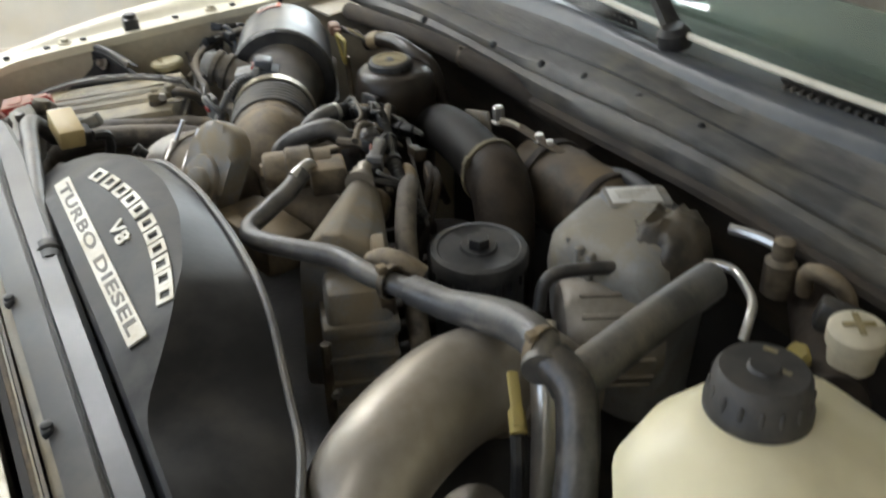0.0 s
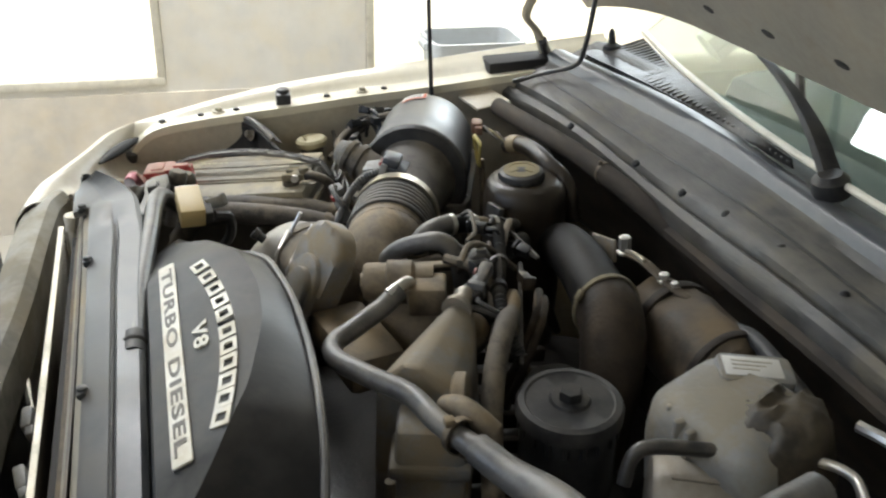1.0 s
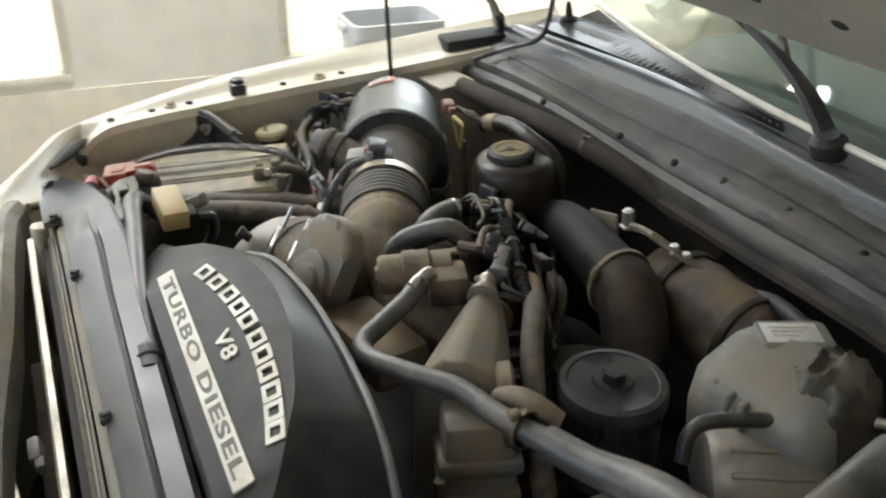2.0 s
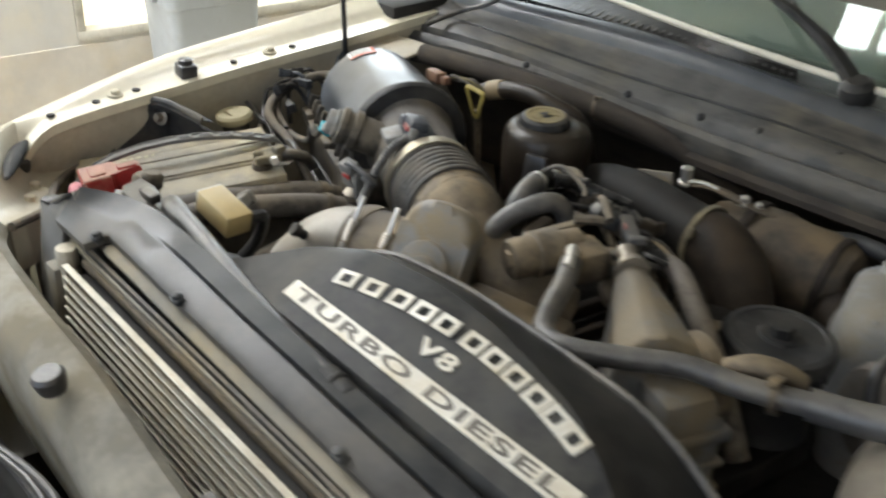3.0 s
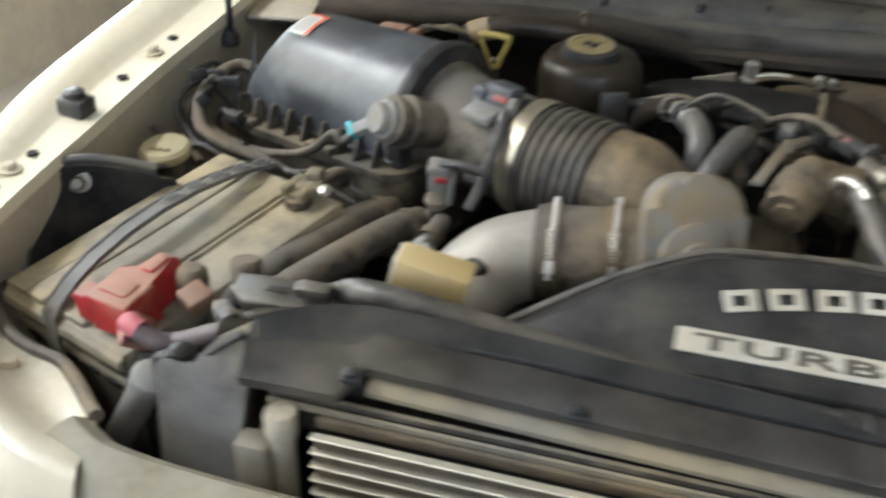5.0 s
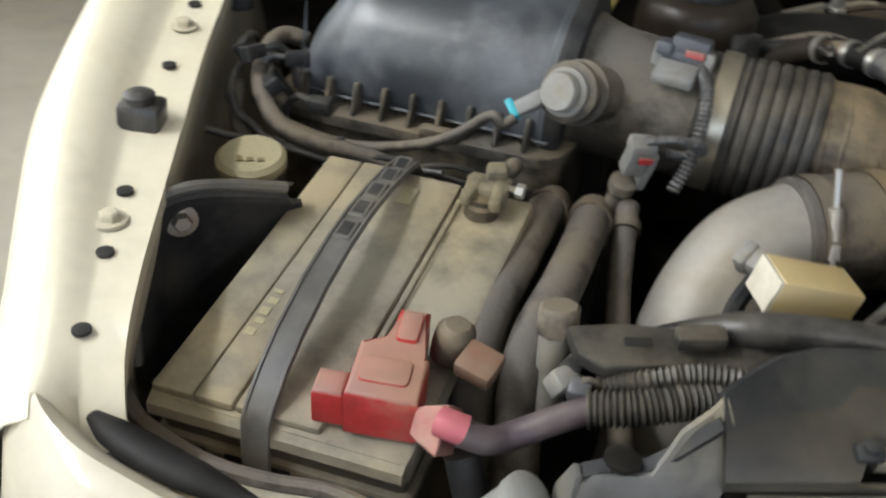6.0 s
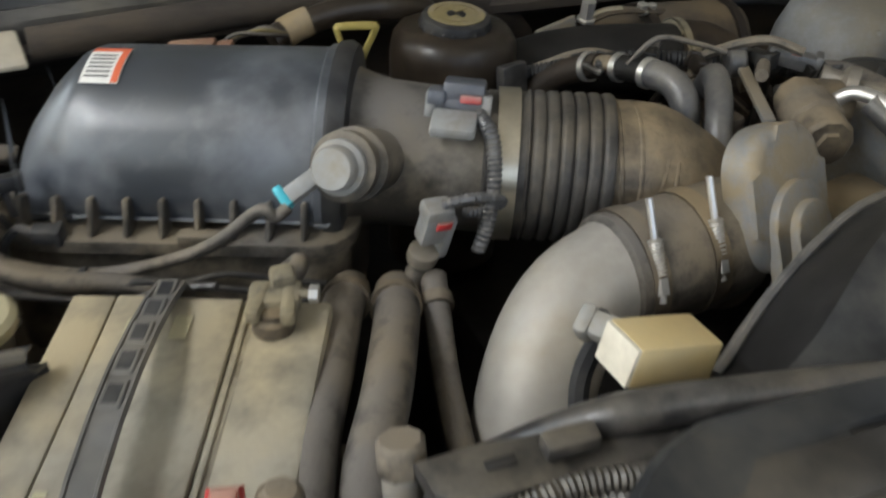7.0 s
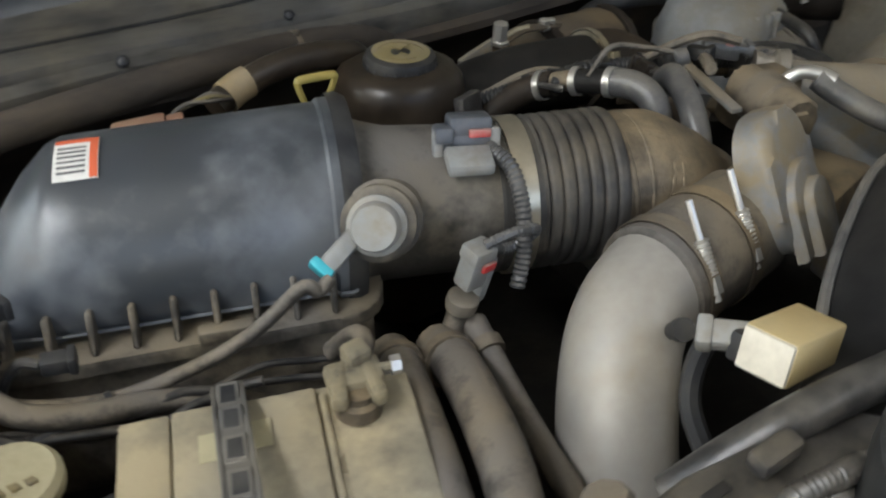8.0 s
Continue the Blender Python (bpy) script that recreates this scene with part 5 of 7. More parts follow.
for q in smooth_path(RIM, 4):
    rows.append([q + Vector((0.004, 0.014, -0.004)), q, q + Vector((0.002, -0.006, -0.006)), q + Vector((0.005, -0.003, -0.013)), q + Vector((0.010, 0.012, -0.020)), q + Vector((0.016, 0.018, -0.07)), q + Vector((0.030, 0.012, -0.15))])
sweep_profile(bm, rows)
thicken(bm, 0.002)
part("plate", bm, PLASTIC, horn)
bm = bmesh.new()
tube(bm, RIM, 0.0045, 8)
part("rim", bm, FOLD, horn)
bm = bmesh.new()
hex_bolt(bm, frame_of(B(0.003, 0.124, 1.093), (0.35, -0.90, 0.25)), 0.007, 0.009)
part("bolt", bm, TARNISHED, horn, "dull hex bolt")

wc = thing("washer_filler", (0.04, 0.225, 1.0), "cream round washer filler cap on a neck", "cap")
bm = bmesh.new()
lathe(bm, frame_of((0.040, 0.228, 0.98), (0, -0.05, 1)), [(0.020, 0), (0.020, 0.10)], 20)
part("neck", bm, PLASTIC_DUSTY, wc)
bm = bmesh.new()
lathe(bm, frame_of((0.038, 0.224, 1.078), (-0.05, -0.12, 1)), [(0.025, 0), (0.0275, 0.003), (0.0275, 0.010), (0.024, 0.014), (0.006, 0.015), (0.0, 0.015)], 28)
part("cap", bm, CAP_YELLOWED, wc)
for k in range(3):
    bm = bmesh.new()
    box(bm, pose(0.030 + 0.008 * k, 0.214, 1.0915, -7, 0, 10), 0.005, 0.010, 0.0008, 0)
    part("print_mark", bm, YELLOWMARK, wc)

# ---- intake: filter canister, meter tube, bellows and duct ----
CA, CR = Vector((0.088, 0.425, 1.110)), Vector((0.306, 0.335, 1.116))
AX = (CR - CA).normalized()
ACROSS = Vector((AX.y, -AX.x, 0)).normalized()      # to the front
air = thing("air_filter", (0.2, 0.38, 1.0), "charcoal plastic air filter canister with a lower tray", "air filter")


def can_row(c, r, front, low):
    """Section: round above, straighter below towards the tray."""
    out = []
    for k in range(25):
        a = radians(-28 + 236 * k / 24)
        s, u = math.cos(a), math.sin(a)
        out.append(c + ACROSS * (s * r * front) + Vector((0, 0, u * r)))
    out[0] = c + ACROSS * (r * front) + Vector((0, 0, low))
    out[-1] = c - ACROSS * (r * front) + Vector((0, 0, low))
    return out


bm = bmesh.new()
L = (CR - CA).length
rows = []
for t, r, dz in ((0.000, 0.030, -0.030), (0.002, 0.044, -0.026), (0.006, 0.053, -0.021), (0.022, 0.064, -0.010), (0.040, 0.074, -0.002), (0.050, 0.0765, 0.0), (0.07, 0.077, 0.0), (L - 0.03, 0.0785, 0.0), (L - 0.012, 0.0785, 0.0), (L - 0.010, 0.081, 0.0), (L, 0.081, 0.0), (L + 0.002, 0.078, 0.0), (L + 0.008, 0.066, 0.0)):
    rows.append(can_row(CA + AX * t + Vector((0, 0, dz)), r, 1.02 if dz == 0 else 1.02 * (r - dz * 0.8) / r, -0.022 - dz))
sweep_profile(bm, rows)
thicken(bm, 0.002)
part("canister", bm, CANISTER, air)
bm = bmesh.new()
rows = []
for t in (L - 0.004, L + 0.004, L + 0.010, L + 0.012):
    r = {L - 0.004: 0.0835, L + 0.004: 0.0845, L + 0.010: 0.081, L + 0.012: 0.060}[t]
    rows.append([CR + AX * (t - L) + ACROSS * (r * math.cos(a)) + Vector((0, 0, r * math.sin(a))) for a in (2 * math.pi * k / 32 for k in range(32))])
sweep_profile(bm, rows, True)
part("rim", bm, PLASTIC, air, "dusty black end rim")
TM = axes(CA + AX * (L / 2) + ACROSS * 0.006 + Vector((0, 0, -0.052)), AX, -ACROSS)
bm = bmesh.new()
plate(bm, rounded(L + 0.045, 0.186, 0.035, 5), TM @ Matrix.Translation((0, 0, 0.010)), 0.010, 0.003)
part("flange", bm, PLASTIC_DUSTY, air, "dusty ledge round the canister")
bm = bmesh.new()
plate(bm, rounded(L + 0.030, 0.170, 0.03, 4), TM @ Matrix.Translation((0, 0, -0.09)), 0.099, 0.002)
part("tray", bm, PLASTIC_DUSTY, air, "dusty black lower tray")
for k in range(9):
    bm = bmesh.new()
    box(bm, TM @ Matrix.Translation((-0.105 + 0.026 * k, -0.080, 0.018)) @ Matrix.Rotation(radians(-18), 4, "X"), 0.0045, 0.018, 0.030, 0.0015, seg=1)
    part("rib", bm, PLASTIC_DUSTY, air)
for k in (-0.09, 0.03):
    bm = bmesh.new()
    box(bm, TM @ Matrix.Translation((k, -0.089, 0.018)), 0.036, 0.012, 0.010, 0.002)
    part("latch", bm, PLASTIC_DUSTY, air, "dusty spring latch")
# warning label on the canister's shoulder
def on_can(t, deg, r=0.0786):
    a = radians(deg)
    return CA + AX * t + ACROSS * (r * 1.02 * math.cos(a)) + Vector((0, 0, r * math.sin(a)))


def can_patch(name, t0, t1, d0, d1, r, mat, parent, label=""):
    """A thin sheet laid on the canister, from t0 to t1 along it and d0 to d1 degrees round it."""
    bm = bmesh.new()
    sweep_profile(bm, [[on_can(t0 + (t1 - t0) * i / 3, d0 + (d1 - d0) * k / 8, r) for i in range(4)] for k in range(9)])
    thicken(bm, 0.0004)
    return part(name, bm, mat, parent, label)


lab = can_patch("warning_label", 0.051, 0.079, 60, 90, 0.0784, LABEL, air, "white warning label with orange edge")
can_patch("label_border", 0.0735, 0.0785, 60.5, 89.5, 0.0789, LABEL_RED, lab)
can_patch("label_border", 0.0515, 0.0735, 86, 89.5, 0.0789, LABEL_RED, lab)
for k in range(6):
    can_patch("print_bar", 0.0535, 0.071, 64 + 3.4 * k, 65.2 + 3.4 * k, 0.0789, INK, lab)

meter = thing("meter_tube", (0.36, 0.31, 1.06), "dusty black plastic air meter tube with sensor port", "tube")
MD = (Vector((0.425, 0.277, 1.112)) - CR).normalized()
ML = (Vector((0.425, 0.277, 1.112)) - CR).length
bm = bmesh.new()
lathe(bm, frame_of(CR, MD), [(0.066, 0.006), (0.062, 0.018), (0.058, 0.035), (0.0565, ML * 0.6), (0.0565, ML), (0.050, ML)], 36)
part("tube", bm, PLASTIC_DUSTY, meter)
PORT = CR + MD * 0.012 + Vector((-0.003, -0.055, 0.018))
PD = (Vector((0.2735, 0.230, 1.156)) - PORT).normalized()
PLEN = (Vector((0.2735, 0.230, 1.156)) - PORT).length
bm = bmesh.new()
lathe(bm, frame_of(PORT, PD), [(0.024, -0.01), (0.024, PLEN - 0.040), (0.0275, PLEN - 0.038), (0.0275, PLEN - 0.030), (0.0225, PLEN - 0.028), (0.0225, PLEN - 0.022), (0.0255, PLEN - 0.020), (0.0255, PLEN - 0.013), (0.022, PLEN - 0.011), (0.018, PLEN - 0.011)], 28)
part("port", bm, PLASTIC_DUSTY, meter, "dusty ringed sensor port")
bm = bmesh.new()
lathe(bm, frame_of(PORT, PD), [(0.020, PLEN - 0.014), (0.020, PLEN - 0.006), (0.0165, PLEN - 0.004), (0.0160, PLEN + 0.003), (0.0145, PLEN + 0.005), (0.0, PLEN + 0.005)], 28)
cap = part("sensor_cap", bm, PALEGREY, meter, "round pale grey sensor cap")
bm = bmesh.new()
SD = Vector((-0.75, -0.10, -0.42)).normalized()
C0 = PORT + PD * (PLEN - 0.012)
box(bm, axes(C0 + SD * 0.030 - PD * 0.006, SD, PD), 0.032, 0.013, 0.013, 0.003)
part("plug", bm, PALEGREY, cap, "pale grey sensor plug")
bm = bmesh.new()
box(bm, axes(C0 + SD * 0.048 - PD * 0.008, SD, PD), 0.007, 0.017, 0.017, 0.002)
part("clip", bm, TEAL, cap, "teal locking clip")
# electronics block on top of the tube
bm = bmesh.new()
MC = axes(Vector((0.386, 0.285, 1.166)), MD, (0, 0.2, 1)) @ Matrix.Rotation(radians(-90), 4, "X")
box(bm, MC @ Matrix.Translation((0, 0, -0.006)), 0.040, 0.036, 0.014, 0.003)
box(bm, MC @ Matrix.Translation((0.002, -0.006, 0.006)), 0.032, 0.024, 0.014, 0.003)
box(bm, MC @ Matrix.Translation((-0.018, -0.012, 0.002)), 0.014, 0.020, 0.012, 0.003)
part("meter_block", bm, BLUEGREY, meter, "bluish meter electronics block")
bm = bmesh.new()
box(bm, MC @ Matrix.Translation((-0.002, -0.030, -0.012)) @ Matrix.Rotation(radians(22), 4, "X"), 0.034, 0.026, 0.010, 0.003)
for dx in (-0.022, 0.020):
    box(bm, MC @ Matrix.Translation((dx, -0.014, -0.008)), 0.008, 0.010, 0.020, 0.002)
part("mount", bm, PALEGREY, meter, "pale grey sensor mount")
bm = bmesh.new()
box(bm, MC @ Matrix.Translation((0.008, -0.020, 0.006)), 0.016, 0.004, 0.006, 0.001)
part("tab", bm, RED, meter, "small red lock tab")
bm = bmesh.new()
ribbed(bm, [(0.392, 0.262, 1.166), (0.393, 0.238, 1.160), (0.390, 0.220, 1.140), (0.384, 0.208, 1.112), (0.374, 0.202, 1.085)], 0.0062, 0.004, 10)
part("loom", bm, HOSE, meter, "ribbed sensor cable")

bel = thing("intake_bellows", (0.47, 0.26, 1.05), "ribbed black rubber intake bellows with steel clamp", "bellows")
B0 = Vector((0.418, 0.280, 1.112))
B1 = Vector((0.500, 0.246, 1.112))
bd = (B1 - B0).normalized()
bl = (B1 - B0).length
prof = [(0.0565, -0.012), (0.0585, -0.010), (0.0585, 0.020), (0.0605, 0.022)]
for k in range(6):
    w = (bl - 0.024) / 6
    h = 0.024 + w * k
    prof += [(0.0572, h), (0.0590, h + 0.10 * w), (0.0602, h + 0.30 * w), (0.0602, h + 0.70 * w), (0.0590, h + 0.90 * w)]
prof.append((0.0545, bl))
bm = bmesh.new()
lathe(bm, frame_of(B0, bd), prof, 36)
part("sleeve", bm, BELLOWS, bel)
bm = bmesh.new()
clamp_ring(bm, frame_of(B0 + bd * 0.006, bd), 0.0592, 0.017, 0.002)
part("clamp", bm, BRASSY, bel, "brassy steel band clamp")
bm = bmesh.new()
box(bm, axes(B0 + bd * 0.004 + Vector((0, 0, 0.060)), bd, (0, -1, 0)), 0.014, 0.016, 0.010, 0.002)
part("clamp_screw", bm, STEEL, bel)

duct = thing("intake_duct", (0.55, 0.24, 1.05), "dusty tapering rubber intake elbow", "duct")
bm = bmesh.new()
tube(bm, [B1 + bd * -0.002, B1 + bd * 0.03, B1 + bd * 0.055 + Vector((0, 0, -0.006)), (0.580, 0.226, 1.092), (0.620, 0.235, 1.068), (0.66, 0.27, 1.04)],
     [0.056, 0.055, 0.047, 0.041, 0.040, 0.040], 24)
part("elbow", bm, CAST, duct)
for k in range(6):
    bm = bmesh.new()
    r = 0.0550 - 0.0004 * k - 0.00018 * k * k
    lean = Vector((0.0, 0.10 * math.sin(2.1 * k), 0.12 * math.cos(1.3 * k) - 0.03 * k))
    lathe(bm, frame_of(B1 + bd * (0.007 + 0.0088 * k) + Vector((0, 0, -0.0002 * k * k)), bd + lean), [(r - 0.0008, -0.0045), (r + 0.0020, -0.001), (r + 0.0018, 0.001), (r - 0.0012, 0.0035)], 30)
    part("fold", bm, CAST, duct)

# ---- charge pipe from the front, with boot, clamps and throttle flange ----
cp = thing("charge_pipe", (0.36, 0.06, 0.8), "bare aluminium charge air elbow pipe", "pipe")
bm = bmesh.new()
tube(bm, [(0.352, 0.02, 0.72), (0.356, 0.045, 0.86), (0.366, 0.072, 0.955), (0.385, 0.105, 1.030), (0.418, 0.133, 1.070), (0.462, 0.148, 1.084), (0.475, 0.150, 1.085)], 0.042, 24)
part("pipe", bm, ALU_PIPE, cp)
bm = bmesh.new()
lathe(bm, frame_of((0.415, 0.092, 1.092), (-0.3, -0.7, 0.6)), [(0.006, 0), (0.006, 0.010), (0.008, 0.011), (0.008, 0.018), (0.0, 0.019)], 12)
part("fitting", bm, PLASTIC, cp, "small black sensor fitting")
boot = thing("boot_hose", (0.505, 0.152, 1.04), "dusty black rubber boot with two spring clamps", "hose")
P0, P1 = Vector((0.452, 0.146, 1.083)), Vector((0.565, 0.158, 1.090))
bx = (P1 - P0).normalized()
bm = bmesh.new()
lathe(bm, frame_of(P0, bx), [(0.0425, 0), (0.0465, 0.002), (0.0465, (P1 - P0).length), (0.040, (P1 - P0).length)], 28)
part("sleeve", bm, RUBBER_DUSTY, boot)
for base, tip in (((0.471, 0.109, 1.105), (0.469, 0.136, 1.152)), ((0.524, 0.116, 1.108), (0.521, 0.143, 1.157))):
    c = P0 + bx * ((Vector(base) - P0).dot(bx))
    bm = bmesh.new()
    clamp_ring(bm, frame_of(c, bx), 0.047, 0.014, 0.0014)
    ring = part("clamp", bm, CAST, boot, "dusty steel T-bolt clamp")
    a, t = Vector(base), Vector(tip)
    d = (t - a).normalized()
    bm = bmesh.new()
    tube(bm, [a - d * 0.02, t], 0.0028, 8)
    part("stud", bm, STEEL, ring)
    bm = bmesh.new()
    lathe(bm, frame_of(a, d), [(0.0046 if k % 2 else 0.0062, 0.0015 * k) for k in range(18)], 10)
    part("spring", bm, STEEL, ring)
    bm = bmesh.new()
    lathe(bm, frame_of(a - d * 0.014, d), [(0.006, 0), (0.006, 0.012)], 6)
    part("nut", bm, STEEL, ring)

thr = thing("throttle_flange", (0.59, 0.14, 1.06), "dusty grey cast throttle flange plate", "flange")
FM = axes((0.588, 0.128, 1.132), (0.93, 0.26, -0.06), (-0.10, 0.42, 0.90))
bm = bmesh.new()
plate(bm, rounded(0.086, 0.110, 0.034, 8), FM @ Matrix.Translation((0, 0.004, -0.026)), 0.028, 0.010, 4)
part("plate", bm, DIECAST, thr)
bm = bmesh.new()
plate(bm, [(-0.030, -0.055), (0.034, -0.055)] + [(0.002 + 0.032 * math.cos(radians(a)), -0.016 + 0.034 * math.sin(radians(a))) for a in range(0, 181, 15)], FM, 0.009, 0.003)
plate(bm, [(-0.019, -0.055), (0.023, -0.055)] + [(0.002 + 0.021 * math.cos(radians(a)), -0.020 + 0.022 * math.sin(radians(a))) for a in range(0, 181, 15)], FM @ Matrix.Translation((0.003, 0, 0.008)), 0.009, 0.003)
part("boss", bm, DIECAST, thr, "stepped raised boss")
bm = bmesh.new()
tube(bm, [FM @ Vector((0, -0.01, -0.026)), FM @ Vector((0, -0.03, -0.06)), FM @ Vector((0.01, -0.06, -0.09))], 0.038, 22)
part("housing", bm, CAST, thr, "grimy cast throttle housing")

rel = thing("relay", (0.405, 0.0, 1.11), "tan plastic relay box with a white base", "relay")
RL = axes(B(0.412, 0.023, 1.1455), (0.063, 0.004, -0.014), (0.0, 0.95, -0.05))
bm = bmesh.new()
box(bm, RL @ Matrix.Translation((0, 0, -0.016)), 0.058, 0.032, 0.026, 0.002)
part("box", bm, TAN, rel)
bm = bmesh.new()
box(bm, RL @ Matrix.Translation((-0.0295, 0, -0.015)), 0.004, 0.030, 0.024, 0.001)
part("face", bm, OFFWHITE, rel, "white printed end face")
bm = bmesh.new()
box(bm, RL @ Matrix.Translation((0, 0.020, -0.020)), 0.040, 0.016, 0.018, 0.003)
tube(bm, [(0.40, 0.03, 1.128), (0.395, 0.05, 1.12), (0.38, 0.045, 1.08), (0.37, 0.0, 1.04)], 0.007, 8)
part("socket", bm, PLASTIC, rel, "black wired socket")
bm = bmesh.new()
RC = axes(B(0.398, 0.054, 1.132), (0.55, -0.80, 0.1), (0.6, 0.5, 0.5))
box(bm, RC, 0.030, 0.016, 0.014, 0.003)
box(bm, RC @ Matrix.Translation((-0.013, 0, -0.001)), 0.010, 0.019, 0.017, 0.003)
part("side_connector", bm, PALEGREY, rel, "small pale grey connector")

# ---- loom and bracket on the radiator support ----
loom = thing("wiring_loom", (0.6, -0.06, 1.12), "smooth dark wiring conduit along the radiator support", "conduit")
bm = bmesh.new()
tube(bm, [(0.300, -0.005, 1.095), (0.325, -0.022, 1.122), (0.362, -0.040, 1.145), (0.45, -0.052, 1.143), (0.58, -0.068, 1.136), (0.70, -0.076, 1.134)], 0.0115, 14)
part("conduit", bm, RUBBER, loom)
bm = bmesh.new()
tube(bm, [(0.695, -0.076, 1.134), (0.73, -0.078, 1.132)], 0.0135, 14)
lathe(bm, frame_of((0.712, -0.077, 1.133), (1, -0.05, 0)), [(0.0138, -0.003), (0.0155, 0), (0.0138, 0.003)], 18)
part("coupling", bm, PLASTIC, loom, "thicker conduit coupling")
bm = bmesh.new()
tube(bm, [(0.73, -0.078, 1.132), (0.82, -0.080, 1.126), (0.95, -0.082, 1.116), (1.10, -0.084, 1.10), (1.25, -0.082, 1.08)], 0.0095, 12)
part("tail", bm, RUBBER, loom)
ear = thing("support_bracket", (0.27, -0.03, 1.10), "dusty black plastic bracket with two ribbed conduits", "bracket")
bm = bmesh.new()
EO = B(0.262, -0.018, 1.130)
plate(bm, [(-0.004, 0.010), (0.000, -0.012), (0.014, -0.022), (0.045, -0.021), (0.085, -0.025), (0.125, -0.030), (0.150, -0.026), (0.135, -0.010), (0.085, 0.004), (0.030, 0.012)],
      axes(EO, (0.99, -0.05, 0.06), (0.06, 0.97, 0.12)) @ Matrix.Translation((0, 0, -0.010)), 0.010, 0.003)
part("arm", bm, RUBBER, ear)
bm = bmesh.new()
box(bm, axes(EO, (0.99, -0.05, 0.06), (0.06, 0.97, 0.12)) @ Matrix.Translation((0.070, -0.008, 0.003)), 0.030, 0.014, 0.012, 0.004)
part("lug", bm, RUBBER, ear)
bm = bmesh.new()
box(bm, axes(EO, (0.99, -0.05, 0.06), (0.06, 0.97, 0.12)) @ Matrix.Translation((0.036, -0.004, -0.0006)), 0.016, 0.006, 0.0016, 0.0004)
part("slot", bm, DARK, ear, "dark slot")
bm = bmesh.new()
ribbed(bm, path_of((0.268, -0.054, 1.107), (0.295, -0.057, 1.113), (0.325, -0.054, 1.118), (0.352, -0.050, 1.116), (0.375, -0.045, 1.10)), 0.0118)
part("conduit", bm, RUBBER, ear, "wide ribbed split conduit")
bm = bmesh.new()
ribbed(bm, path_of((0.278, -0.036, 1.108), (0.300, -0.044, 1.122), (0.330, -0.044, 1.129), (0.358, -0.047, 1.130), (0.395, -0.045, 1.122)), 0.0072)
part("conduit", bm, RUBBER, ear, "narrow ribbed split conduit")
for q, sx, sy, sz, a, mat in (((0.254, -0.030, 1.100), 0.016, 0.014, 0.018, 30, PALEGREY), ((0.266, -0.038, 1.102), 0.014, 0.012, 0.016, -20, BLUEGREY), ((0.262, -0.022, 1.108), 0.020, 0.012, 0.012, 50, PLASTIC)):
    bm = bmesh.new()
    box(bm, Matrix.Translation(B(*q)) @ Matrix.Rotation(radians(a), 4, "Z") @ Matrix.Rotation(radians(25), 4, "X"), sx, sy, sz, 0.003)
    part("connector", bm, mat, ear, "small wiring connector")
for k in range(3):
    bm = bmesh.new()
    tube(bm, path_of((0.258, -0.030 - 0.004 * k, 1.104), (0.268, -0.036 - 0.003 * k, 1.112 + 0.003 * k), (0.280, -0.040, 1.110), (0.29, -0.046, 1.112)), 0.0022, 6)
    part("wire", bm, PALEGREY if k == 0 else RUBBER_DUSTY, ear)

ov = thing("overflow_tube", (0.2, -0.09, 1.05), "pale grey tube slanting down beside the radiator", "tube")
bm = bmesh.new()
tube(bm, path_of((0.232, -0.104, 1.092), (0.205, -0.096, 1.045), (0.172, -0.090, 0.99), (0.14, -0.085, 0.92)), 0.0125, 14)
part("tube", bm, PALEGREY, ov)
bm = bmesh.new()
lathe(bm, frame_of(B(0.231, -0.104, 1.090), (-0.45, 0.12, -0.85)), [(0.0, -0.006), (0.010, -0.005), (0.0145, -0.002), (0.0145, 0.006), (0.0128, 0.007)], 16)
part("collar", bm, PALEGREY, ov, "pale collar")

# thick hoses beside the battery
for pts, r, nm in (([(0.285, 0.232, 1.050), (0.268, 0.19, 1.062), (0.245, 0.13, 1.062), (0.218, 0.065, 1.06), (0.205, 0.02, 1.045), (0.205, -0.02, 1.00)], 0.0155, "heater_hose"),
                   ([(0.318, 0.222, 1.048), (0.302, 0.17, 1.062), (0.272, 0.095, 1.066), (0.245, 0.04, 1.060), (0.235, 0.0, 1.04), (0.235, -0.03, 0.98)], 0.0165, "heater_hose"),
                   ([(0.345, 0.215, 1.06), (0.335, 0.17, 1.045), (0.325, 0.12, 1.03), (0.318, 0.06, 1.01), (0.315, 0.0, 0.98)], 0.010, "heater_hose")):
    h = thing(nm, pts[2], "dust-covered rubber hose running beside the battery", "hose", "hoses beside the battery")
    bm = bmesh.new()
    tube(bm, pts, r, 14)
    part("hose", bm, RUBBER_DUSTY, h)
    bm = bmesh.new()
    lathe(bm, frame_of(Vector(pts[0]).lerp(Vector(pts[1]), 0.5), Vector(pts[1]) - Vector(pts[0])), [(r + 0.001, -0.005), (r + 0.003, -0.005), (r + 0.003, 0.005), (r + 0.001, 0.005)], 16)
    part("clamp", bm, CAST, h)
vs = thing("valve_stub", (0.257, 0.0, 1.07), "grey capped service port stub", "port")
bm = bmesh.new()
lathe(bm, frame_of(B(0.258, -0.008, 1.068), (-0.03, 0.22, 0.95)), [(0.0085, -0.02), (0.0085, 0.020), (0.011, 0.024), (0.011, 0.050)], 14)
part("stem", bm, PALEGREY, vs)
bm = bmesh.new()
lathe(bm, frame_of(B(0.2565, 0.003, 1.114), (-0.03, 0.22, 0.95)), [(0.0125, 0), (0.0135, 0.003), (0.0135, 0.016), (0.011, 0.019), (0.0, 0.019)], 8)
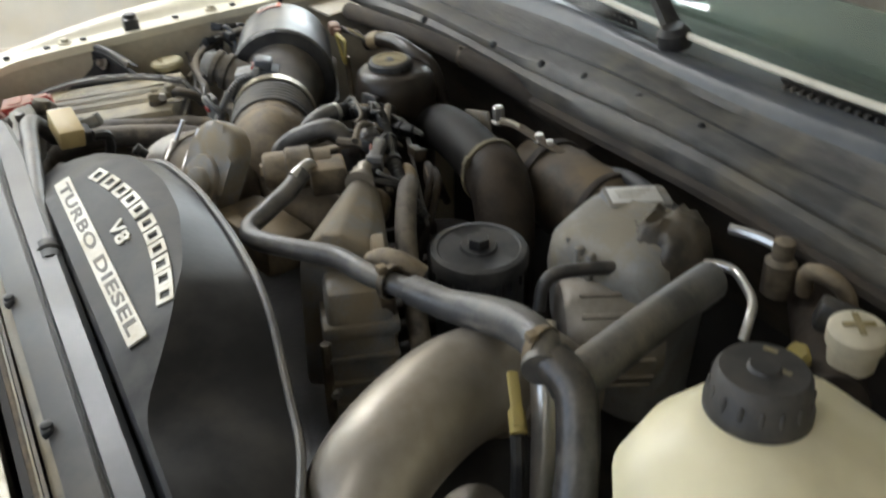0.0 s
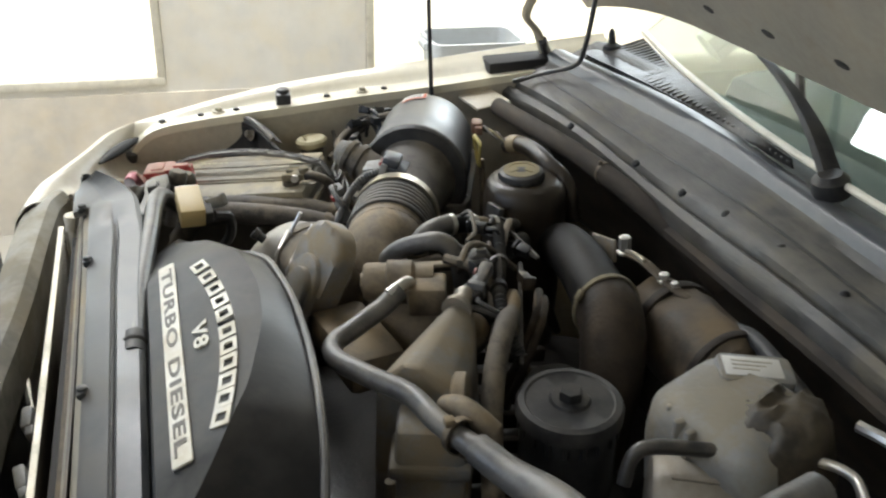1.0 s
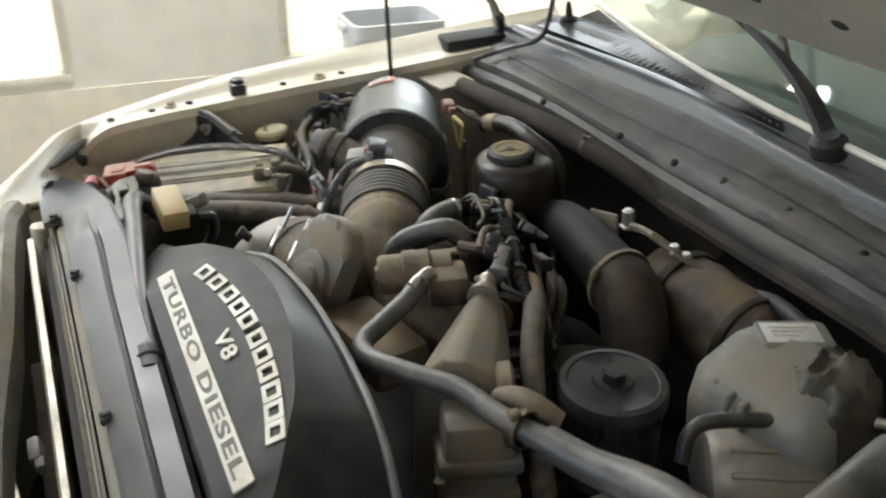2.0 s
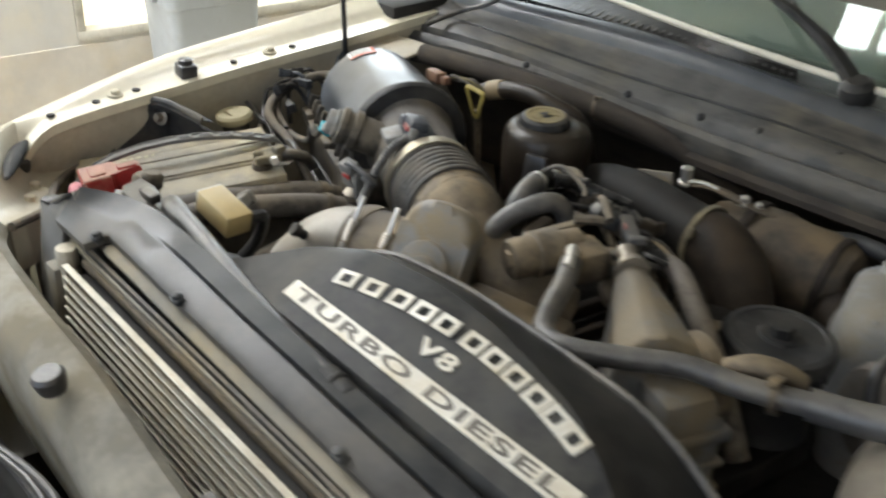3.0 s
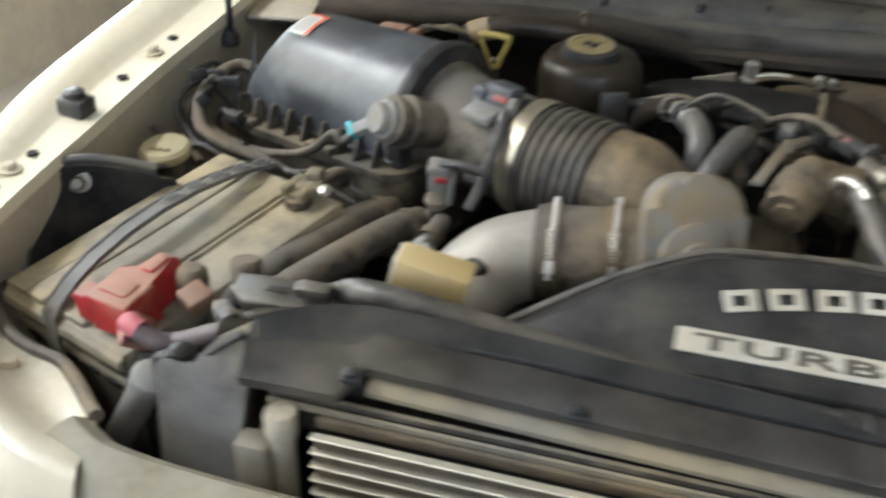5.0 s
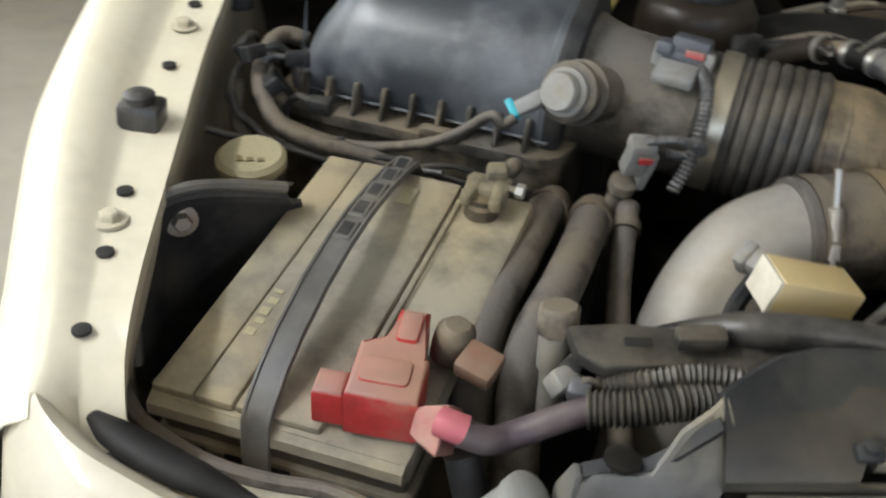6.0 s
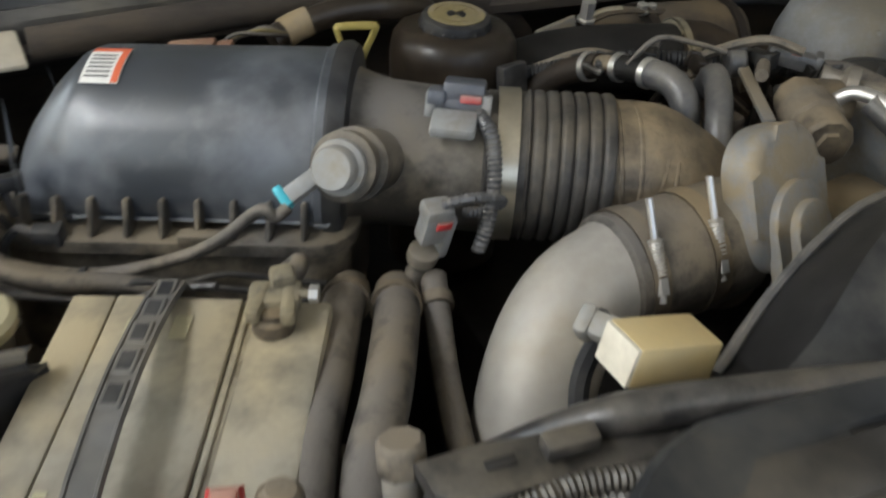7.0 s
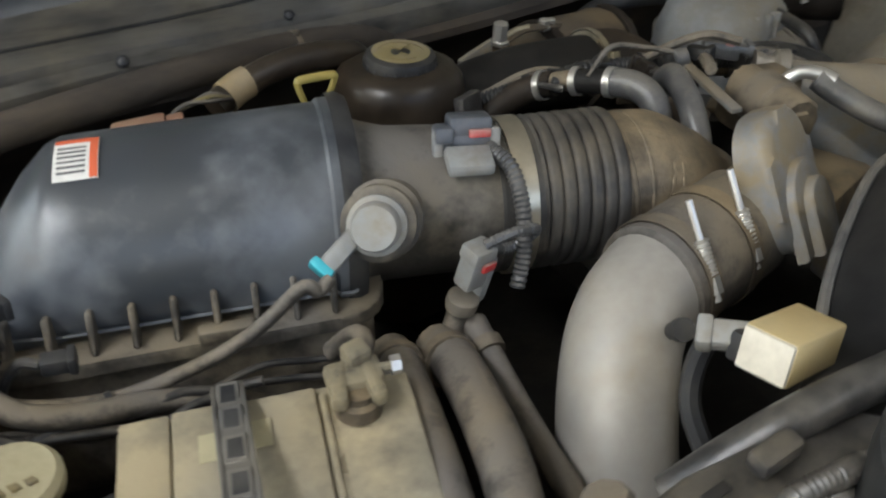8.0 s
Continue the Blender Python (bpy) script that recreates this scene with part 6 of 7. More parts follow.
part("cap", bm, RUBBER_DUSTY, vs, "dusty dark screw cap")
# connector pair beneath the meter tube
con = thing("connector", (0.345, 0.22, 1.08), "dusty grey wiring connector with looped lead", "connector")
bm = bmesh.new()
CT, CB = B(0.350, 0.222, 1.128), B(0.344, 0.233, 1.080)
CD = (CB - CT).normalized()
CM = axes(CT, CD, (1, 0.1, 0))
box(bm, CM @ Matrix.Translation((0.016, 0, -0.008)), 0.034, 0.019, 0.016, 0.003)
box(bm, CM @ Matrix.Translation((0.004, 0.0, -0.009)), 0.012, 0.022, 0.018, 0.003)
box(bm, CM @ Matrix.Translation((0.030, 0.013, -0.007)), 0.040, 0.008, 0.014, 0.003)
part("body", bm, PALEGREY, con)
bm = bmesh.new()
box(bm, CM @ Matrix.Translation((0.012, 0.004, 0.008)), 0.007, 0.012, 0.003, 0.001)
part("tab", bm, RED, con, "small faded red tab")
bm = bmesh.new()
ribbed(bm, path_of((0.352, 0.220, 1.130), (0.372, 0.214, 1.136), (0.394, 0.218, 1.130), (0.400, 0.226, 1.120), (0.388, 0.230, 1.113), (0.372, 0.228, 1.116)), 0.0042, 0.004, 8)
part("lead", bm, HOSE, con)
bm = bmesh.new()
tube(bm, [CB - CD * 0.004, CB + CD * 0.012, CB + CD * 0.030 + Vector((-0.004, -0.006, 0)), CB + CD * 0.06 + Vector((-0.004, -0.02, 0))], 0.0085, 10)
part("tail", bm, RUBBER_DUSTY, con)
bm = bmesh.new()
lathe(bm, frame_of(CB, CD), [(0.0095, -0.006), (0.0118, -0.005), (0.0122, 0), (0.0112, 0.005), (0.009, 0.006)], 16)
part("collar", bm, TARNISHED, con)

# loose wires round the battery and canister
rng = random.Random(7)
WIRES = [([(0.040, 0.30, 1.10), (0.06, 0.285, 1.085), (0.11, 0.272, 1.075), (0.16, 0.262, 1.082), (0.195, 0.25, 1.10), (0.222, 0.236, 1.128), tuple(C0 + SD * 0.058 - PD * 0.003), tuple(C0 + SD * 0.046 - PD * 0.002)], 0.0048, RUBBER_DUSTY),
         ([(-0.005, 0.27, 1.085), (0.05, 0.262, 1.075), (0.12, 0.258, 1.07), (0.19, 0.235, 1.072)], 0.0035, RUBBER),
         ([(0.02, 0.345, 1.115), (0.012, 0.31, 1.11), (0.03, 0.28, 1.085), (0.1, 0.25, 1.065), (0.17, 0.24, 1.07)], 0.0032, RUBBER),
         ([(0.015, 0.33, 1.10), (0.02, 0.29, 1.075), (0.06, 0.25, 1.06)], 0.0055, RUBBER_DUSTY)]
WIRES.append((path_of((0.068, 0.385, 1.118), (0.046, 0.380, 1.124), (0.034, 0.345, 1.120), (0.036, 0.305, 1.108), (0.056, 0.272, 1.092), (0.090, 0.262, 1.082), (0.125, 0.262, 1.074), (0.17, 0.256, 1.060), (0.22, 0.25, 1.03)), 0.0078, RUBBER_DUSTY))
for k in range(2):
    z = 1.05 + 0.006 * k
    WIRES.append(([(0.005 + 0.01 * rng.random(), 0.31 + 0.03 * rng.random(), z + 0.04), (0.05, 0.275 + 0.015 * rng.random(), z + 0.015), (0.11 + 0.02 * rng.random(), 0.255 + 0.02 * rng.random(), z + 0.01 * rng.random()),
                   (0.17, 0.248 + 0.015 * rng.random(), z + 0.012), (0.24 + 0.03 * rng.random(), 0.225 + 0.02 * rng.random(), z)], 0.0018 + 0.0018 * rng.random(), RUBBER))
for pts, r, mat in WIRES:
    bm = bmesh.new()
    line = [Vector(p) for p in pts]
    slack = 0.004 if r < 0.004 else 0.0
    tube(bm, [line[0]] + [q + Vector((0, rng.uniform(-slack, slack), rng.uniform(-slack, slack))) for q in smooth_path(line, 3)[1:-1]] + [line[-1]], r, 10, n=4)
    single("wire", bm, mat, "dusty black wire behind the battery", "wire", "wires behind the battery")
# small plugs gathered at the canister's end
rng = random.Random(5)
for q in ((0.030, 0.318, 1.128), (0.050, 0.300, 1.112), (0.020, 0.345, 1.122), (0.064, 0.330, 1.120), (0.088, 0.292, 1.098)):
    plug_thing = thing("wire_plug", q, "small dusty black wiring plug beside the canister", "connector", "plugs beside the canister")
    m = Matrix.Translation(B(*q)) @ Matrix.Rotation(rng.uniform(0, 6.3), 4, "Z") @ Matrix.Rotation(rng.uniform(-0.7, 0.7), 4, "X")
    bm = bmesh.new()
    box(bm, m, 0.020, 0.011, 0.012, 0.002)
    box(bm, m @ Matrix.Translation((0.008, 0, -0.001)), 0.005, 0.014, 0.014, 0.0015)
    part("housing", bm, PLASTIC, plug_thing)
    bm = bmesh.new()
    tube(bm, [m @ Vector((-0.010, 0, 0.007)), m @ Vector((-0.022, 0.004, 0.006)), m @ Vector((-0.034, 0.002, -0.010)), m @ Vector((-0.036, 0, -0.035))], 0.0034, 8)
    part("lead", bm, RUBBER, plug_thing)
# cable tie round the bundle
bm = bmesh.new()
lathe(bm, frame_of((0.105, 0.268, 1.072), (1, -0.15, 0.05)), [(0.0095, -0.002), (0.011, -0.002), (0.011, 0.002), (0.0095, 0.002)], 14)
single("cable_tie", bm, PLASTIC, "black cable tie round the wires", "cable tie")

# ---- rear centre: fluid reservoir, dipstick, charge duct ----
def hose(name, pts, r, mat, parent, label="", seg=16):
    bm = bmesh.new()
    tube(bm, path_of(*pts), r, seg)
    return part(name, bm, mat, parent, label)


def ring_on(parent, at, axis, r, width=0.009, mat=None, lug=True):
    """A worm-drive clamp with its screw housing."""
    bm = bmesh.new()
    m = frame_of(B(*at), axis)
    clamp_ring(bm, m, r, width)
    if lug:
        box(bm, m @ Matrix.Translation((0, -r - 0.003, 0)), 0.013, 0.007, width * 0.9, 0.0015)
    part("clamp", bm, mat or STEEL, parent, "worn steel hose clamp")


res = thing("fluid_reservoir", (0.45, 0.47, 1.05), "dark plastic fluid reservoir with yellow-marked cap", "reservoir")
bm = bmesh.new()
prof = []
for z, w, d, r in ((0.92, 0.108, 0.100, 0.045), (1.09, 0.116, 0.110, 0.052), (1.136, 0.118, 0.112, 0.052), (1.152, 0.114, 0.108, 0.051), (1.161, 0.102, 0.096, 0.046), (1.164, 0.080, 0.076, 0.036)):
    prof.append([B(0.449 + x, 0.470 + y, z) for x, y in rounded(w, d, r, 6)])
rows = sweep_profile(bm, prof, True)
bm.faces.new(rows[-1])
part("body", bm, RES, res)
CAPM = frame_of(B(0.447, 0.464, 1.1625), (0.02, -0.08, 1))
bm = bmesh.new()
lathe(bm, CAPM, [(0.029, 0), (0.0330, 0.001), (0.0335, 0.007), (0.0318, 0.0115), (0.0280, 0.0135), (0.0, 0.0138)], 36)
cap = part("cap", bm, PLASTIC, res, "round black cap")
for k in range(20):
    bm = bmesh.new()
    box(bm, CAPM @ Matrix.Rotation(2 * math.pi * k / 20, 4, "Z") @ Matrix.Translation((0.0331, 0, 0.001)), 0.002, 0.005, 0.006, 0.001, seg=1)
    part("grip", bm, PLASTIC, cap)
bm = bmesh.new()
made = CAPM @ Matrix.Translation((0, 0, 0.0137))
lathe(bm, made, [(0.0205, 0.0), (0.0265, 0.0), (0.0265, 0.0008), (0.0205, 0.0008), (0.0205, 0.0)], 30)
part("print_ring", bm, YELLOWMARK, cap, "worn yellow print")
for a in (10, 190):
    bm = bmesh.new()
    plate(bm, [(0.002, 0.002)] + [(0.019 * math.cos(radians(a2)), 0.019 * math.sin(radians(a2))) for a2 in range(8, 83, 12)], made @ Matrix.Rotation(radians(a), 4, "Z"), 0.0008, 0.0, 1)
    part("print_wedge", bm, YELLOWMARK, cap)
# ridges and side fitting of the reservoir
bm = bmesh.new()
lathe(bm, frame_of(B(0.520, 0.445, 1.105), (0.6, -0.7, 0)), [(0.013, 0), (0.013, 0.014), (0.016, 0.015), (0.016, 0.021), (0.011, 0.023), (0.011, 0.034)], 16)
part("nipple", bm, PLASTIC, res, "black side nipple")
bm = bmesh.new()
box(bm, axes(B(0.485, 0.418, 1.118), (0.9, 0.3, 0), (0, 0.2, 1)), 0.030, 0.050, 0.012, 0.003)
part("strap", bm, RUBBER, res, "dull bracket strap")

dip = thing("dipstick", (0.35, 0.43, 1.1), "yellow looped dipstick handle", "dipstick")
bm = bmesh.new()
tube(bm, path_of((0.345, 0.445, 1.02), (0.343, 0.440, 1.12), (0.342, 0.437, 1.153)), 0.005, 8)
part("tube", bm, CAST, dip)
bm = bmesh.new()
LP = path_of((0.341, 0.433, 1.146), (0.336, 0.431, 1.160), (0.328, 0.429, 1.181), (0.331, 0.429, 1.185), (0.358, 0.429, 1.184), (0.361, 0.429, 1.180), (0.353, 0.431, 1.160), (0.348, 0.433, 1.146), (0.341, 0.433, 1.146))
tube(bm, LP, 0.0034, 8, n=3, flat=0.6)
part("loop", bm, YELLOW, dip)
# brown-red connector and wires beside the canister
bm = bmesh.new()
box(bm, axes(B(0.215, 0.475, 1.158), (0.9, -0.3, 0.1), (0, 0, 1)), 0.042, 0.018, 0.018, 0.004)
box(bm, axes(B(0.241, 0.468, 1.160), (0.9, -0.3, 0.1), (0, 0, 1)), 0.014, 0.012, 0.012, 0.002)
single("wire_connector", bm, BROWNRED, "dusty red-brown wiring connector", "connector")
for k in range(4):
    bm = bmesh.new()
    tube(bm, path_of((0.235, 0.47, 1.160), (0.25, 0.468 + 0.005 * k, 1.170 - 0.004 * k), (0.275, 0.472 + 0.003 * k, 1.166 + 0.003 * (k % 2)), (0.30, 0.49, 1.157)), 0.0018, 6)
    single("wire", bm, YELLOWMARK if k == 1 else RUBBER_DUSTY, "thin dull wire behind the canister", "wire", "thin wires")
vac = thing("vacuum_hose", (0.36, 0.505, 1.16), "dusty curved hose with a tan wrapped end", "hose")
hose("tube", [(0.285, 0.495, 1.150), (0.30, 0.50, 1.157), (0.335, 0.505, 1.167), (0.37, 0.51, 1.170), (0.41, 0.515, 1.166), (0.445, 0.53, 1.150), (0.46, 0.54, 1.10)], 0.0125, RES, vac)
bm = bmesh.new()
tube(bm, path_of((0.296, 0.4985, 1.1555), (0.308, 0.502, 1.160), (0.320, 0.5035, 1.1635)), 0.0142, 14)
part("wrap", bm, TAPE, vac, "yellowed tape wrap")

hot = thing("charge_duct", (0.72, 0.50, 1.0), "black rubber charge hose clamped to a dark brown elbow", "duct")
hose("hose", [(0.490, 0.500, 1.078), (0.54, 0.500, 1.098), (0.60, 0.497, 1.104), (0.65, 0.493, 1.103), (0.706, 0.488, 1.100)], [0.030, 0.033, 0.035, 0.036, 0.037], DUCT_BLACK, hot, "black rubber hose", 26)
hose("elbow", [(0.700, 0.488, 1.100), (0.730, 0.483, 1.098), (0.760, 0.474, 1.082), (0.782, 0.464, 1.05), (0.790, 0.456, 1.00), (0.792, 0.450, 0.90)], [0.041, 0.041, 0.040, 0.038, 0.037, 0.037], BROWN_CAST, hot, "dark brown metal elbow", 28)
bm = bmesh.new()
clamp_ring(bm, frame_of(B(0.702, 0.488, 1.100), (1, -0.06, -0.02)), 0.0420, 0.007, 0.002)
box(bm, frame_of(B(0.702, 0.488, 1.100), (1, -0.06, -0.02)) @ Matrix.Rotation(radians(60), 4, "Z") @ Matrix.Translation((0, 0.046, 0)), 0.014, 0.007, 0.009, 0.002)
part("clamp", bm, CORRODED, hot, "dull band clamp")

# turbo body with its bolted strip behind the duct
turbo = thing("turbocharger", (0.75, 0.56, 1.0), "dusty brown cast turbo body with a bolted strip", "turbocharger")
bm = bmesh.new()
drum = frame_of(B(0.655, 0.572, 1.068), (1, 0.06, -0.03))
rows = []
for r, h in ((0.004, 0.0), (0.034, 0.0), (0.044, 0.004), (0.047, 0.020), (0.049, 0.045), (0.055, 0.060), (0.058, 0.085), (0.058, 0.115), (0.057, 0.150), (0.055, 0.175), (0.050, 0.188), (0.040, 0.194), (0.004, 0.196)):
    row = []
    for k in range(40):
        a = 2 * math.pi * k / 40
        lump = noise.noise(Vector((h * 30, 2.2 * math.cos(a), 2.2 * math.sin(a)))) * 0.004 + noise.noise(Vector((h * 90, 5 * math.cos(a), 5 * math.sin(a) + 3))) * 0.0016
        row.append(drum @ Vector(((r + lump * min(1, r / 0.03)) * math.cos(a), (r + lump * min(1, r / 0.03)) * math.sin(a), h)))
    rows.append(row + row[:1])
sweep_profile(bm, rows)
bmesh.ops.remove_doubles(bm, verts=bm.verts[:], dist=1e-6)
part("body", bm, SCROLL, turbo)
for h, w in ((0.056, 0.006), (0.170, 0.005)):
    bm = bmesh.new()
    lathe(bm, drum, [(0.050, h - w), (0.0605, h - w), (0.0615, h), (0.0605, h + w), (0.050, h + w)], 36)
    part("band", bm, BROWN_CAST, turbo, "dark joint band")
bm = bmesh.new()
tube(bm, path_of((0.618, 0.543, 1.126), (0.66, 0.550, 1.134), (0.708, 0.562, 1.126), (0.735, 0.575, 1.120), (0.762, 0.590, 1.112), (0.80, 0.600, 1.104)), 0.0075, 8, flat=0.55)
part("strip", bm, SCROLL, turbo, "grimy bracket strip")
bm = bmesh.new()
tube(bm, path_of((0.620, 0.540, 1.131), (0.645, 0.545, 1.137), (0.668, 0.549, 1.1365)), 0.0032, 8)
part("rod", bm, BRASSY, turbo, "worn shiny rod end")
for q, r, h in (((0.624, 0.543, 1.128), 0.0085, 0.022), ((0.700, 0.560, 1.126), 0.0065, 0.010), ((0.716, 0.566, 1.123), 0.0055, 0.009), ((0.762, 0.590, 1.112), 0.0050, 0.009), ((0.790, 0.598, 1.106), 0.0045, 0.008)):
    bm = bmesh.new()
    lathe(bm, frame_of(B(*q), (0, -0.1, 1)), [(r * 1.35, 0), (r * 1.35, 0.003), (r, 0.004), (r, h), (r * 0.8, h + 0.001), (0, h + 0.001)], 6)
    part("bolt", bm, STEEL, turbo)
hose("oil_line", [(0.790, 0.600, 1.108), (0.83, 0.605, 1.118), (0.90, 0.60, 1.118), (0.96, 0.60, 1.105), (0.99, 0.60, 1.06)], 0.010, PLASTIC, turbo, "dusty oil line", 12)
bm = bmesh.new()
box(bm, axes(B(0.585, 0.535, 1.118), (1, 0.2, 0.2), (0, 0, 1)), 0.05, 0.030, 0.006, 0.002)
part("bracket", bm, DIECAST, turbo, "pale metal bracket ear")

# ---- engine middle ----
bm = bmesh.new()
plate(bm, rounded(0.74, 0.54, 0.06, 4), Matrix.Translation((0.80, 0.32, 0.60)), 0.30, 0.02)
single("engine_block", bm, GREASE, "near-black engine block deep in the bay", "engine")
# ribbed valley cover that shows between the hoses
val = thing("valley_cover", (0.72, 0.36, 0.96), "greasy black cast valley cover with ribs", "cover")
bm = bmesh.new()
plate(bm, rounded(0.34, 0.20, 0.03, 4), pose(0.74, 0.35, 0.945, 0, 0, -8), 0.03, 0.006)
part("plate", bm, GREASE, val)
for k in range(7):
    bm = bmesh.new()
    box(bm, pose(0.61 + 0.045 * k, 0.355 - 0.006 * k, 0.980, 0, 0, -8), 0.012, 0.16, 0.020, 0.004)
    part("rib", bm, BROWN_CAST, val)

egrv = thing("control_valve", (0.66, 0.19, 1.08), "grimy cast control valve with a hex end", "valve")
VM = B(0.667, 0.204, 1.146)
VD = Vector((0.30, 0.95, 0.04)).normalized()
bm = bmesh.new()
lathe(bm, frame_of(VM, VD), [(0.0, 0.0), (0.010, 0.0), (0.011, 0.003), (0.013, 0.004)], 6)
lathe(bm, frame_of(VM, VD), [(0.0, 0.0035), (0.019, 0.0035), (0.022, 0.007), (0.022, 0.030), (0.025, 0.032), (0.025, 0.060), (0.020, 0.064), (0.020, 0.085)], 10)
part("barrel", bm, CAST, egrv)
bm = bmesh.new()
box(bm, axes(B(0.688, 0.276, 1.146), VD, (0, 0, 1)), 0.044, 0.034, 0.044, 0.005)
part("block", bm, CAST, egrv)
bm = bmesh.new()
lathe(bm, frame_of(B(0.717, 0.303, 1.124), (0.1, 0.1, 1)), [(0.011, 0), (0.013, 0.008), (0.013, 0.016), (0.009, 0.020), (0.009, 0.026), (0, 0.027)], 14)
part("cap_nut", bm, DIECAST, egrv, "pale cap nut")
# lever plate reaching back to a clamped lug
LUG, LEV = B(0.667, 0.343, 1.160), B(0.637, 0.251, 1.148)
bm = bmesh.new()
way = (LUG - LEV).normalized()
box(bm, axes(LEV.lerp(LUG, 0.46), way, (0, 0.1, 1)), (LUG - LEV).length * 0.92, 0.005, 0.011, 0.0015)
part("lever", bm, DIECAST, egrv, "thin dusty lever plate")
bm = bmesh.new()
lathe(bm, frame_of(LUG - Vector((0.008, 0, 0)), (1, -0.3, 0.1)), [(0.0, 0.0), (0.011, 0.0), (0.0135, 0.002), (0.0135, 0.014), (0.010, 0.017), (0.0, 0.017)], 16)
box(bm, axes(LUG + Vector((0, 0, 0.011)), way, (0, 0, 1)), 0.013, 0.012, 0.008, 0.002)
part("lug", bm, HOSE, egrv, "grey clamped lug")
bm = bmesh.new()
box(bm, pose(0.675, 0.165, 1.052, 0, 0, 12), 0.13, 0.07, 0.045, 0.010)
part("base", bm, CAST, egrv, "dusty tan manifold ledge")

# solenoid with pale wiring plug
plug = thing("solenoid", (0.645, 0.27, 1.16), "dusty grey solenoid with a pale wiring plug", "solenoid")
SA = Vector((-0.06, 0.55, -0.02)).normalized()
bm = bmesh.new()
box(bm, axes(B(0.632, 0.290, 1.136), (0.15, -0.95, -0.05), (0, 0.1, 1)), 0.044, 0.019, 0.016, 0.004)
part("body", bm, SCROLL, plug)
bm = bmesh.new()
box(bm, axes(B(0.640, 0.335, 1.138), (0.2, -0.95, 0.0), (0, 0.1, 1)), 0.030, 0.016, 0.016, 0.003)
part("plug", bm, RUBBER_DUSTY, plug, "dusty grey wiring plug")
for k in range(3):
    bm = bmesh.new()
    box(bm, axes(B(0.640 - 0.003 * k, 0.350 - 0.012 * k, 1.146), (0.2, -0.95, 0.0), (0, 0.1, 1)), 0.003, 0.003, 0.014, 0.0008)
    part("rib", bm, SCROLL, plug)
# small coolant hose with two clamps and its cast elbow
sh = thing("breather_hose", (0.57, 0.35, 1.12), "black hose with three bright clamps between brown pipe and grey elbow", "hose")
hose("tail", [(0.495, 0.432, 1.075), (0.515, 0.424, 1.112), (0.535, 0.408, 1.134), (0.550, 0.392, 1.145), (0.555, 0.381, 1.150)], [0.0130, 0.0130, 0.0125, 0.0115, 0.0115], BROWN_CAST, sh, "dark brown pipe")
hose("neck", [(0.553, 0.386, 1.148), (0.559, 0.372, 1.154), (0.565, 0.356, 1.158)], 0.0092, CAST, sh, "short tan metal pipe")
hose("hose", [(0.562, 0.364, 1.1555), (0.569, 0.345, 1.160), (0.575, 0.326, 1.1635)], 0.0110, DUCT_BLACK, sh)
hose("elbow", [(0.574, 0.330, 1.163), (0.581, 0.313, 1.164), (0.5855, 0.298, 1.159), (0.587, 0.288, 1.147), (0.587, 0.285, 1.125), (0.587, 0.285, 1.06)], 0.0125, HOSE, sh, "dusty grey moulded elbow")
for at, ax, r in (((0.5505, 0.3915, 1.1455), (0.3, -0.9, 0.3), 0.0120), ((0.5635, 0.361, 1.1563), (0.3, -0.9, 0.2), 0.0113), ((0.5735, 0.3305, 1.1627), (0.3, -0.9, 0.1), 0.0118)):
    ring_on(sh, at, ax, r, 0.0065, STEEL, False)
ring_on(sh, (0.587, 0.286, 1.134), (0, -0.1, 1), 0.0130, 0.008, CAST, False)
gh = thing("bypass_hose", (0.61, 0.28, 1.15), "dusty grey bent rubber hose", "hose")
hose("hose", [(0.630, 0.332, 1.110), (0.629, 0.324, 1.148), (0.623, 0.307, 1.165), (0.612, 0.282, 1.160), (0.600, 0.258, 1.146), (0.593, 0.243, 1.120), (0.591, 0.238, 1.06)], 0.0114, HOSE, gh)

# fuel hose with its bright elbow
fh = thing("fuel_hose", (0.76, 0.13, 1.13), "grey rubber hose with bright elbow fitting", "hose")
bm = bmesh.new()
tube(bm, path_of((0.700, 0.262, 1.142), (0.706, 0.254, 1.158), (0.716, 0.246, 1.168), (0.727, 0.233, 1.168), (0.733, 0.222, 1.164)), 0.0062, 12)
part("elbow", bm, STEEL, fh, "bright bent metal elbow")
bm = bmesh.new()
tube(bm, [(0.717, 0.206, 1.162), (0.728, 0.184, 1.150), (0.742, 0.150, 1.138), (0.760, 0.124, 1.134), (0.792, 0.120, 1.136), (0.838, 0.146, 1.140), (0.88, 0.175, 1.143), (0.93, 0.190, 1.144), (0.985, 0.215, 1.146)], 0.0108, 14)
part("hose", bm, HOSE, fh, "greyed rubber hose")
bm = bmesh.new()
tube(bm, [(0.978, 0.212, 1.146), (1.02, 0.228, 1.148), (1.06, 0.243, 1.156), (1.10, 0.250, 1.166), (1.14, 0.250, 1.170), (1.165, 0.235, 1.165)], [0.0142, 0.0145, 0.0165, 0.0175, 0.0175, 0.017], 14)
part("sleeve", bm, HOSE, fh, "thick grey hose sleeve")
for q in ((0.955, 0.202, 1.145), (1.148, 0.246, 1.169)):
    bm = bmesh.new()
    clamp_ring(bm, frame_of(q, (1, 0.3, 0.1)), 0.0155 if q[0] < 1 else 0.0195, 0.008)
    box(bm, pose(q[0], q[1] - 0.01, q[2] + 0.013), 0.010, 0.010, 0.008, 0.002)
    part("clamp", bm, CAST, fh)
bm = bmesh.new()
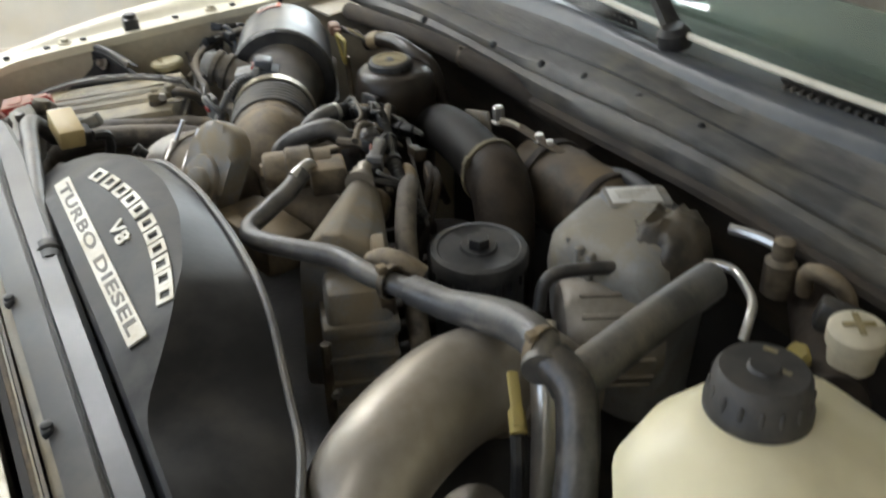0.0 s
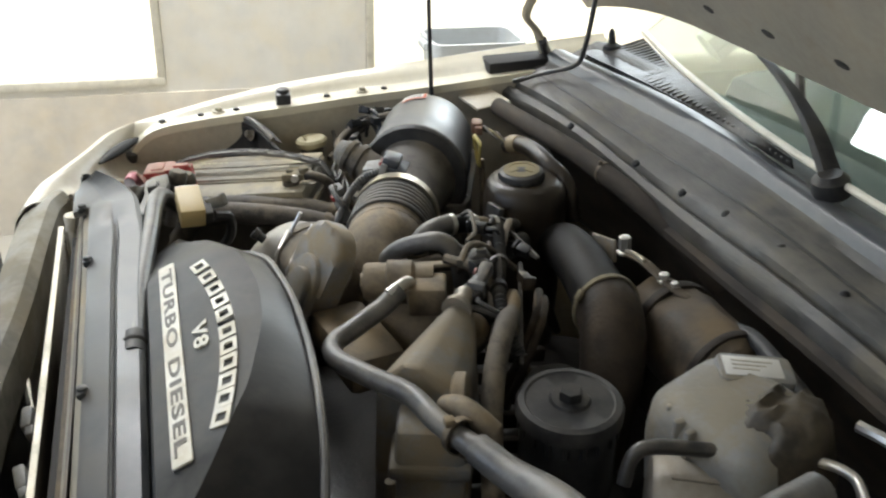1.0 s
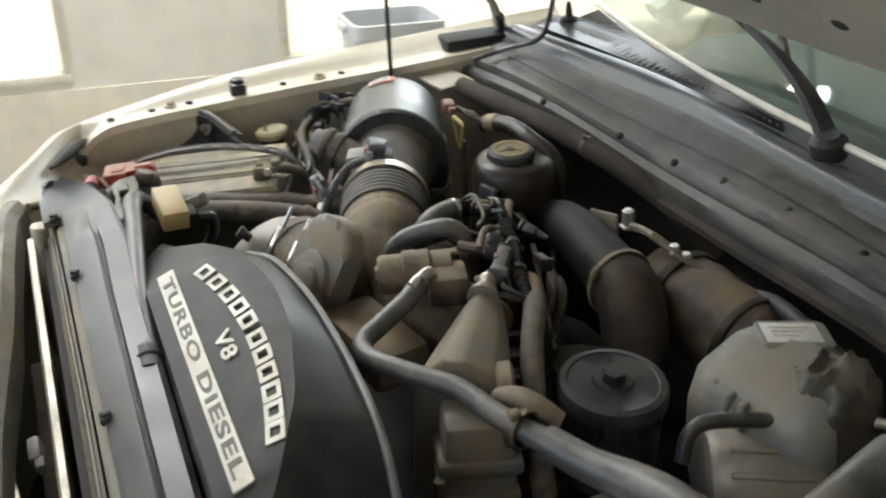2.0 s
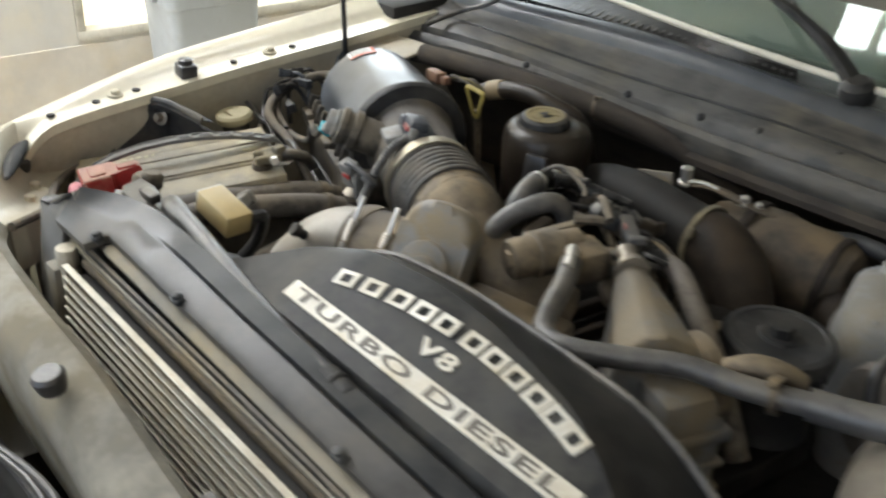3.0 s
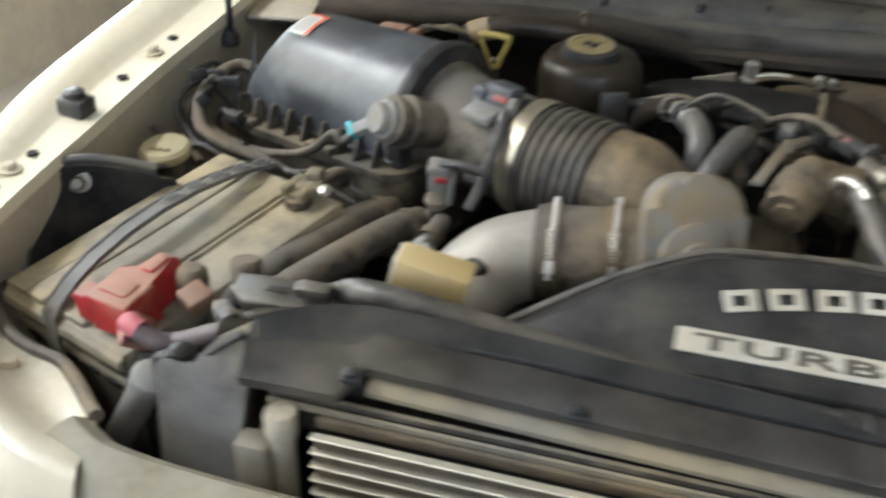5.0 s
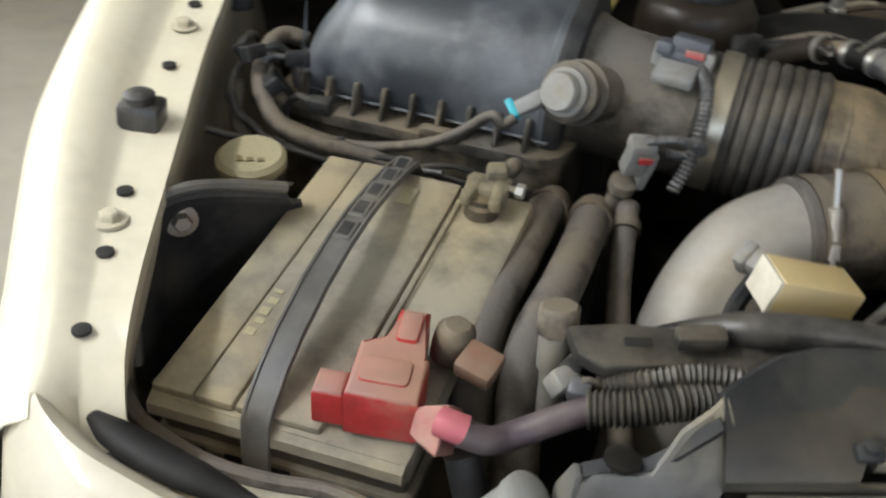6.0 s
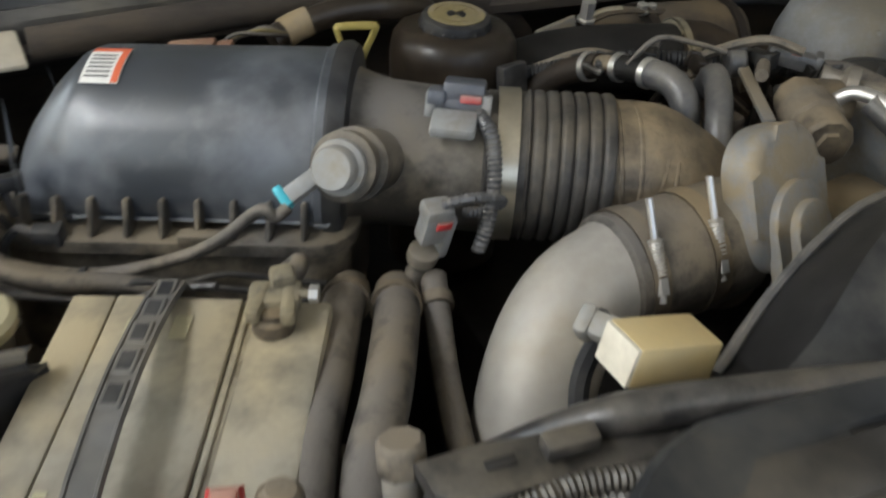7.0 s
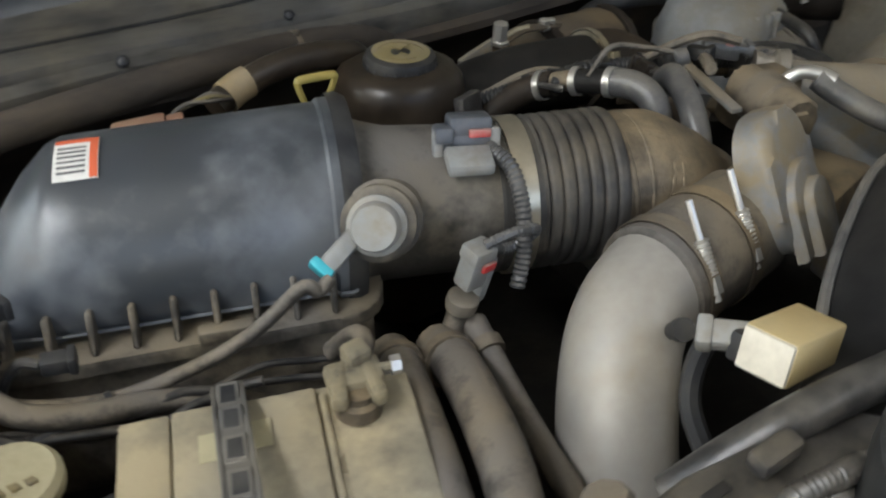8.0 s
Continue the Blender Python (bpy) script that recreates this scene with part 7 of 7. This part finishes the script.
tube(bm, [(1.160, 0.248, 1.167), (1.188, 0.252, 1.155), (1.212, 0.240, 1.128), (1.235, 0.222, 1.10), (1.252, 0.20, 1.05), (1.258, 0.18, 0.95)], 0.018, 14)
part("lower_hose", bm, RUBBER, fh)
bm = bmesh.new()
tube(bm, path_of((1.172, 0.290, 1.150), (1.160, 0.335, 1.157), (1.130, 0.415, 1.156), (1.100, 0.495, 1.152)), 0.0195, 16)
part("upper_hose", bm, HOSE, fh, "thick black upper hose")

# tan tapered housing
hs = thing("oil_cooler_housing", (0.83, 0.2, 1.05), "tan grimy cast housing with a sloping ridge", "housing")
R0, R1 = B(0.752, 0.294, 1.157), B(0.854, 0.221, 1.150)
along = (R1 - R0).normalized()
left = Vector((-along.y, along.x, 0)).normalized() * -1
bm = bmesh.new()
HP = []
for s_, w0, w1, w2, d1, d2 in ((0.0, 0.006, 0.014, 0.018, 0.010, 0.05), (0.3, 0.008, 0.024, 0.029, 0.016, 0.06), (0.7, 0.010, 0.034, 0.038, 0.022, 0.07), (0.94, 0.011, 0.040, 0.043, 0.026, 0.09), (1.0, 0.011, 0.041, 0.044, 0.046, 0.14)):
    c = R0.lerp(R1, s_)
    HP.append([c + left * w2 - Vector((0, 0, d2 + 0.05)), c + left * w1 - Vector((0, 0, d1)), c + left * w0, c - left * w0 * 0.6 + Vector((0, 0, 0.001)),
               c - left * w1 * 0.95 - Vector((0, 0, d1 * 0.5)), c - left * w1 * 1.45 - Vector((0, 0, d1 * 1.4)), c - left * w2 * 1.52 - Vector((0, 0, d2 + 0.05))])
rows = sweep_profile(bm, HP)
bm.faces.new(rows[0])
bm.faces.new(rows[-1])
bmesh.ops.bevel(bm, geom=bm.edges[:], offset=0.004, segments=2, profile=0.5, affect="EDGES")
part("body", bm, DIECAST, hs)
bm = bmesh.new()
SP = (B(0.704, 0.328, 1.166) - R0).normalized()
lathe(bm, frame_of(R0 - SP * 0.008 - Vector((0, 0, 0.006)), SP), [(0.018, 0), (0.016, 0.010), (0.0105, 0.014), (0.0105, 0.024), (0.0120, 0.026), (0.0120, 0.032)], 16)
part("spout", bm, TARNISHED, hs, "dull metal spout")
bm = bmesh.new()
box(bm, axes(R0 + SP * 0.050, SP, (0, 0, 1)), 0.048, 0.016, 0.016, 0.004)
box(bm, axes(R0 + SP * 0.028, SP, (0, 0, 1)), 0.008, 0.021, 0.021, 0.003)
pl_ = part("plug", bm, HOSE, hs, "dusty grey plug on the spout")
bm = bmesh.new()
box(bm, axes(R0 + SP * 0.048 + Vector((0, 0, 0.0082)), SP, (0, 0, 1)), 0.008, 0.005, 0.003, 0.001)
part("tab", bm, PALE_BOOT, pl_, "small faded pink tab")
bm = bmesh.new()
lathe(bm, frame_of(B(0.872, 0.268, 1.100), (0.35, 0.86, 0.10)), [(0.0, -0.010), (0.040, -0.010), (0.044, -0.007), (0.044, 0.005), (0.040, 0.008), (0.0, 0.008)], 28)
part("flange", bm, CAST, hs, "round cast flange")
PM = axes(B(0.876, 0.236, 0.84), (0.92, -0.30, 0), (0.30, 0.92, 0))
bm = bmesh.new()
box(bm, PM, 0.060, 0.078, 0.268, 0.009, taper=0.92)
part("front_arm", bm, DIECAST, hs, "tan cast column reaching down")
bm = bmesh.new()
box(bm, PM @ Matrix.Translation((0, 0, 0.215)), 0.066, 0.084, 0.016, 0.005)
part("collar", bm, DIECAST, hs)
for z in (0.185, 0.155, 0.125):
    bm = bmesh.new()
    box(bm, PM @ Matrix.Translation((0, 0, z)), 0.063 + 0.03 * (0.2 - z), 0.081 + 0.03 * (0.2 - z), 0.008, 0.003)
    part("ledge", bm, DIECAST, hs)
for y, z in ((-0.034, 0.15), (0.030, 0.06)):
    bm = bmesh.new()
    hex_bolt(bm, frame_of(PM @ Vector((0.029, y, z)), PM.to_3x3() @ Vector((1, 0, 0))), 0.005, 0.007)
    part("bolt", bm, STEEL if z > 0.1 else CAST, hs)
bm = bmesh.new()
tube(bm, [PM @ Vector((0.026, -0.040, 0.21)), PM @ Vector((0.030, -0.038, 0.12)), PM @ Vector((0.030, -0.030, 0.03))], 0.006, 8)
part("rib", bm, CAST, hs)
bm = bmesh.new()
tube(bm, [(0.905, 0.205, 1.140), (0.925, 0.212, 1.152), (0.945, 0.222, 1.152), (0.958, 0.235, 1.142)], 0.0115, 14)
part("outlet", bm, CAST, hs, "short cast outlet")

ch = thing("coolant_hose", (0.83, 0.3, 1.1), "dark bent coolant hose between housings", "hose")
hose("hose", [(0.752, 0.352, 1.135), (0.785, 0.335, 1.140), (0.830, 0.312, 1.122), (0.875, 0.296, 1.085), (0.915, 0.290, 1.02)], 0.0125, RUBBER_DUSTY, ch)
hose("tube", [(0.700, 0.372, 1.125), (0.728, 0.362, 1.135), (0.756, 0.350, 1.136)], 0.0105, CAST, ch, "dull metal tube end")

of = thing("oil_filter", (0.875, 0.37, 1.05), "black round oil filter cap with a hex boss", "filter")
OM = frame_of(B(0.880, 0.376, 1.008), (0.02, -0.03, 1))
bm = bmesh.new()
lathe(bm, OM, [(0.052, 0), (0.052, 0.085), (0.057, 0.087), (0.0575, 0.098), (0.055, 0.103), (0.048, 0.104), (0.046, 0.1025), (0.022, 0.1035), (0.020, 0.106), (0.0, 0.106)], 40)
part("cap", bm, PLASTIC, of)
bm = bmesh.new()
lathe(bm, OM @ Matrix.Translation((0, 0, 0.1055)), [(0.013, 0), (0.013, 0.008), (0.012, 0.010), (0.0, 0.010)], 6)
part("hex_boss", bm, PLASTIC, of)
for k in range(18):
    bm = bmesh.new()
    box(bm, OM @ Matrix.Rotation(2 * math.pi * k / 18, 4, "Z") @ Matrix.Translation((0.0525, 0, 0.07)), 0.004, 0.006, 0.030, 0.001, seg=1)
    part("rib", bm, PLASTIC, of)
ff = thing("fuel_filter", (0.80, 0.42, 1.05), "dark round filter housing with a clip", "filter")
bm = bmesh.new()
lathe(bm, frame_of(B(0.790, 0.400, 0.975), (0.02, -0.03, 1)), [(0.042, 0), (0.042, 0.082), (0.038, 0.092), (0.0, 0.094)], 30)
part("cap", bm, GREASE, ff)
bm = bmesh.new()
box(bm, axes(B(0.800, 0.388, 1.074), (0.8, 0.5, 0), (0, 0, 1)) @ Matrix.Rotation(radians(90), 4, "X"), 0.036, 0.022, 0.007, 0.003)
part("clip", bm, CAST, ff, "pale dusty clip")
# loose wires over the engine
for pts, r in (([(0.560, 0.345, 1.165), (0.59, 0.35, 1.185), (0.63, 0.345, 1.178), (0.648, 0.330, 1.175)], 0.0026),
               ([(0.515, 0.43, 1.13), (0.56, 0.41, 1.15), (0.61, 0.385, 1.14), (0.66, 0.36, 1.13), (0.70, 0.35, 1.10)], 0.0055),
               ([(0.708, 0.306, 1.18), (0.68, 0.325, 1.186), (0.65, 0.355, 1.165), (0.62, 0.40, 1.12)], 0.0045),
               ([(0.665, 0.300, 1.165), (0.69, 0.33, 1.16), (0.72, 0.36, 1.12), (0.74, 0.38, 1.05)], 0.006)):
    bm = bmesh.new()
    tube(bm, path_of(*pts), r, 8)
    single("wire", bm, RUBBER_DUSTY, "dusty black wire over the engine", "wire", "wires over the engine")

# wiring harness over the engine's middle, with its plugs and clips
har = thing("engine_harness", (0.62, 0.38, 1.14), "black ribbed engine harness with small plugs", "wiring harness")
LINE = path_of((0.500, 0.440, 1.120), (0.545, 0.405, 1.142), (0.60, 0.385, 1.152), (0.66, 0.368, 1.150), (0.715, 0.350, 1.148), (0.765, 0.340, 1.140), (0.80, 0.350, 1.11))
bm = bmesh.new()
ribbed(bm, LINE, 0.0082, 0.0045, 12)
part("loom", bm, PLASTIC, har)
rng = random.Random(21)
for k, q in enumerate(((0.555, 0.380, 1.145), (0.590, 0.360, 1.158), (0.635, 0.352, 1.150), (0.690, 0.335, 1.158), (0.735, 0.318, 1.150), (0.700, 0.385, 1.140), (0.610, 0.415, 1.132))):
    m = Matrix.Translation(B(*q)) @ Matrix.Rotation(rng.uniform(0, 6.3), 4, "Z") @ Matrix.Rotation(rng.uniform(-0.5, 0.5), 4, "X")
    bm = bmesh.new()
    box(bm, m, 0.024, 0.013, 0.013, 0.0025)
    box(bm, m @ Matrix.Translation((0.010, 0, -0.001)), 0.006, 0.017, 0.016, 0.002)
    plug_ = part("plug", bm, (PLASTIC, GREASE, RES)[k % 3], har, "small wiring plug")
    bm = bmesh.new()
    tube(bm, [m @ Vector((-0.010, 0, 0.006)), m @ Vector((-0.026, 0.003, 0.010)), LINE[min(6, 1 + k % 6)] + Vector((0, 0, 0.003)), LINE[min(6, 1 + k % 6)]], 0.0028, 6)
    part("lead", bm, RUBBER, plug_)
for k in (1, 3, 4):
    bm = bmesh.new()
    lathe(bm, frame_of(LINE[k], LINE[k + 1] - LINE[k - 1]), [(0.0085, -0.004), (0.0105, -0.004), (0.0105, 0.004), (0.0085, 0.004)], 14)
    part("clip", bm, PLASTIC, har)
# small pipes and a bracket low between the filters
low = thing("fuel_lines", (0.70, 0.40, 1.05), "grimy pair of bent fuel lines", "fuel line")
for dx in (0.0, 0.018):
    bm = bmesh.new()
    tube(bm, path_of((0.645 + dx, 0.445, 1.05), (0.66 + dx, 0.42, 1.105), (0.70 + dx, 0.405, 1.112), (0.735 + dx, 0.38, 1.09), (0.745 + dx, 0.35, 1.02)), 0.0052, 8)
    part("line", bm, BROWN_CAST, low)
bm = bmesh.new()
box(bm, axes(B(0.690, 0.408, 1.104), (0.9, -0.35, 0), (0, 0, 1)), 0.040, 0.022, 0.006, 0.002)
part("bracket", bm, SCROLL, low, "dusty clamp bracket")
# tan actuator can beside the control valve
act = thing("vacuum_actuator", (0.615, 0.20, 1.10), "dusty tan vacuum can on a bracket", "actuator")
bm = bmesh.new()
lathe(bm, frame_of(B(0.735, 0.310, 1.110), (0.3, -0.3, 1)), [(0.0, -0.02), (0.021, -0.018), (0.025, -0.004), (0.026, 0.0), (0.024, 0.004), (0.015, 0.016), (0.006, 0.019), (0.0, 0.02)], 22)
part("can", bm, CAST, act)
bm = bmesh.new()
tube(bm, path_of((0.738, 0.305, 1.128), (0.744, 0.298, 1.142), (0.752, 0.310, 1.148), (0.76, 0.335, 1.140)), 0.004, 8)
part("nipple", bm, RUBBER, act)

# ---- driver's side of the bay ----
hp = thing("hot_charge_pipe", (1.1, 0.15, 0.8), "wide dull metal charge pipe elbow", "pipe")
bm = bmesh.new()
tube(bm, [(1.13, 0.035, 0.70), (1.135, 0.040, 0.92), (1.138, 0.062, 1.030), (1.120, 0.098, 1.082), (1.094, 0.160, 1.100), (1.072, 0.225, 1.096), (1.062, 0.29, 1.075), (1.06, 0.34, 1.03)], 0.050, 28)
part("pipe", bm, TARNISHED, hp)
bm = bmesh.new()
lathe(bm, frame_of((1.066, 0.262, 1.086), (-0.15, 0.95, -0.3)), [(0.051, -0.012), (0.0535, -0.012), (0.0535, 0.012), (0.051, 0.012)], 30)
part("bead", bm, TARNISHED, hp)

spout = thing("filler_tube", (1.12, 0.27, 1.1), "pale bare metal filler tube", "tube")
bm = bmesh.new()
tube(bm, [(1.098, 0.286, 1.155), (1.118, 0.272, 1.128), (1.140, 0.260, 1.085), (1.15, 0.255, 0.95)], [0.010, 0.0135, 0.0125, 0.012], 14)
part("tube", bm, STEEL, spout)
dy = thing("oil_dipstick", (1.16, 0.21, 1.1), "yellow oil dipstick handle on a black stem", "dipstick")
bm = bmesh.new()
box(bm, axes((1.156, 0.216, 1.138), (0.68, -0.30, -0.45), (0.3, 0.9, 0)), 0.046, 0.010, 0.006, 0.002)
lathe(bm, frame_of((1.166, 0.212, 1.128), (-0.68, 0.30, 0.45)), [(0.0075, -0.012), (0.0075, 0.006), (0.005, 0.010)], 12)
part("handle", bm, YELLOW, dy)
bm = bmesh.new()
tube(bm, [(1.172, 0.208, 1.120), (1.178, 0.206, 1.08), (1.17, 0.21, 0.98), (1.15, 0.22, 0.8)], 0.006, 8)
part("stem", bm, PLASTIC, dy)
bm = bmesh.new()
lathe(bm, frame_of((1.13, 0.195, 0.985), (0.1, -0.3, 0.9)), [(0.030, 0), (0.036, 0.006), (0.036, 0.02), (0.028, 0.026), (0.0, 0.027)], 24)
single("pulley_cap", bm, ALU, "pale round metal pulley cap deep in the bay", "pulley")

tank = thing("coolant_tank", (1.36, 0.30, 0.95), "milky white coolant tank with a ribbed black cap", "tank")
TC = Vector((1.352, 0.312, 0.0))
bm = bmesh.new()
prof = []
for z, w, d, r in ((0.93, 0.20, 0.22, 0.045), (0.97, 0.215, 0.24, 0.05), (1.125, 0.205, 0.235, 0.05), (1.165, 0.185, 0.215, 0.05), (1.190, 0.145, 0.170, 0.055), (1.203, 0.100, 0.108, 0.045), (1.208, 0.082, 0.082, 0.040)):
    k = max(0.0, (z - 1.13) / 0.09)
    prof.append([(TC.x - 0.030 * k + 0.02 * (1 - k) + x, TC.y - 0.010 * k + y + 0.01 * (1 - k), z) for x, y in rounded(w, d, r, 7)])
rows = sweep_profile(bm, prof, True)
bm.faces.new(rows[0])
bm.faces.new(rows[-1])
part("body", bm, TANK, tank)
bm = bmesh.new()
lathe(bm, frame_of((1.322, 0.306, 1.205), (0, 0, 1)), [(0.036, 0), (0.0375, 0.003), (0.0375, 0.010), (0.035, 0.015), (0.033, 0.030), (0.030, 0.034), (0.012, 0.0345), (0.010, 0.037), (0.0, 0.037)], 36)
cap = part("cap", bm, CAP_BLACK, tank, "dusty black screw cap")
for k in range(16):
    a = 2 * math.pi * k / 16
    bm = bmesh.new()
    box(bm, Matrix.Translation((1.322, 0.306, 1.209)) @ Matrix.Rotation(a, 4, "Z") @ Matrix.Translation((0.0345, 0, 0)), 0.0030, 0.005, 0.020, 0.0015, taper=0.8, seg=1)
    part("grip", bm, CAP_BLACK, cap)
for dx, dy_ in ((-0.012, 0.004), (0.010, -0.006), (0.0, -0.014)):
    bm = bmesh.new()
    box(bm, pose(1.322 + dx, 0.306 + dy_ + 0.014, 1.2395, 0, 0, 25), 0.010, 0.004, 0.0008, 0)
    part("cap_mark", bm, YELLOWMARK, cap, "worn yellow print")

egr = thing("cast_housing", (0.94, 0.5, 1.0), "dusty grey cast housing with a label and crumpled boot", "housing")
EM = frame_of(B(0.948, 0.524, 1.030), (0.05, -0.16, 1))
bm = bmesh.new()
prof = []
for z, w, d, r in ((-0.12, 0.14, 0.12, 0.05), (0.0, 0.162, 0.140, 0.040), (0.066, 0.160, 0.140, 0.040), (0.096, 0.150, 0.128, 0.038), (0.110, 0.126, 0.104, 0.034), (0.116, 0.085, 0.072, 0.03)):
    prof.append([EM @ Vector((x, y, z)) for x, y in rounded(w, d, r, 6)])
rows = sweep_profile(bm, prof, True)
bm.faces.new(rows[-1])
part("body", bm, HOUSING, egr)
bm = bmesh.new()
lathe(bm, EM, [(0.070, 0.044), (0.085, 0.045), (0.086, 0.052), (0.070, 0.053)], 32)
part("bead", bm, HOUSING, egr)
bm = bmesh.new()
LM = axes(B(0.921, 0.543, 1.150), (0.30, 0.95, -0.06), (-0.94, 0.30, 0.16))
box(bm, LM, 0.062, 0.028, 0.0015, 0.0005)
lab = part("label", bm, LABEL, egr, "pale printed label")
for k in range(3):
    bm = bmesh.new()
    box(bm, LM @ Matrix.Translation((-0.004 * k, 0.007 - 0.006 * k, 0.0016)), 0.044 - 0.008 * k, 0.0016, 0.0004, 0)
    part("print_bar", bm, SCUFF, lab)
bm = bmesh.new()
plate(bm, rounded(0.080, 0.040, 0.008, 4), LM @ Matrix.Translation((0.004, 0.0, -0.018)), 0.0185, 0.003)
part("label_boss", bm, HOUSING, egr, "dusty flat boss")
# raised pads on the body's flank
for a, h, w in ((-78, 0.052, 0.030), (-50, 0.060, 0.022)):
    m = EM @ Matrix.Rotation(radians(a), 4, "Z") @ Matrix.Translation((0.070, 0, h)) @ Matrix.Rotation(radians(72), 4, "Y")
    bm = bmesh.new()
    plate(bm, rounded(0.034, w, 0.004, 3), m, 0.010, 0.003)
    part("pad", bm, HOUSING, egr, "raised cast pad")
# crumpled boot: a slack rubber skin gathered into folds
bm = bmesh.new()
rows = []
for j in range(25):
    row = []
    for k in range(25):
        u, v = j / 12 - 1, k / 12 - 1
        x, y = u * math.sqrt(1 - v * v / 2), v * math.sqrt(1 - u * u / 2)
        rr = min(1.0, math.hypot(x, y))
        p = Vector((x * 1.5 + 0.4 * y, y * 1.1, 0.0))
        fold = 1 - 2.0 * abs(noise.noise(p * 1.25 + Vector((3.7, 0.4, 0.9))))
        crease = 1 - 2.2 * abs(noise.noise(p * 3.1 + Vector((5.1, 2.2, 0.3))))
        h = 0.024 * (1 - rr ** 3) + (0.018 * fold + 0.005 * crease) * (1 - rr ** 4) - 0.045 * max(0.0, rr - 0.8) / 0.2
        row.append(EM @ Vector((0.044 + 0.056 * x, 0.014 + 0.066 * y, 0.084 + h)))
    rows.append(row)
sweep_profile(bm, rows)
part("boot", bm, CRUMPLED, egr, "crumpled dusty rubber boot", auto=60)
bm = bmesh.new()
tube(bm, path_of((0.835, 0.560, 1.055), (0.88, 0.540, 1.050), (0.93, 0.525, 1.04)), [0.030, 0.030, 0.032], 24)
part("inlet", bm, BROWN_CAST, egr, "dark brown inlet pipe")
# cast ribs down the flank
for a in (-128, -108, -92):
    m = EM @ Matrix.Rotation(radians(a), 4, "Z") @ Matrix.Translation((0.072, 0, 0.020)) @ Matrix.Rotation(radians(-6), 4, "Y")
    bm = bmesh.new()
    box(bm, m, 0.012, 0.008, 0.090, 0.003)
    part("rib", bm, HOUSING, egr)

alt = thing("alternator", (0.99, 0.45, 0.95), "dusty grey ribbed alternator body", "alternator")
bm = bmesh.new()
lathe(bm, frame_of((0.965, 0.400, 1.030), (0.45, 0.88, 0.02)), [(0.030, 0), (0.052, 0.004), (0.058, 0.012), (0.058, 0.10), (0.05, 0.112), (0.03, 0.116)], 26)
part("body", bm, ALU, alt)
for k in range(6):
    a = radians(20 + 24 * k)
    bm = bmesh.new()
    d = Vector((0.45, 0.88, 0.02)).normalized()
    m = axes(Vector((0.965, 0.400, 1.030)) + d * 0.06, d, (0, 0, 1))
    box(bm, m @ Matrix.Rotation(a, 4, "X") @ Matrix.Translation((0, 0.056, -0.004)), 0.08, 0.010, 0.006, 0.002)
    part("fin", bm, ALU, alt)

pt = thing("steel_line", (1.02, 0.48, 1.1), "black sleeved pipe with a bright bent end", "pipe")
bm = bmesh.new()
tube(bm, path_of((0.976, 0.392, 1.08), (0.970, 0.400, 1.104), (0.972, 0.418, 1.115), (0.990, 0.465, 1.117), (1.018, 0.531, 1.118)), 0.0075, 12)
part("sleeve", bm, RUBBER, pt)
bm = bmesh.new()
tube(bm, path_of((1.016, 0.527, 1.118), (1.033, 0.555, 1.120), (1.055, 0.567, 1.121), (1.080, 0.560, 1.120), (1.108, 0.545, 1.120), (1.122, 0.530, 1.114), (1.126, 0.522, 1.095)), 0.0052, 10)
part("tube", bm, STEEL, pt, "bright bent steel tube")
brk = thing("brake_cylinder", (1.17, 0.57, 1.05), "grimy brake master cylinder with fittings", "brake cylinder")
bm = bmesh.new()
tube(bm, [(1.10, 0.66, 1.06), (1.16, 0.60, 1.065), (1.24, 0.52, 1.07)], 0.032, 18)
part("body", bm, BROWN_CAST, brk)
bm = bmesh.new()
lathe(bm, frame_of((1.226, 0.550, 1.10), (0.05, -0.1, 1)), [(0.022, 0), (0.024, 0.02), (0.027, 0.022), (0.027, 0.036), (0.022, 0.040), (0, 0.041)], 26)
cap = part("cap", bm, PAINT_DULL, brk, "pale cream fluid cap")
bm = bmesh.new()
for a in (0, 90):
    box(bm, frame_of((1.228, 0.546, 1.1415), (0.05, -0.1, 1)) @ Matrix.Rotation(radians(a + 30), 4, "Z"), 0.030, 0.006, 0.0008, 0)
part("cap_mark", bm, YELLOWMARK, cap, "yellow print")
bm = bmesh.new()
lathe(bm, frame_of((1.19, 0.522, 1.085), (0.3, -0.5, 0.8)), [(0.013, 0), (0.013, 0.022), (0.009, 0.024), (0.009, 0.032), (0, 0.032)], 6)
part("fitting", bm, YELLOW, brk, "brass hex fitting")
bm = bmesh.new()
box(bm, pose(1.185, 0.572, 1.10, 0, 15, 40), 0.045, 0.024, 0.030, 0.005)
part("connector", bm, RUBBER, brk, "grey wiring connector")
bm = bmesh.new()
tube(bm, [(1.12, 0.605, 1.10), (1.125, 0.598, 1.125), (1.145, 0.60, 1.132), (1.165, 0.61, 1.12), (1.175, 0.615, 1.09)], 0.009, 10)
part("loop", bm, CAST, brk, "bent return tube")
bolt = thing("hose_fitting", (1.06, 0.61, 1.05), "bright steel banjo fitting on a stem", "fitting")
bm = bmesh.new()
tube(bm, [(1.02, 0.592, 1.128), (1.05, 0.602, 1.130), (1.078, 0.610, 1.128)], 0.006, 8)
part("pipe", bm, STEEL, bolt)
bm = bmesh.new()
lathe(bm, frame_of((1.083, 0.608, 1.08), (0, 0, 1)), [(0.018, 0), (0.018, 0.035), (0.012, 0.040), (0.012, 0.058), (0.008, 0.060), (0, 0.060)], 14)
part("stem", bm, CAST, bolt)
